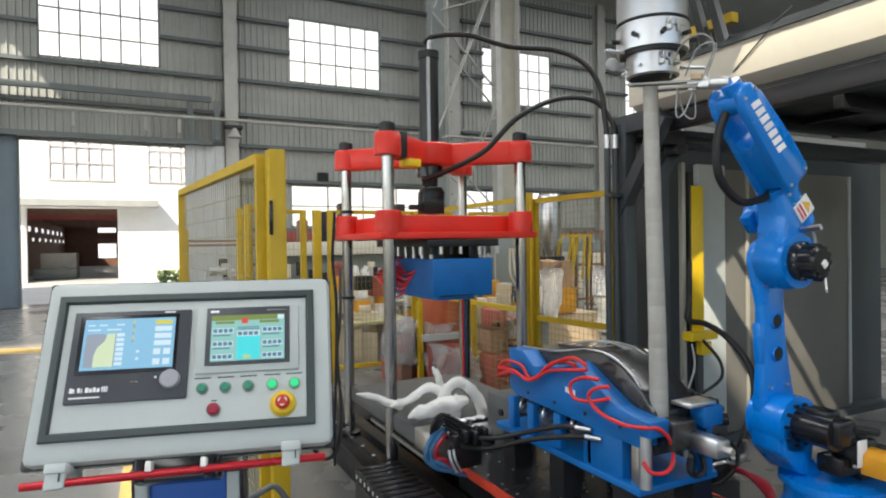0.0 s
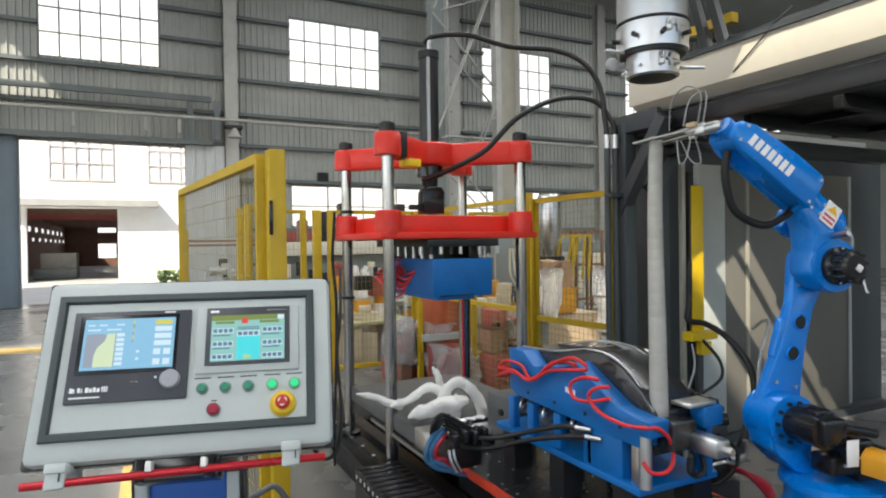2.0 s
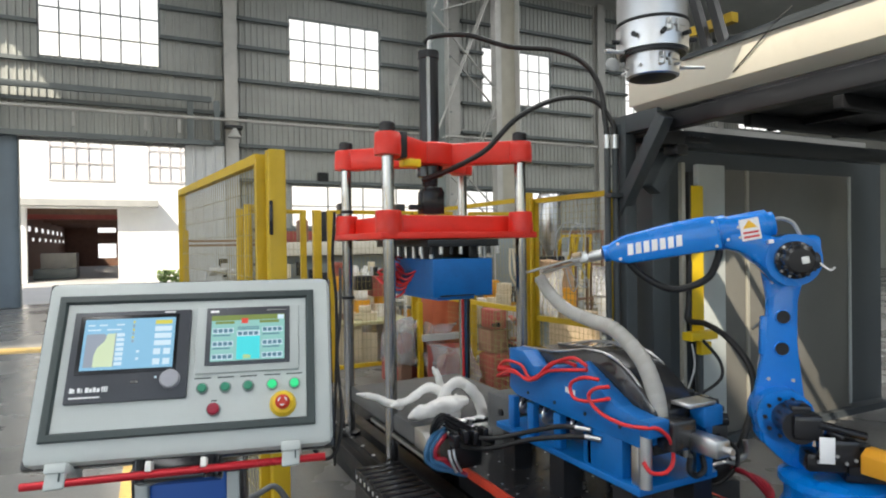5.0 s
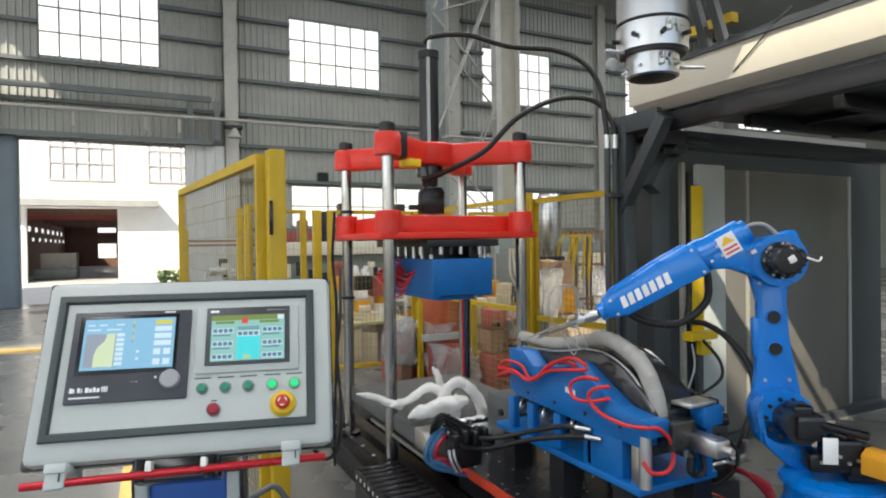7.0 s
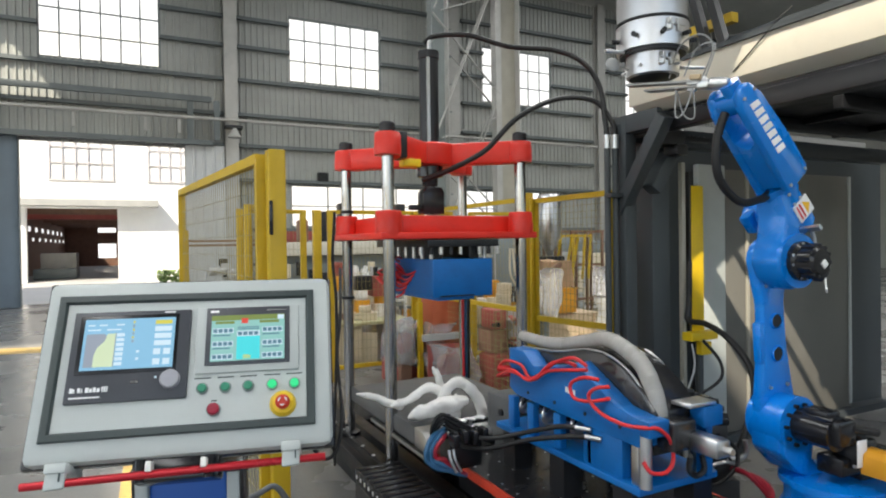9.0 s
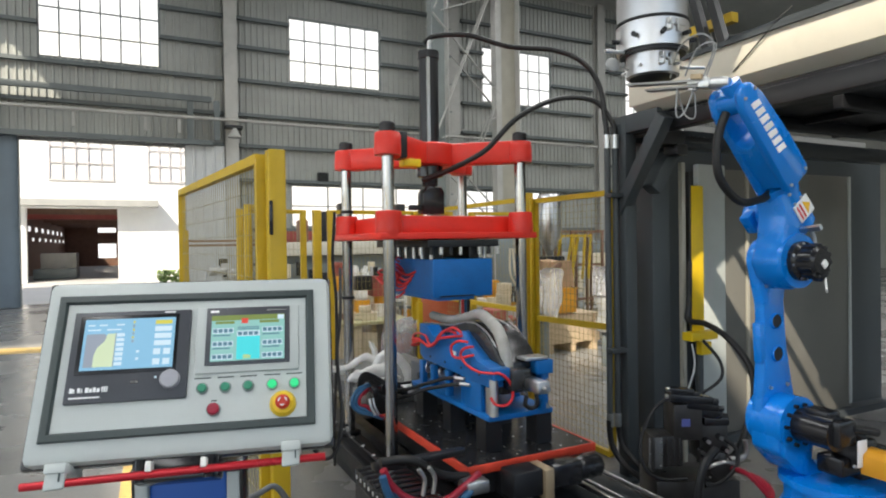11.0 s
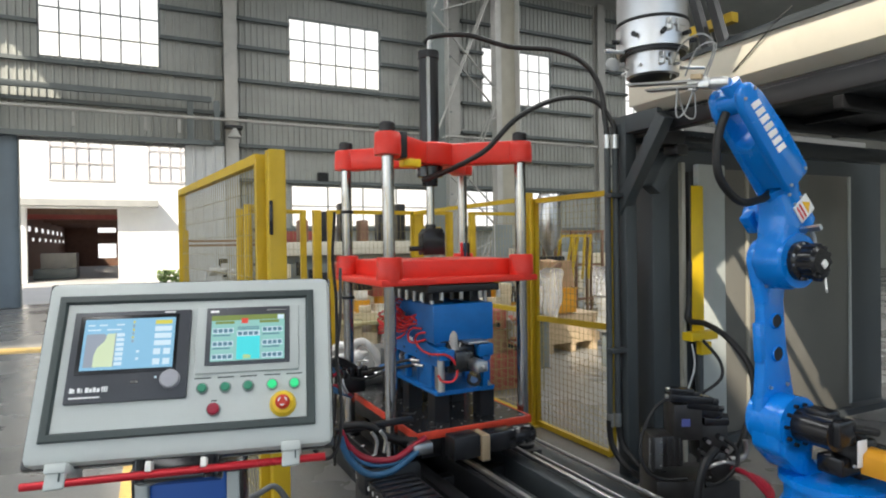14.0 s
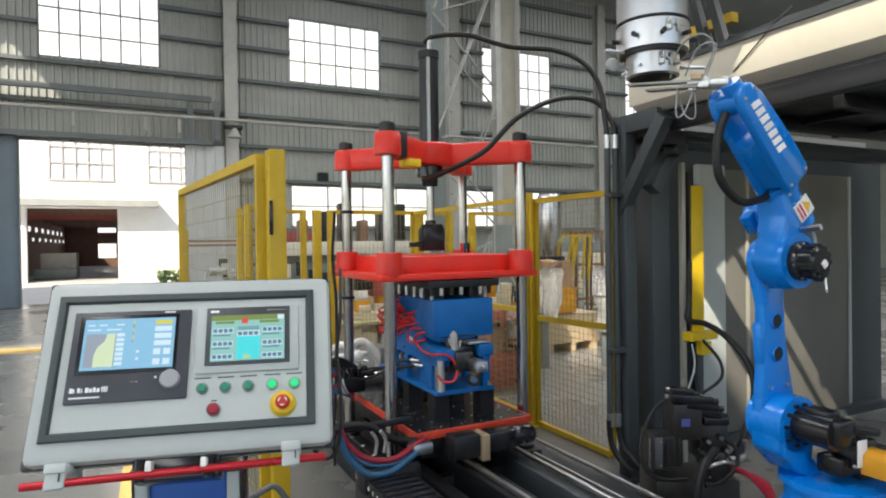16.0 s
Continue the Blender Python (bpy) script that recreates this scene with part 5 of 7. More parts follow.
# ---- pipes and hoses of the press and the frame ----
pipes = thing("hydraulic_pipes", "black hydraulic hoses and conduits along the frame post", "pipes")
hose("hose", [(1.80, 3.84, 2.98), (1.85, 3.78, 3.015), (2.06, 3.68, 3.02), (2.30, 3.56, 2.94), (2.58, 3.42, 2.91), (2.72, 3.29, 2.81), (2.81, 3.23, 2.65), (2.82, 3.19, 2.42), (2.82, 3.17, 2.28)], 0.017, RUBBER, pipes, "black hose")
hose("hose", [(1.75, 3.78, 2.03), (1.80, 3.46, 2.07), (1.97, 3.32, 2.18), (2.16, 3.29, 2.37), (2.39, 3.29, 2.50), (2.61, 3.29, 2.56), (2.79, 3.23, 2.53), (2.87, 3.16, 2.37), (2.87, 3.16, 2.28)], 0.017, RUBBER, pipes, "black hose")
for x, y in ((2.82, 3.17), (2.87, 3.15)):
    part("conduit", cyl(bm_new(), (x, y, 0.42), (x, y, 2.30), 0.021, n=16), FRAME_DARK, pipes, "dark conduit")
    for z in (2.26, 0.40):
        part("coupling", cyl(bm_new(), (x, y, z - 0.045), (x, y, z + 0.045), 0.0235, n=16), STEEL, pipes)
part("clip", box(bm_new(), (2.85, 3.13, 1.90), (0.13, 0.07, 0.03), bev=0.004), FRAME_DARK, pipes)
part("clip", box(bm_new(), (2.85, 3.13, 0.87), (0.13, 0.07, 0.03), bev=0.004), FRAME_DARK, pipes)
hose("hose", [(2.81, 3.17, 0.40), (2.82, 3.15, 0.23), (2.84, 3.04, 0.12), (2.82, 2.82, 0.10), (2.80, 2.62, 0.13)], 0.02, RUBBER, pipes)
hose("hose", [(2.87, 3.15, 0.40), (2.88, 3.12, 0.24), (2.90, 2.98, 0.13), (2.88, 2.78, 0.12), (2.84, 2.60, 0.15)], 0.02, RUBBER, pipes)

unit = thing("hydraulic_unit", "oily black hydraulic pump unit with hoses", "pump unit", at=pose(2.745, 2.455, 0, 0, 0, -26.5))


def pump_unit():
    """Motor block with a bolted flange, a stack of valves on top, the pump and its lines."""
    body = bm_new()
    box(body, (-0.14, 0.0, 0.44), (0.17, 0.16, 0.17), bev=0.012)
    body_ob = part("motor", body, PUMP_DARK, unit)
    for k in range(3):
        part("fin", box(bm_new(), (-0.145 + 0.033 * k, -0.087, 0.44), (0.01, 0.014, 0.15), bev=0.003), PUMP_DARK, body_ob)
    fl = part("flange_plate", box(bm_new(), (-0.235, -0.03, 0.44), (0.02, 0.19, 0.19), bev=0.006), PUMP_DARK, unit)
    face = part("end_face", box(bm_new(), (-0.215, -0.098, 0.44), (0.075, 0.012, 0.17), bev=0.004), TRAY, unit)
    for x in (-0.24, -0.19):
        for z in (0.375, 0.44, 0.505):
            part("flange_screw", cyl(bm_new(), (x, -0.104, z), (x, -0.112, z), 0.006, n=8), STEEL, face)
    part("valve_block", box(bm_new(), (-0.03, 0.0, 0.60), (0.16, 0.17, 0.20), bev=0.012), PUMP_DARK, unit)
    part("label_plate", box(bm_new(), (-0.045, -0.088, 0.60), (0.045, 0.004, 0.04)), LABEL_BLUE, unit, "small blue label")
    for k, (x, z, w, h, turn) in enumerate(((-0.01, 0.725, 0.24, 0.045, 6), (0.05, 0.685, 0.18, 0.04, 8), (-0.06, 0.765, 0.13, 0.04, 4), (0.10, 0.64, 0.12, 0.05, 10))):
        v = part("valve", box(bm_new(), (0, 0, 0), (w, 0.09 - 0.01 * k, h), pose(x, -0.05, z, 0, turn, 0), bev=0.008), PLASTIC_BLACK, unit)
        part("solenoid", cyl(bm_new(), (x + w / 2 - 0.02, -0.05, z - 0.014), (x + w / 2 + 0.035, -0.05, z - 0.022), h * 0.42, n=14), BLACK, v)
        part("valve_cap", cyl(bm_new(), (x - w / 2 - 0.012, -0.05, z + 0.012), (x - w / 2 + 0.01, -0.05, z + 0.012), h * 0.33, n=12), STEEL, v)
    part("pump_body", box(bm_new(), (0.12, 0.02, 0.48), (0.17, 0.17, 0.22), bev=0.03), PUMP_DARK, unit)
    part("pump_head", box(bm_new(), (0.13, -0.02, 0.60), (0.14, 0.12, 0.05), bev=0.012), PLASTIC_BLACK, unit)
    part("pump_cover", lathe(bm_new(), [(0.075, 0.0), (0.085, 0.01), (0.085, 0.05), (0.05, 0.06), (0.05, 0.075), (0.02, 0.08)], 28, pose(0.12, -0.06, 0.36, 90, 0, 0)), PUMP_DARK, unit)
    for k in range(8):
        g = 2 * math.pi * k / 8
        part("cover_screw", cyl(bm_new(), (0.12 + 0.068 * math.cos(g), -0.108, 0.36 + 0.068 * math.sin(g)), (0.12 + 0.068 * math.cos(g), -0.119, 0.36 + 0.068 * math.sin(g)), 0.006, n=6), STEEL if k % 2 else PUMP_DARK, unit)
    for x, z in ((0.07, 0.50), (0.14, 0.52), (0.17, 0.45), (0.04, 0.44)):
        part("gland", cyl(bm_new(), (x, -0.06, z), (x, -0.10, z), 0.016, n=10), PLASTIC_BLACK, unit)
        part("gland_nut", cyl(bm_new(), (x, -0.10, z), (x, -0.115, z), 0.011, n=6), STEEL, unit)
    part("tank", box(bm_new(), (0.02, 0.06, 0.14), (0.46, 0.30, 0.28), bev=0.012), PUMP_DARK, unit)
    for pts, r, m in (([(-0.10, -0.05, 0.74), (-0.20, -0.06, 0.68), (-0.275, -0.08, 0.56), (-0.30, -0.10, 0.45), (-0.27, -0.12, 0.35), (-0.18, -0.13, 0.31), (-0.06, -0.14, 0.315)], 0.009, RUBBER),
                      ([(0.02, -0.02, 1.02), (0.03, -0.03, 0.90), (-0.01, -0.05, 0.79), (-0.04, -0.05, 0.74)], 0.006, HOSE_CLEAR),
                      ([(0.08, -0.02, 1.04), (0.16, -0.05, 0.93), (0.165, -0.05, 0.83), (0.06, -0.05, 0.75)], 0.009, RUBBER),
                      ([(0.10, -0.13, 0.47), (0.03, -0.17, 0.42), (-0.01, -0.19, 0.33), (-0.03, -0.2, 0.20), (-0.02, -0.2, 0.02)], 0.022, RUBBER),
                      ([(0.02, -0.14, 0.36), (0.06, -0.18, 0.40), (0.12, -0.19, 0.42), (0.18, -0.16, 0.40)], 0.010, STEEL),
                      ([(0.28, -0.08, 0.50), (0.285, -0.08, 0.44), (0.265, -0.08, 0.40), (0.20, -0.06, 0.39)], 0.014, STEEL),
                      ([(0.15, -0.12, 0.52), (0.20, -0.15, 0.47), (0.19, -0.16, 0.38), (0.10, -0.17, 0.30), (0.02, -0.18, 0.29)], 0.011, RUBBER)):
        part("hose", tube(bm_new(), pts, r, n=8), m, unit)


pump_unit()
red_hoses = thing("floor_hoses", "red hoses on the floor by the robot", "hoses")
for k in range(3):
    part("hose", tube(bm_new(), [(2.86, 2.20 + 0.03 * k, 0.36), (2.80, 2.06 + 0.03 * k, 0.385), (2.70, 1.92, 0.39 - 0.02 * k), (2.56, 1.82, 0.36), (2.50, 1.74, 0.22), (2.50, 1.72, 0.02)], 0.013, n=8), HOSE_WINE, red_hoses)

# yellow sensor post with its box and hoses
guard = thing("sensor_post", "yellow light-curtain post with a cable box", "sensor post", at=pose(3.49, 3.1, 0))
part("post", box(bm_new(), (0.06, 0, 1.44), (0.12, 0.06, 1.08), bev=0.006), YELLOW_LIT, guard)
part("slim_post", box(bm_new(), (-0.06, 0.0, 1.07), (0.035, 0.035, 2.14), bev=0.004), OLIVE, guard)
part("glass_strip", box(bm_new(), (-0.005, -0.01, 1.5), (0.03, 0.03, 1.15)), BLACK, guard)
part("sensor", box(bm_new(), (0.05, -0.05, 0.925), (0.26, 0.09, 0.06), bev=0.006), YELLOW_LIT, guard)
part("sensor_block", box(bm_new(), (0.10, -0.04, 0.83), (0.10, 0.05, 0.09), bev=0.006), YELLOW_LIT, guard)
part("pole", box(bm_new(), (0.10, 0.0, 0.45), (0.04, 0.04, 0.9), bev=0.004), FRAME_DARK, guard)
hose("hose", [(-0.06, -0.06, 1.45), (-0.07, -0.06, 1.15), (-0.098, -0.08, 1.045), (-0.09, -0.222, 1.033), (-0.129, -0.427, 0.965), (-0.153, -0.584, 0.832), (-0.259, -0.7, 0.697), (-0.384, -0.752, 0.545), (-0.485, -0.758, 0.402), (-0.62, -0.76, 0.34)], 0.020, RUBBER, guard, "thick black hose")
hose("hose", [(0.0, -0.5, 1.03), (-0.05, -0.62, 1.1), (-0.2, -0.75, 1.08), (-0.42, -0.85, 0.9), (-0.5, -0.9, 0.6)], 0.010, HOSE_CLEAR, guard)

# cable channel beside the robot
ct = thing("cable_channel", "orange-yellow cable channel beside the robot base", "cable channel")
part("channel", prism(bm_new(), [(2.28, 0.76), (2.28, 0.83), (2.31, 0.85), (2.35, 0.85), (2.35, 0.76)], 0.9, 1.28, "y", bev=0.006), ORANGE_BOX, ct)
part("leg", box(bm_new(), (2.31, 1.0, 0.35), (0.05, 0.06, 0.75), bev=0.005), ORANGE_BOX, ct)
wr = thing("robot_cables", "black cables behind the robot base", "cables")
for k in range(5):
    part("cable", tube(bm_new(), [(2.55 + 0.05 * k, 1.62, 0.52), (2.75 + 0.05 * k, 1.55 + 0.02 * k, 0.54 - 0.02 * k), (3.0, 1.5 + 0.03 * k, 0.50 - 0.05 * k), (3.3, 1.5 + 0.03 * k, 0.38 - 0.05 * k), (3.4, 1.5 + 0.03 * k, 0.02)], 0.016, n=8), RUBBER, wr)


# ---- robot dressing ----
hose("hose", [(0.24, -0.05, E1 - 0.05), (0.255, -0.05, E1 - 0.10), (0.31, -0.06, E1 - 0.175), (0.44, -0.06, E1 - 0.195), (0.55, -0.05, E1 - 0.12), (0.60, -0.04, E1 - 0.04)], 0.015, RUBBER, RP["elbow"], "black dress-pack hose")
hose("hose", [(0.06, -0.03, E1 + 0.01), (0.01, -0.03, E1 + 0.015), (-0.03, -0.02, E1 - 0.01), (-0.045, -0.01, 0.085)], 0.008, HOSE_CLEAR, RP["elbow"], "grey cable")
for k, z in enumerate((0.16, 0.12)):
    for x in (0.17, 0.215):
        part("bolt", cyl(bm_new(), (x, 0.003, z), (x, 0.011, z), 0.006, n=8), STEEL, RP["elbow"])
# maker's lettering on the forearm as plain slanted blocks
for i in range(7):
    x = 0.60 - 0.031 * i
    part("letter_bar", prism(bm_new(), [(x, -0.022), (x - 0.023, -0.022), (x - 0.028, 0.022), (x - 0.007, 0.022)], 0.0495, 0.0515, "y"), WHITE_PAINT, RP["forearm"], "white lettering block")
for x, z in ((0.268, -0.046), (0.268, 0.05), (0.63, -0.03), (0.63, 0.03)):
    part("bolt", cyl(bm_new(), (x, 0.049, z), (x, 0.054, z), 0.006, n=8), STEEL, RP["forearm"])
for pts in ([(0.08, 0.03, 0.02), (0.05, 0.05, 0.12), (0.10, 0.06, 0.16), (0.17, 0.05, 0.12), (0.20, 0.03, 0.02)], [(0.09, -0.02, 0.03), (0.07, -0.02, 0.14), (0.13, -0.01, 0.13), (0.16, 0.0, 0.03)],
            [(0.11, 0.03, -0.02), (0.12, 0.05, -0.10), (0.15, 0.05, -0.12), (0.17, 0.03, -0.02)], [(0.13, -0.03, -0.02), (0.12, -0.04, -0.11), (0.16, -0.04, -0.10), (0.19, -0.02, -0.01)]):
    part("air_tube", tube(bm_new(), pts, 0.0028, n=6), HOSE_CLEAR, RP["gripper"], "thin clear air tube")
for s in (-1, 1):
    jaw = bm_new()
    bar(jaw, (0.09, s * 0.006, 0.008 * s), (0.36 if s > 0 else 0.31, s * 0.03, 0.006 * s - 0.006), 0.045, 0.007)
    part("jaw", jaw, JAW_STEEL, RP["gripper"])
part("valve", box(bm_new(), (0.105, 0.03, 0.02), (0.04, 0.02, 0.02), bev=0.005), BRASS, RP["gripper"])

# ---- die details ----
for a in range(0, 360, 40):
    c, s = math.cos(radians(a)), math.sin(radians(a))
    part("clamp_bolt", cyl(bm_new(), (0.125 * c, 0.125 * s, 2.335), (0.155 * c, 0.155 * s, 2.335), 0.009, n=10), BLACK, die)
    part("set_screw", cyl(bm_new(), (0.092 * c, 0.092 * s, 2.235), (0.115 * c, 0.115 * s, 2.235), 0.006, n=8), STEEL, die)
for z in (2.25, 2.36, 2.47, 2.62):
    for dx in (-0.018, 0.018):
        part("band_lug", box(bm_new(), (-0.03 + dx - (0.0 if z > 2.3 else 0.0), -(0.128 if z > 2.3 else 0.094), z), (0.012, 0.022, 0.045), bev=0.003), STEEL, die)
    part("band_screw", cyl(bm_new(), (-0.065, -(0.135 if z > 2.3 else 0.10), z), (0.02, -(0.135 if z > 2.3 else 0.10), z), 0.004, n=8), STEEL, die)
part("seam", lathe(bm_new(), [(0.126, 2.394), (0.1315, 2.396), (0.1315, 2.402), (0.126, 2.404)], 40), BLACK, die)
part("gap_ring", lathe(bm_new(), [(0.090, 2.282), (0.118, 2.284), (0.118, 2.296), (0.09, 2.298)], 40), BLACK, die)
part("lip", lathe(bm_new(), [(0.03, 2.194), (0.05, 2.197), (0.084, 2.2025)], 32), BLACK, die, "dark die lip")
for p, q, r in (((-0.12, 0.02, 2.29), (-0.20, 0.03, 2.29), 0.008), ((0.10, -0.06, 2.24), (0.17, -0.09, 2.24), 0.006), ((-0.09, 0.05, 2.262), (-0.125, 0.065, 2.252), 0.008)):
    part("thermocouple", cyl(bm_new(), p, q, r, n=10), STEEL, die)
part("sight_glass", lathe(bm_new(), [(0.012, 0.0), (0.026, 0.006), (0.027, 0.014), (0.018, 0.024), (0.006, 0.028)], 24, pose(-0.138, 0.066, 2.25, 75, 0, -20)), HOSE_CLEAR, die, "small round clear lens")
ext = thing("extruder", "dark extruder barrel over the die", "extruder")
part("barrel", cyl(bm_new(), (1.735, 1.7, 3.08), (3.2, 2.23, 3.08), 0.14, n=28), DIE_STEEL, ext)
part("adapter", cyl(bm_new(), (1.735, 1.7, 2.93), (1.735, 1.7, 3.2), 0.11, n=28), DIE_STEEL, ext)
part("gearbox", box(bm_new(), (4.8, 0.2, 2.95), (1.0, 1.2, 0.9), bev=0.03), FRAME_DARK, ext)
part("guard_rail", box(bm_new(), (3.25, 1.3, 2.80), (0.05, 2.6, 0.05), bev=0.005), FRAME_DARK, ext)
part("stand", box(bm_new(), (3.75, 0.55, 2.74), (0.3, 0.3, 0.5), bev=0.01), FRAME_DARK, ext)
for y0 in (2.86, 2.74):
    part("strut", bar(bm_new(), (3.2, y0, 3.4), (3.2, y0 - 0.26, 2.52), 0.05, 0.05), BLACK, ext)
part("yellow_rail", bar(bm_new(), (3.35, 3.2, 2.98), (3.35, 2.6, 2.98), 0.06, 0.06), YELLOW, ext, "yellow rail")
hose("cable", [(2.93, 1.95, 2.75), (2.885, 2.0, 2.69), (2.888, 2.12, 2.60), (2.892, 2.26, 2.50)], 0.004, RUBBER, ext, "thin cable over the fascia")


# ---- fences ----
def fence_panel(ob, a, b, z0, z1, wire_dx=0.05, wire_dz=0.10, frame_w=0.04, mesh=True):
    """A framed wire panel between two floor points, under the thing ob."""
    a, b = Vector((*a, 0)), Vector((*b, 0))
    for z in (z0, z1):
        part("rail", bar(bm_new(), a + Vector((0, 0, z)), b + Vector((0, 0, z)), frame_w, frame_w), YELLOW, ob)
    for p in (a, b):
        part("stile", bar(bm_new(), p + Vector((0, 0, z0)), p + Vector((0, 0, z1)), frame_w, frame_w), YELLOW, ob)
    if not mesh:
        return
    g = bm_new()
    d = (b - a)
    n = int(d.length / wire_dx)
    for i in range(1, n):
        p = a + d * i / n
        bar(g, p + Vector((0, 0, z0)), p + Vector((0, 0, z1)), 0.0028, 0.0028)
    for i in range(1, int((z1 - z0) / wire_dz)):
        z = z0 + i * wire_dz
        bar(g, a + Vector((0, 0, z)), b + Vector((0, 0, z)), 0.0028, 0.0028)
    part("wire_mesh", g, MESH_Y, ob, "thin welded wire mesh")


def post(ob, x, y, w, h=2.0, name="post"):
    b = bm_new()
    box(b, (x, y, h / 2), (w, w, h), bev=0.005)
    box(b, (x, y, 0.006), (w + 0.08, w + 0.08, 0.012))
    return part(name, b, YELLOW, ob)


gate = thing("fence_gate", "yellow framed mesh gate standing open on a thick post", "fence gate", "yellow safety fence")
post(gate, 0.555, 2.755, 0.075, 2.02)
fence_panel(gate, (0.505, 2.84), (0.30, 4.85), 0.15, 1.99, frame_w=0.045)
part("lock", box(bm_new(), (0.525, 2.712, 1.72), (0.016, 0.012, 0.15), bev=0.004), PLASTIC_BLACK, gate, "black lock strip")
post(gate, 0.33, 4.95, 0.04, 1.72)

inner = thing("fence_gate", "yellow mesh fence leaf behind the open gate", "fence gate", "yellow safety fence")
for x, y, w in ((0.96, 6.15, 0.05), (1.0, 6.9, 0.06), (1.03, 6.5, 0.05)):
    post(inner, x, y, w)
fence_panel(inner, (0.99, 6.2), (1.30, 6.9), 0.15, 1.98, frame_w=0.05)

back = thing("safety_fence", "yellow mesh safety fence behind the press", "fence", "yellow safety fence")
for x, w in ((1.87, 0.09), (1.72, 0.05), (2.02, 0.05), (2.74, 0.06), (3.13, 0.09), (3.60, 0.07), (3.92, 0.07), (4.85, 0.07)):
    post(back, x, 7.0, w)
for x0, x1 in ((1.05, 1.70), (2.04, 2.72), (2.76, 3.08), (3.20, 3.57), (3.95, 4.82)):
    fence_panel(back, (x0, 7.0), (x1, 7.0), 0.15, 1.98, frame_w=0.045)
part("hinge", box(bm_new(), (3.32, 6.98, 1.78), (0.28, 0.03, 0.05)), YELLOW, back)

rf = thing("safety_fence", "yellow mesh safety fence beside the machine frame", "fence", "yellow safety fence")
post(rf, 3.10, 4.52, 0.075, 2.03)
post(rf, 3.06, 4.40, 0.03, 1.98, "slim_post")
fence_panel(rf, (3.10, 4.40), (3.10, 3.46), 0.03, 1.95, 0.05, 0.05, 0.04)
part("mid_rail", bar(bm_new(), (3.10, 4.42, 0.94), (3.10, 3.46, 0.965), 0.03, 0.045), YELLOW, rf)
fence_panel(rf, (3.12, 4.55), (3.12, 6.9), 0.05, 0.98, 0.06, 0.06, 0.04)
part("top_rail", bar(bm_new(), (3.12, 4.55, 1.98), (3.12, 6.95, 1.98), 0.04, 0.04), YELLOW, rf)


cart = thing("hand_cart", "grey tubular handle of a small hand cart", "cart", at=pose(0.40, 2.2, 0))
part("handle", tube(bm_new(), [(-0.115, 0, 0.0), (-0.115, 0, 0.66), (-0.10, 0, 0.71), (-0.03, 0, 0.735), (0.02, 0, 0.75), (0.06, 0, 0.70), (0.10, 0, 0.60), (0.12, 0, 0.0)], 0.011, n=10), TRAY, cart)
part("panel", prism(bm_new(), [(-0.085, 0.40), (-0.085, 0.655), (-0.04, 0.685), (0.02, 0.695), (0.06, 0.60), (0.07, 0.40)], -0.01, 0.01, "y", bev=0.004), TRAY, cart)
part("deck", box(bm_new(), (0.0, 0.2, 0.16), (0.26, 0.42, 0.03), bev=0.006), TRAY, cart)
for x in (-0.10, 0.10):
    part("wheel", cyl(bm_new(), (x - 0.015, 0.34, 0.075), (x + 0.015, 0.34, 0.075), 0.075, n=18), RUBBER, cart)


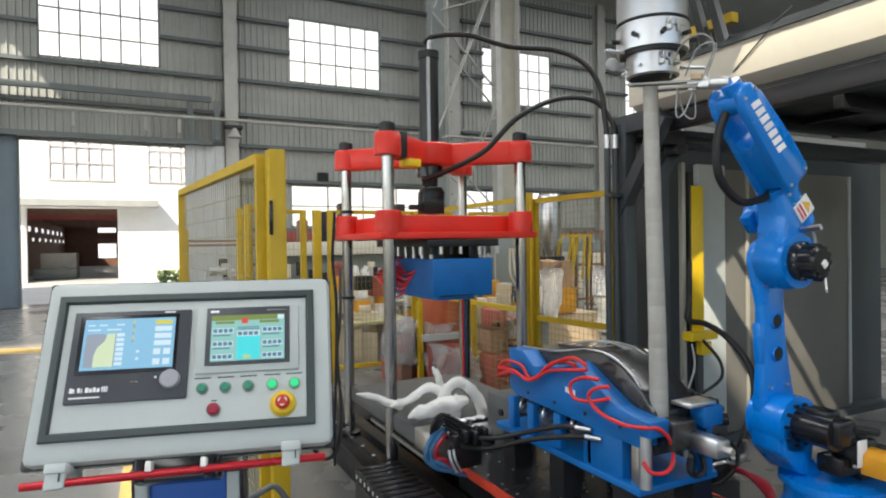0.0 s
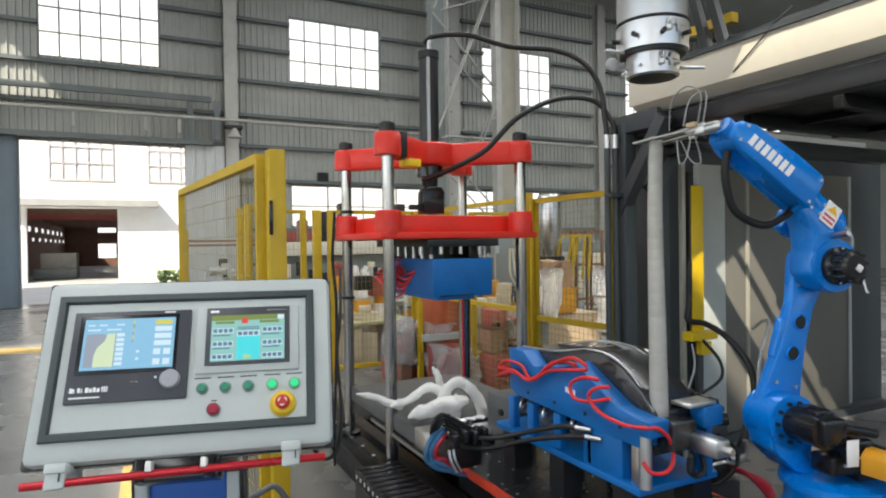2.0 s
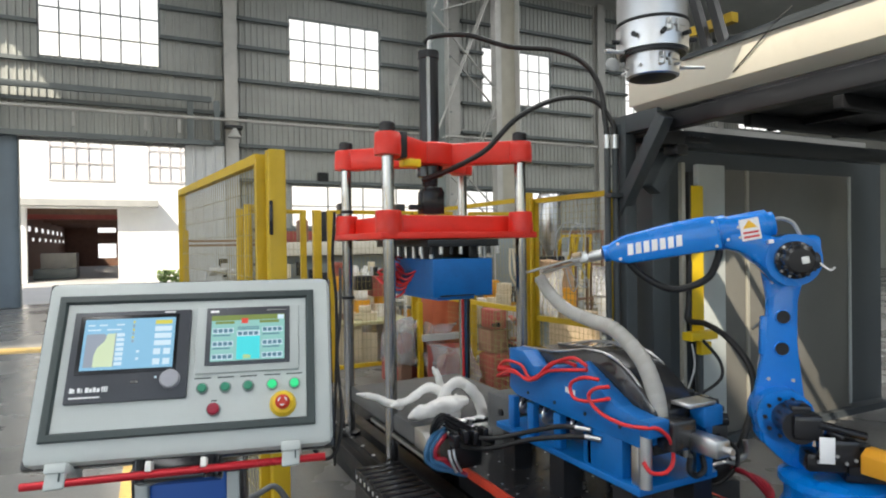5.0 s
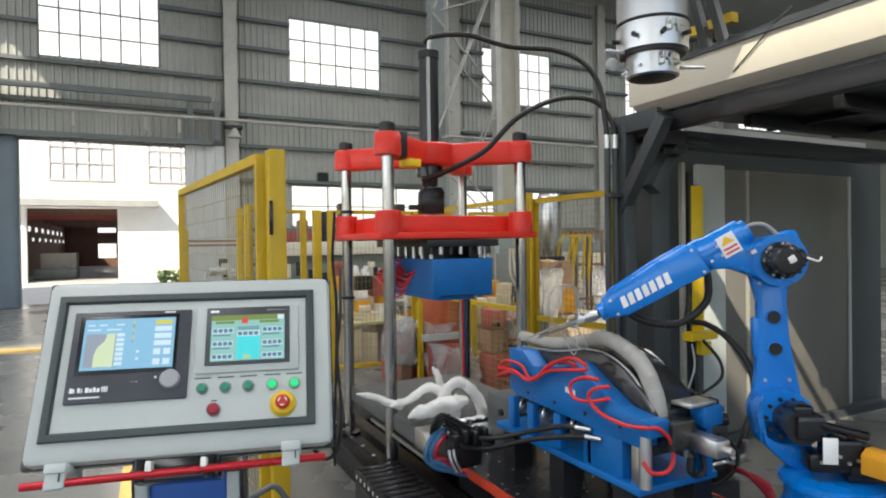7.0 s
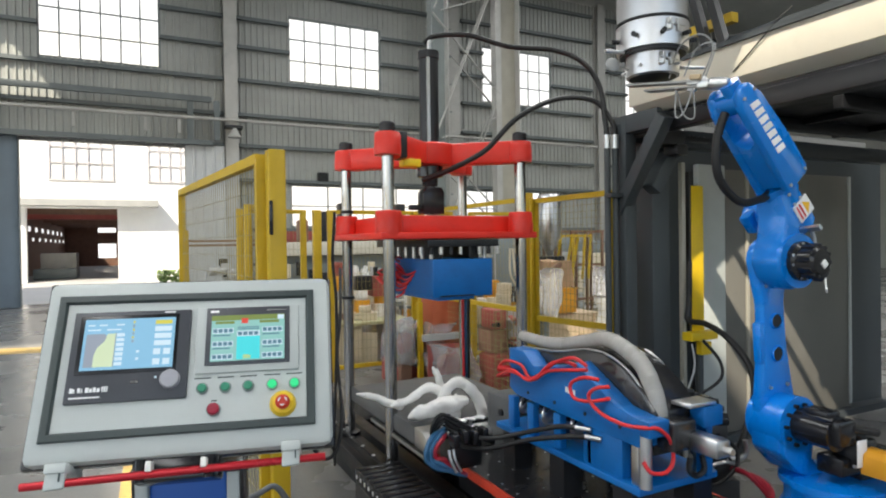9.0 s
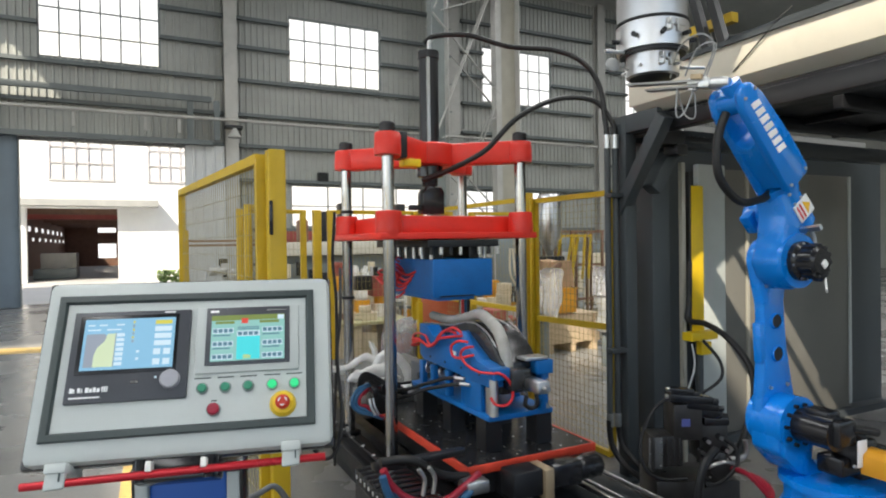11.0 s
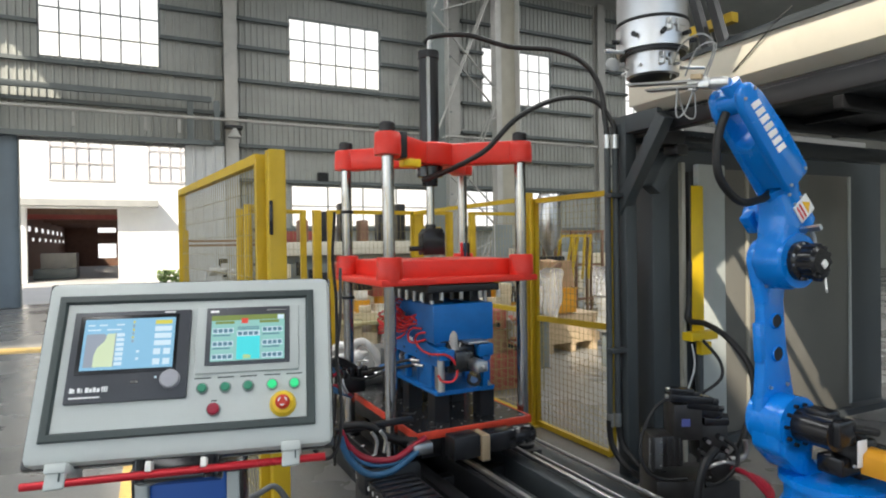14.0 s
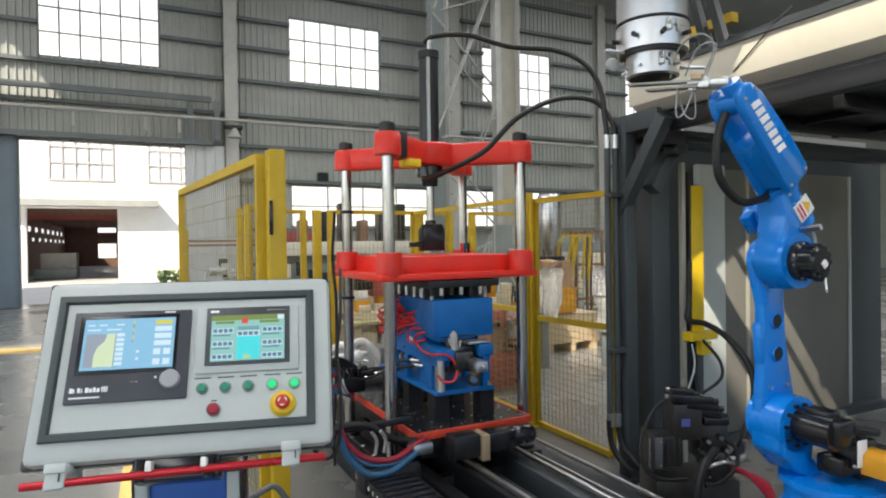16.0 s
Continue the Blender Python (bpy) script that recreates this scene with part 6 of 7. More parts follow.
# ---- lattice column and hall fittings ----
def lattice():
    ob = thing("lattice_column", "tall light-grey lattice roof column with bracing", "column", kind="structure", at=pose(9.9, 17.0, 0))
    H = ROOF_Z
    # Chord webs are given darker materials to stand in for their shade.
    for x0, x1, m in ((-1.80, -1.22, WALL_STEEL), (0.50, 1.38, OLIVE)):
        chord = part("chord", box(bm_new(), ((x0 + x1) / 2, 0.05, H / 2), (x1 - x0, 0.02, H)), m, ob, "steel column web in a darker tone for its shade")
        part("flange", box(bm_new(), (x1, -0.06, H / 2), (0.035, 0.30, H)), TRUSS, chord)
        part("flange", box(bm_new(), (x0 + (0.02 if x0 < 0 else 0.08), -0.06, H / 2), (0.03 if x0 < 0 else 0.20, 0.30, H)), TRUSS if x0 > 0 else WALL_STEEL, chord)
    for z in (-2.9, 0.98, 4.86, 8.74):
        for y, dz in ((-0.22, 0.0), (0.24, -0.25)):
            part("diagonal", bar(bm_new(), (-1.70, y, z + dz), (0.45, y, z + 5.0 + dz), 0.075, 0.03), TRUSS, ob)
            part("diagonal", bar(bm_new(), (0.62, y + 0.03, z + 1.5 + dz), (-1.75, y + 0.03, z + 3.75 + dz), 0.075, 0.03), TRUSS, ob)
        part("strut", bar(bm_new(), (-1.5, -0.26, z - 0.05), (0.62, -0.26, z + 0.8), 0.075, 0.03), TRUSS, ob)
    for i in range(12):
        part("rung", box(bm_new(), (-1.0, 0.9, 0.5 + 0.9 * i), (0.9, 0.03, 0.04)), WALL_STEEL, ob)
    lamp = thing("flood_light", "small round flood light on a wall bracket", "lamp", at=pose(2.72, WALL_Y - 0.75, 5.0))
    part("reflector", lathe(bm_new(), [(0.20, -0.12), (0.19, -0.08), (0.09, 0.06), (0.07, 0.16)], 20), TRUSS, lamp)
    part("bracket", box(bm_new(), (0, 0.2, 0.22), (0.5, 0.4, 0.08)), BLACK, lamp)
    for x, y, z in ((3.4 + 2.2, WALL_Y - 0.12, 3.85), (8.0, WALL_Y - 0.12, 5.4)):
        bx = thing("wall_box", "small dark junction box on the wall", "junction box", at=pose(x, y, z))
        part("body", box(bm_new(), (0, 0, 0), (0.35, 0.2, 0.3), bev=0.02), BLACK, bx)
        part("cover", box(bm_new(), (0, -0.11, 0), (0.28, 0.02, 0.24)), PLASTIC_BLACK, bx)


lattice()
hand_rail = thing("guard_rail", "brown steel guard rail near the gate", "railing", at=pose(0, 0, 0))
for z in (1.72, 1.62):
    part("rail", bar(bm_new(), (0.95, 15, z), (3.2, 15.0, z), 0.05, 0.05), RAIL_BROWN, hand_rail)
for x in (0.97, 3.2):
    part("post", box(bm_new(), (x, 15, 0.85), (0.09, 0.09, 1.7)), RAIL_BROWN, hand_rail)


# ---- goods and machines behind the press ----
def bundle_bm(c, s, seed, amount=0.06, cuts=7):
    bm = bm_new()
    box(bm, c, s)
    bmesh.ops.subdivide_edges(bm, edges=bm.edges[:], cuts=cuts, use_grid_fill=True)
    return crumple(bm, seed, amount)


def goods():
    rnd = random.Random(11)
    cab = thing("low_cabinet", "beige low cabinet with a pale green top", "cabinet", at=pose(2.75, 7.75, 0))
    part("body", box(bm_new(), (-0.42, 0.2, 0.27), (0.62, 0.5, 0.52), bev=0.01), BEIGE, cab)
    for x in (-0.57, -0.27):
        part("door", box(bm_new(), (x, -0.056, 0.28), (0.285, 0.012, 0.44), bev=0.003), BEIGE, cab)
    part("top", box(bm_new(), (-0.08, 0.2, 0.555), (1.40, 0.6, 0.045), bev=0.006), TABLE_GREEN, cab)
    part("leg", box(bm_new(), (0.6, 0.2, 0.265), (0.06, 0.5, 0.53)), BEIGE, cab)
    wrapped = thing("wrapped_bundle", "machine parts wrapped in clear film", "wrapped goods", "wrapped goods")
    part("film", bundle_bm((2.84, 6.6, 0.42), (0.50, 0.5, 0.40), 2.0, 0.11, 10), FILM, wrapped)
    part("content", bundle_bm((2.84, 6.62, 0.38), (0.34, 0.34, 0.26), 4.0, 0.08), WHITE_PLASTIC, wrapped)
    part("pallet", box(bm_new(), (2.84, 6.6, 0.11), (0.5, 0.5, 0.22)), RED_DULL, wrapped)
    rm = thing("machine", "dusty red machine base", "machine", "machines behind the fence")
    part("body", box(bm_new(), (2.86, 6.78, 0.28), (0.30, 0.5, 0.56), bev=0.02), RED_DULL, rm)
    part("cover", box(bm_new(), (2.86, 6.52, 0.36), (0.22, 0.03, 0.26), bev=0.005), RED_DULL, rm)
    for x, y, z, w, h, sd in ((2.98, 6.2, 0.46, 0.30, 0.46, 12.0), (2.66, 6.3, 0.52, 0.22, 0.42, 17.0), (3.05, 5.85, 0.30, 0.40, 0.40, 23.0)):
        wf = thing("wrapped_bundle", "crumpled clear film over red machine parts", "wrapped goods", "wrapped goods", at=pose(x, y, 0))
        part("film", bundle_bm((0, 0, z), (w, 0.22, h), sd, 0.10, 9), FILM, wf)
        part("content", bundle_bm((0, 0.03, z * 0.9), (w * 0.6, 0.12, h * 0.6), sd + 3, 0.05), RED_DULL, wf)
        part("stand", box(bm_new(), (0, 0.03, (z - h * 0.3) / 2), (w * 0.6, 0.14, z - h * 0.3), bev=0.01), RAIL_BROWN, wf)
    oc = thing("machine", "orange-red machine cabinet behind mesh", "machine", "machines behind the fence")
    part("body", box(bm_new(), (3.10, 6.3, 0.62), (0.34, 0.3, 0.80), bev=0.015), ORANGE_RED, oc)
    part("side_frame", box(bm_new(), (2.80, 6.2, 0.5), (0.05, 0.06, 0.9)), YELLOW, oc)
    part("side_frame", box(bm_new(), (3.28, 6.1, 0.5), (0.05, 0.06, 0.9)), ORANGE_RED, oc)
    part("drum", cyl(bm_new(), (3.0, 6.05, 0.2), (3.0, 6.35, 0.2), 0.14, n=20), RAIL_BROWN, oc)
    part("shelf", box(bm_new(), (3.02, 5.98, 0.58), (0.58, 0.03, 0.07)), TRUSS, oc)
    part("panel", box(bm_new(), (3.0, 5.985, 0.32), (0.42, 0.02, 0.36), bev=0.004), RED_DULL, oc)
    part("foot", box(bm_new(), (3.02, 6.2, 0.04), (0.5, 0.36, 0.08)), BLACK, oc)
    cg = thing("wire_cage", "wire cage with bricks and red machine parts", "cage", at=pose(3.62, 5.7, 0))
    for i in range(9):
        part("wire", box(bm_new(), (-0.30 + 0.075 * i, -0.25, 0.45), (0.006, 0.006, 0.9)), MESH_Y, cg)
    for i in range(9):
        part("wire", box(bm_new(), (0, -0.256, 0.08 + 0.1 * i), (0.62, 0.006, 0.006)), MESH_Y, cg)
    for x0, x1, z0, z1, m in ((-0.28, 0.05, 0.02, 0.40, RED_DULL), (0.07, 0.28, 0.02, 0.30, BLACK), (-0.26, -0.05, 0.41, 0.66, BRICK_BROWN), (-0.03, 0.26, 0.32, 0.52, RED_DULL), (0.0, 0.14, 0.53, 0.86, TRUSS), (-0.24, -0.08, 0.67, 0.88, RED_DULL), (0.16, 0.28, 0.53, 0.72, BLACK)):
        part("machine_part", box(bm_new(), ((x0 + x1) / 2, rnd.uniform(-0.05, 0.06), (z0 + z1) / 2), (x1 - x0, 0.28, z1 - z0), bev=0.02), m, cg)
    for i in range(9):
        x, z = rnd.uniform(-0.25, 0.25), rnd.uniform(0.1, 0.8)
        part("pipe_stub", cyl(bm_new(), (x, -0.10, z), (x + rnd.uniform(-0.04, 0.04), -0.20, z + rnd.uniform(-0.03, 0.03)), rnd.uniform(0.015, 0.04), n=12), rnd.choice((TRUSS, BLACK, RED_DULL, BRICK_BROWN)), cg)
    rack = thing("parts_rack", "white metal rack stacked with white plastic parts", "rack", at=pose(3.28, 9.0, 0))
    for z in (0.40, 0.72, 1.02):
        part("shelf", box(bm_new(), (0, 0, z), (0.92, 0.5, 0.03)), WHITE_PLASTIC, rack)
    for x in (-0.44, 0.44):
        part("upright", box(bm_new(), (x, -0.22, 0.65), (0.04, 0.04, 1.3)), WHITE_PLASTIC, rack)
    for i in range(90):
        x, z = rnd.uniform(-0.42, 0.42), rnd.choice((0.415, 0.735, 1.035))
        h = rnd.uniform(0.05, 0.24)
        y = rnd.uniform(-0.2, 0.15)
        m = rnd.choice((WHITE_PLASTIC, WHITE_PLASTIC, WHITE_PLASTIC, TRUSS, BLACK))
        if i % 3:
            part("part", box(bm_new(), (x, y, z + h / 2), (rnd.uniform(0.03, 0.09), 0.08, h), bev=0.01), m, rack)
        else:
            part("part", lathe(bm_new(), [(0.03, z), (0.036, z + h * 0.3), (0.022, z + h * 0.5), (0.034, z + h)], 12, Matrix.Translation((x, y, 0))), m, rack)
    bed2 = thing("machine", "long cream machine bed with dark motors on top", "machine", "machines behind the fence", at=pose(3.6, 11.0, 0))
    part("bed", box(bm_new(), (0, 0, 1.53), (3.0, 0.6, 0.24), bev=0.02), CREAM, bed2)
    part("base", box(bm_new(), (0, 0.1, 0.7), (2.8, 0.4, 1.4), bev=0.02), WALL_STEEL, bed2)
    for i in range(7):
        part("motor", box(bm_new(), (-0.9 + 0.38 * i, 0.1, 1.65 + 0.2 + 0.08 * (i % 3)), (0.16, 0.3, 0.4 + 0.16 * (i % 3)), bev=0.03), BLACK if i % 3 else RAIL_BROWN, bed2)
    part("red_beam", box(bm_new(), (-0.9, 1.0, 1.78), (0.9, 0.1, 0.18)), RED_DULL, bed2)
    part("red_leg", box(bm_new(), (-0.9, 1.0, 0.85), (0.2, 0.1, 1.7)), RED_DULL, bed2)
    for i in range(14):
        part("fitting", box(bm_new(), (-1.5 + 0.22 * i, -0.32, 0.7 + 0.5 * rnd.random()), (0.12, 0.08, 0.1 + 0.25 * rnd.random()), bev=0.01), rnd.choice((BLACK, TRUSS, WALL_STEEL, BEIGE)), bed2)
    for i, (x, y, w, h, m) in enumerate(((5.6, 9.4, 0.9, 1.35, WALL_STEEL), (6.9, 10.5, 1.4, 1.5, BEIGE), (8.4, 11.5, 1.6, 1.7, TRUSS), (5.0, 12.5, 1.2, 1.5, OLIVE), (10.5, 13.0, 2.0, 1.6, BEIGE), (1.9, 12.5, 0.9, 1.1, RAIL_BROWN))):
        mc = thing("machine", "grey enclosed workshop machine on the hall floor", "machine", "machines behind the fence", at=pose(x, y, 0))
        part("body", box(bm_new(), (0, 0, h * 0.4), (w, 0.7, h * 0.8), bev=0.03), m, mc)
        part("head", box(bm_new(), (w * 0.15, 0, h * 0.9), (w * 0.5, 0.5, h * 0.2), bev=0.03), WALL_STEEL, mc)
        for k in range(4):
            part("panel", box(bm_new(), (-w * 0.36 + w * 0.24 * k, -0.36, h * (0.3 + 0.1 * (k % 2))), (w * 0.2, 0.03, h * 0.3), bev=0.005), rnd.choice((TRUSS, BLACK, BEIGE)), mc)
    # carton with an orange box, wrapped goods and rack
    ct = thing("wooden_crate", "pale plywood crate on a pallet", "crate", at=pose(5.64, 7.2, 0))
    part("crate", box(bm_new(), (0, 0.2, 0.34), (1.0, 0.6, 0.42), bev=0.008), WOOD, ct)
    for x in (-0.4, 0, 0.4):
        part("runner", box(bm_new(), (x, 0.2, 0.065), (0.1, 0.6, 0.13)), WOOD, ct)
    for x in (-0.42, 0.42):
        part("batten", box(bm_new(), (x, -0.112, 0.34), (0.08, 0.02, 0.40)), WOOD, ct)
    ob = thing("orange_bin", "orange-yellow metal bin on the crate", "bin", at=pose(5.42, 7.05, 0.555))
    part("body", box(bm_new(), (0, 0.15, 0.19), (0.50, 0.3, 0.34), bev=0.012), ORANGE_BOX, ob)
    part("rim", box(bm_new(), (0, 0.15, 0.365), (0.53, 0.33, 0.02), bev=0.005), ORANGE_BOX, ob)
    sk = thing("brown_sack", "brown sack standing on the bin", "sack", at=pose(5.42, 7.2, 0.93))
    part("body", bundle_bm((0, 0, 0.20), (0.40, 0.24, 0.38), 7.0, 0.05, 5), SACK, sk)
    part("tie", box(bm_new(), (-0.05, -0.16, 0.33), (0.34, 0.05, 0.06), pose(0, 0, 0, 0, -25, 0)), RAIL_BROWN, sk)
    fl = thing("wrapped_bundle", "tall bundle wrapped in clear film", "wrapped goods", "wrapped goods", at=pose(4.62, 6.4, 0))
    part("film", bundle_bm((0, 0, 0.92), (0.32, 0.26, 0.66), 3.0, 0.10), FILM, fl)
    part("content", bundle_bm((0, 0.05, 0.86), (0.14, 0.12, 0.5), 8.0, 0.06), TRUSS, fl)
    part("stand", box(bm_new(), (0, 0, 0.30), (0.10, 0.1, 0.60), bev=0.01), WALL_STEEL, fl)
    bg = thing("wrapped_bundle", "white film-wrapped bundle on a steel stand", "wrapped goods", "wrapped goods", at=pose(5.33, 6.0, 0))
    part("film", bundle_bm((0, 0, 1.10), (0.24, 0.24, 0.36), 5.0, 0.09), FILM, bg)
    part("content", bundle_bm((0, 0.02, 0.68), (0.20, 0.2, 0.46), 6.0, 0.05), TRUSS, bg)
    part("stand", box(bm_new(), (0, 0, 0.24), (0.12, 0.12, 0.46), bev=0.01), WALL_STEEL, bg)
    tk = thing("silver_tank", "slim silver hopper tank on a black stand", "tank", at=pose(6.64, 9.0, 0))
    part("shell", lathe(bm_new(), [(0.05, 1.35), (0.14, 1.55), (0.205, 1.66), (0.205, 2.40), (0.18, 2.44)], 24), DIE_STEEL, tk)
    part("stand", box(bm_new(), (0, 0, 0.6), (0.4, 0.3, 1.2), bev=0.02), BLACK, tk)
    part("clamp", box(bm_new(), (0, -0.05, 1.28), (0.42, 0.25, 0.12), bev=0.02), BLACK, tk)
    rk = thing("storage_rack", "brown steel storage rack with yellow frames leaning in it", "rack", at=pose(7.3, 9.2, 0))
    for i in range(9):
        part("upright", box(bm_new(), (-0.75 + 0.185 * i, 0.1 * (i % 2), 0.9), (0.04, 0.05, 1.8)), RAIL_BROWN, rk)
    for z in (1.78, 1.15, 0.5):
        part("beam", box(bm_new(), (0, 0.05, z), (1.6, 0.05, 0.05)), RAIL_BROWN, rk)
    for x0, x1 in ((-0.55, -0.28), (-0.32, -0.02), (-0.18, 0.12)):
        part("yellow_frame", bar(bm_new(), (x0, -0.2, 0.9), (x1, -0.05, 1.72), 0.04, 0.04), YELLOW, rk)
        part("yellow_frame", bar(bm_new(), (x0 + 0.4, -0.2, 0.9), (x1 + 0.3, -0.05, 1.72), 0.04, 0.04), YELLOW, rk)
    part("yellow_frame", bar(bm_new(), (-0.28, -0.05, 1.70), (0.42, -0.05, 1.70), 0.04, 0.04), YELLOW, rk)
    gp = thing("steel_sheet", "grey steel sheet leaning on a machine", "sheet", at=pose(5.6, 9.0, 0))
    part("sheet", bar(bm_new(), (0, -0.1, 0.0), (0.05, 0.0, 1.9), 0.34, 0.03), WALL_STEEL, gp)
    part("edge", bar(bm_new(), (-0.17, -0.12, 0.0), (-0.12, -0.02, 1.9), 0.02, 0.04), TRUSS, gp)
    hz = thing("cable_coils", "pale hoses hanging in loops", "hoses", at=pose(4.55, 6.6, 0))
    for k in range(5):
        part("hose", tube(bm_new(), [(-0.3 + 0.04 * k, 0, 1.52), (-0.28 + 0.07 * k, -0.03 * k, 1.15 - 0.05 * k), (-0.05 + 0.02 * k, 0, 0.95 + 0.02 * k), (0.10 - 0.03 * k, 0.02 * k, 1.2), (0.08, 0, 1.55)], 0.014, n=6), HOSE_CREAM, hz)
    part("hook", box(bm_new(), (-0.1, 0.02, 0.78), (0.05, 0.05, 1.56)), WALL_STEEL, hz)
    bk = thing("parked_trolley", "grey trolley loaded with metal scraps", "trolley", at=pose(1.25, 10.4, 0))
    part("deck", box(bm_new(), (0, 0, 0.95), (0.5, 0.4, 0.05)), WALL_STEEL, bk)
    for i in range(9):
        part("scrap", box(bm_new(), (rnd.uniform(-0.2, 0.2), rnd.uniform(-0.15, 0.15), 1.05 + rnd.uniform(0, 0.3)), (0.14, 0.1, 0.12), pose(0, 0, 0, 0, 0, 0), bev=0.02), rnd.choice((TRUSS, STEEL, BLACK)), bk)
    for x in (-0.2, 0.2):
        part("leg", box(bm_new(), (x, 0, 0.46), (0.05, 0.35, 0.92)), WALL_STEEL, bk)


goods()

# dowel holes on the sled plate, clamps on a press column, hoses beside the press
for i in range(6):
    for j in range(11):
        x, y = 1.47 + 0.14 * i, 1.62 + 0.125 * j
        part("dowel", cyl(bm_new(), (x, y, SZ - 0.002), (x, y, SZ + 0.002), 0.006, n=8), STEEL, sled)
for z in (1.83, 1.22):
    part("pipe_clamp", lathe(bm_new(), [(0.04, z - 0.012), (0.047, z - 0.01), (0.047, z + 0.01), (0.04, z + 0.012)], 20, Matrix.Translation((-0.47, 0.405, 0))), BLACK, press_ob, "black pipe clamp")
hose("cable", [(-0.56, 0.40, 1.83), (-0.575, 0.42, 1.5), (-0.56, 0.40, 1.22), (-0.57, 0.38, 0.8), (-0.60, 0.36, 0.3), (-0.6, 0.36, 0.05)], 0.011, RUBBER, press_ob, "black cable beside the column")
for k, m in enumerate((HOSE_RED, HOSE_BLUE, RUBBER)):
    hose("hose", [(0.40 + 0.03 * k, 0.30, 1.60), (0.41 + 0.03 * k, 0.31, 1.35), (0.42 + 0.025 * k, 0.33, 1.0), (0.44 + 0.02 * k, 0.36, 0.5), (0.45, 0.38, 0.05)], 0.010, m, press_ob, "hanging hose")
part("tag_plate", box(bm_new(), (-0.27, -0.28, 2.105), (0.12, 0.08, 0.05), bev=0.006), YELLOW_LIT, press_ob, "yellow plate under the crosshead")
part("strap", box(bm_new(), (-0.36, -0.33, 2.20), (0.05, 0.14, 0.16), pose(0, 0, 0, 0, 0, 0), bev=0.01), BLACK, press_ob, "black strap on the crosshead")


def clutter():
    """Small white and grey castings, tubs and rolls on the floor and tables behind the fence."""
    rnd = random.Random(21)
    for i in range(46):
        x, y = rnd.uniform(2.2, 5.8), rnd.uniform(7.6, 10.5)
        z = 0.0
        base_h = rnd.choice((0.45, 0.7, 0.8, 0.95, 1.1))
        st = thing("goods_stack", "stack of pale parts and boxes on a low stand", "stack", "stacks behind the fence", at=pose(x, y, 0, 0, 0, rnd.uniform(-20, 20)))
        w = rnd.uniform(0.18, 0.4)
        part("stand", box(bm_new(), (0, 0, base_h * 0.3), (w, w, base_h * 0.6), bev=0.01), rnd.choice((WALL_STEEL, BEIGE, TRUSS, RAIL_BROWN)), st)
        top = base_h * 0.6
        for k in range(rnd.randint(2, 4)):
            h = rnd.uniform(0.06, 0.2)
            m = rnd.choice((WHITE_PLASTIC, WHITE_PLASTIC, WHITE_PLASTIC, BEIGE, TRUSS, BLACK, ORANGE_BOX, RED_DULL))
            dx = rnd.uniform(-0.04, 0.04)
            if rnd.random() < 0.35:
                part("roll", cyl(bm_new(), (dx, 0, top), (dx, 0, top + h), w * 0.35, n=16), m, st)
            else:
                part("box", box(bm_new(), (dx, 0, top + h / 2), (w * rnd.uniform(0.5, 0.95), w * 0.8, h), bev=0.008), m, st)
            top += h


clutter()


# ---- floor lines ----
def stripe(pts, name="floor_line"):
    solid(name, prism(bm_new(), pts, 0.0, 0.004, "z"), LINE_YELLOW, "worn yellow line painted on the floor", kind="structure")


stripe([(-6.0, 13.0), (-6.0, 12.4), (-1.0, 11.1), (-1.0, 11.7)])
stripe([(-0.16, 3.0), (0.06, 3.0), (0.06, 5.6), (-0.10, 5.6)])


# ---- soft plastic parison, laid over the mould by the robot ----
parison = thing("parison", "soft milky plastic tube drawn from the die", "plastic tube", at=pose(0, 0, 0))
SEG_N = 24
SEGS = []
for i in range(SEG_N):
    w = 0.0345 - 0.0075 * i / SEG_N
    sg = lathe(bm_new(), [(w * 0.93, -0.046), (w * 0.99, -0.040), (w, 0.0), (w * 0.985, 0.040), (w * 0.92, 0.046)], 20)
    SEGS.append(part("tube_section", sg, PARISON, parison))


# ---- what moves ----
JOINTS = [  # seconds; turn, lower arm, forearm, roll, gripper heading and pitch, degrees
    (0.0, 176.9, 3.1, 49.8, 0, 110, 8), (0.5, 177.0, -2.9, 49.3, 0, 109, 6), (1.0, 171.3, -9.7, 48.8, 0, 106, 5),
    (1.5, 166.9, -13.9, 45.1, 0, 101, 7), (2.0, 166.5, -15.9, 35.0, 0, 98, -3), (2.5, 162.2, -12.4, 28.3, 0, 100, -6),
    (3.0, 153.9, -17.0, 19.3, 0, 105, -4), (3.5, 145.0, -15.7, 13.4, 0, 106, -8), (4.0, 137.7, -11.1, 7.0, 0, 110, -9),
    (6.3, 144.0, 4.5, -27.2, 0, 114, -19), (7.0, 143.6, 2.5, -29.5, 0, 117, -21), (7.5, 143.6, 2.5, -29.5, 0, 117, -21), (8.0, 134.1, 2.6, -22.9, -78, 114, -11)]
JOINTS += [(8.2, 139.0, 3.2, -11.7, -75, 114, 0), (8.5, 156.3, 4.5, 15.0, -25, 116, 17), (8.8, 176.0, 3.1, 49.0, 0, 110, 8), (9.2, 176.9, 3.1, 49.8, 0, 110, 8), (16.0, 176.9, 3.1, 49.8, 0, 110, 8)]


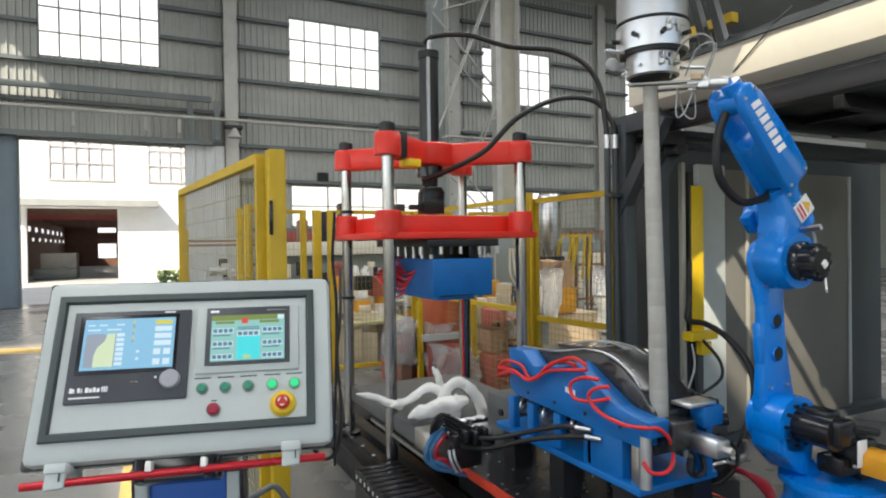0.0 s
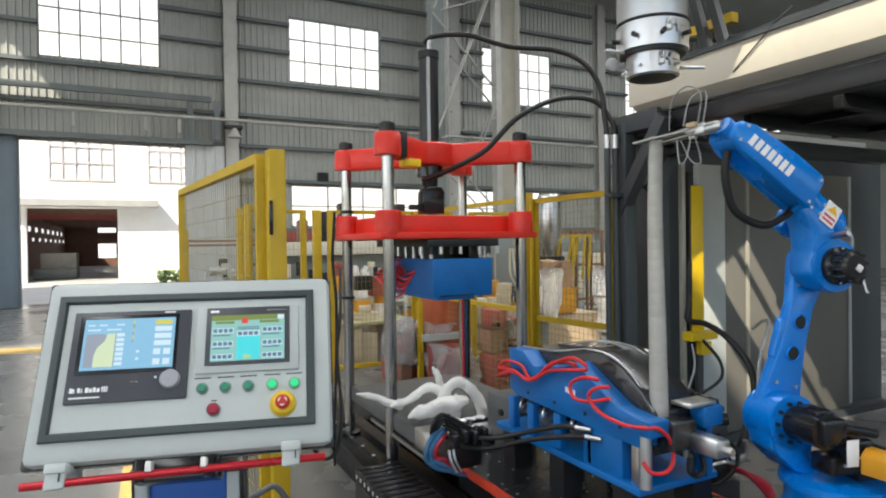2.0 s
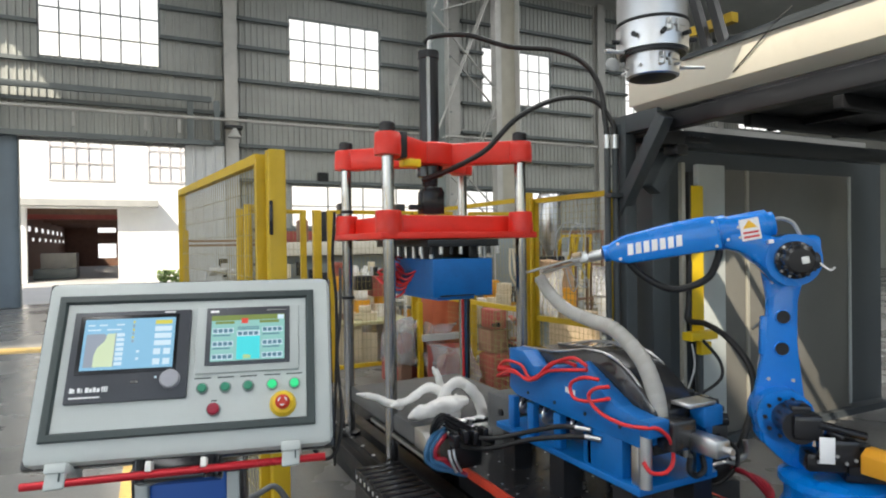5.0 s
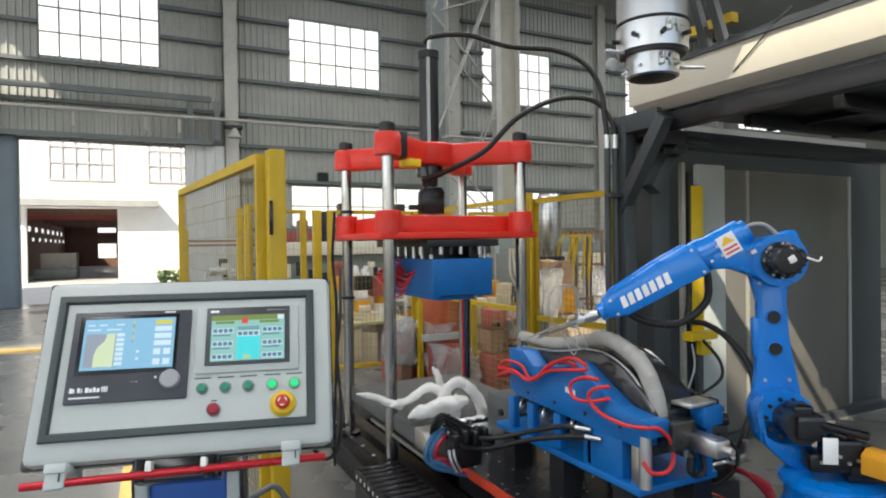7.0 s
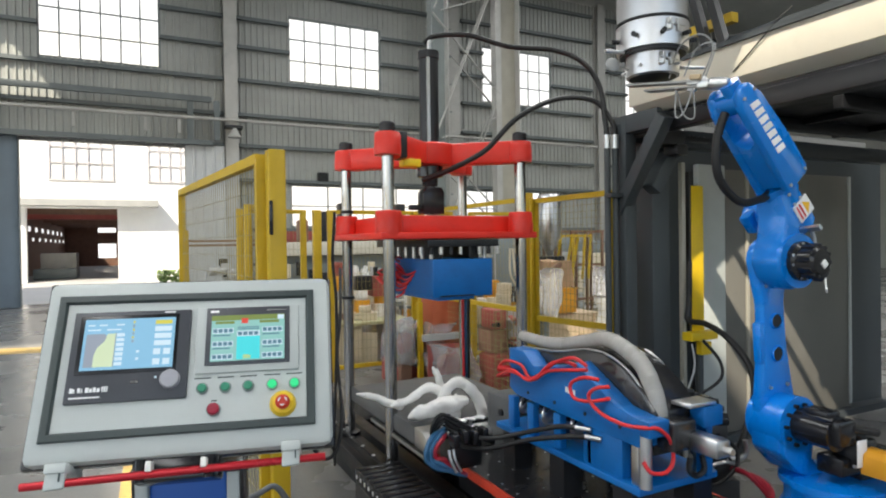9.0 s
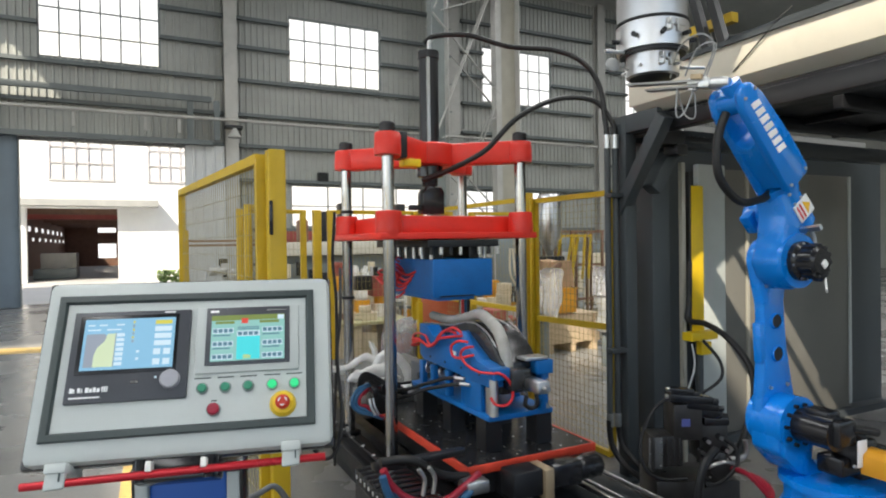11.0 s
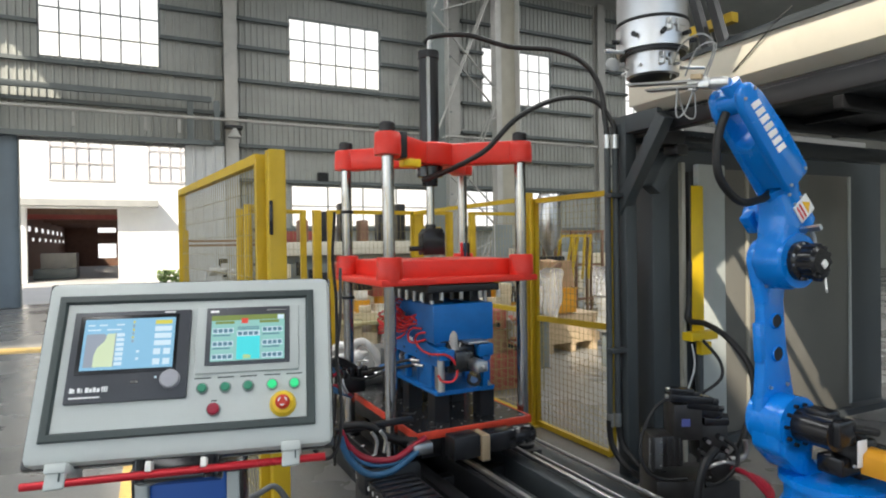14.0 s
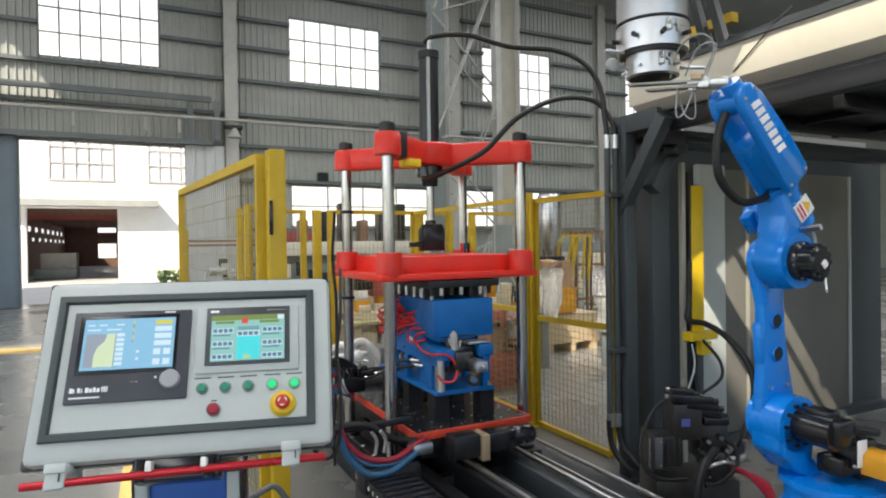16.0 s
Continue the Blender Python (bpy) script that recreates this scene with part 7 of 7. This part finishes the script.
def joints(t):
    """The joint angles at t, gliding from row to row without overshoot."""
    i = max(k for k in range(len(JOINTS) - 1) if JOINTS[k][0] <= t + 1e-9)
    a, b = JOINTS[i], JOINTS[i + 1]
    h, s, out = b[0] - a[0], (t - a[0]) / (b[0] - a[0]), []
    for c in range(1, 7):
        d = (b[c] - a[c]) / h

        def tangent(k):
            if k <= 0 or k >= len(JOINTS) - 1:
                return 0.0
            p, q, r = JOINTS[k - 1], JOINTS[k], JOINTS[k + 1]
            d0, d1 = (q[c] - p[c]) / (q[0] - p[0]), (r[c] - q[c]) / (r[0] - q[0])
            return 0.0 if d0 * d1 <= 0 else 2 * d0 * d1 / (d0 + d1)
        m0, m1 = tangent(i), tangent(i + 1)
        out.append((2 * s ** 3 - 3 * s * s + 1) * a[c] + (s ** 3 - 2 * s * s + s) * h * m0 + (3 * s * s - 2 * s ** 3) * b[c] + (s ** 3 - s * s) * h * m1)
    return out


def robot_poses(t):
    """The poses of the robot's links in the robot's own space."""
    turn, low, fore, roll, head, pitch = joints(t)
    T = pose(0, 0, 0, 0, 0, turn)
    A = T @ pose(A1, 0, J2Z) @ pose(0, 0, 0, 0, low, 0)
    e = A @ Vector((0, 0, L1))
    R = T.to_3x3().to_4x4() @ pose(0, 0, 0, 0, -fore, 0)
    Eb = Matrix.Translation(e) @ R
    F = Eb @ pose(0, 0, E1) @ pose(0, 0, 0, roll, 0, 0)
    w = Eb @ Vector((FL, 0, E1))
    G = Matrix.Translation(w) @ pose(0, 0, 0, 0, -pitch, head)
    W = Matrix.Translation(w) @ R @ pose(0, 0, 0, roll, 0, 0)
    return {"turret": T, "lower_arm": A, "elbow": Eb, "forearm": F, "gripper": G, "wrist": W}


TIMES = [round(0.1 * i, 1) for i in range(0, 93)] + [16.0]
SLED = [(0.0, 0.0), (9.25, 0.0), (9.6, 0.11), (10.2, 0.50), (10.75, 0.875), (11.3, 1.25), (11.5, 1.38), (11.7, 1.50), (11.9, 1.64), (12.0, 1.66), (16.0, 1.66)]
PLATEN = [(0.0, 0.0), (12.5, -0.004), (12.7, -0.03), (13.0, -0.105), (13.5, -0.22), (13.8, -0.274), (14.0, -0.281), (14.5, -0.284), (15.5, -0.284), (15.8, -0.27), (16.0, -0.253)]


FOOT = Vector((1.74, 1.69, 0.93))
LAID = smooth_path([FOOT, (1.74, 1.715, 1.03), (1.74, 1.79, 1.13), (1.74, 1.95, 1.19), (1.74, 2.10, 1.165), (1.74, 2.27, 1.13), (1.74, 2.42, 1.12), (1.74, 2.57, 1.125)], 8)


def along(line, s):
    """The point at the share s of a line's length."""
    d = [0.0]
    for a, b in zip(line, line[1:]):
        d.append(d[-1] + (b - a).length)
    w = s * d[-1]
    for i in range(len(line) - 1):
        if w <= d[i + 1] or i == len(line) - 2:
            f = (w - d[i]) / max(d[i + 1] - d[i], 1e-9)
            return line[i].lerp(line[i + 1], f)


def ease(t, a, b):
    u = min(1.0, max(0.0, (t - a) / (b - a)))
    return u * u * (3 - 2 * u)


def parison_line(t):
    """The tube's middle line: it hangs from the gripper, then lies over the mould."""
    g = Matrix.Translation((RB[0], RB[1], 0)) @ robot_poses(min(t, 6.3))["gripper"] @ Vector((0.285, 0, -0.01))
    top = g.lerp(LAID[-1], ease(t, 4.6, 6.2))
    w = ease(t, 2.4, 6.3)
    bow = 0.28 + 0.10 * ease(t, 1.0, 3.0)
    p1, p2 = FOOT + Vector((0.0, 0.0, bow + 0.05)), top - Vector((0.0, -0.04 * ease(t, 1, 3), bow * (1 - w)))
    out = []
    for k in range(33):
        s = k / 32
        hang = FOOT * (1 - s) ** 3 + p1 * 3 * s * (1 - s) ** 2 + p2 * 3 * s * s * (1 - s) + top * s ** 3
        out.append(hang.lerp(along(LAID, s) + (top - LAID[-1]) * s * s, w))
    return out


def parison_poses(t):
    line = parison_line(t)
    res = []
    for i in range(SEG_N):
        s = (i + 0.5) / SEG_N
        a, b = along(line, max(0, s - 0.02)), along(line, min(1, s + 0.02))
        res.append(Matrix.Translation(along(line, s)) @ (b - a).to_track_quat("Z", "Y").to_matrix().to_4x4())
    return res


RIDERS = [(tray, 0, 0), (support, 0, 0), (drive, 0, 0), (bundle, 0, 0), (coil, 0, 0), (parison, 0, 0)] + [(d, 0, 0) for d in ducts]


def motions():
    for key in ("turret", "lower_arm", "elbow", "forearm", "gripper", "wrist"):
        walk(RP[key], [(t, robot_poses(t)[key]) for t in TIMES])
    for ob, x, y in [(sled, 0, 0), (mould, 1.82, 1.65)] + RIDERS:
        walk(ob, [(t, pose(x, y + d, 0)) for t, d in SLED])
    walk(slide, [(t, pose(PX, PY, d)) for t, d in PLATEN])
    times = [0.25 * i for i in range(0, 27)] + [16.0]
    lines = [parison_poses(min(t, 6.5)) for t in times]
    for i, ob in enumerate(SEGS):
        walk(ob, [(t, ln[i]) for t, ln in zip(times, lines)])


motions()
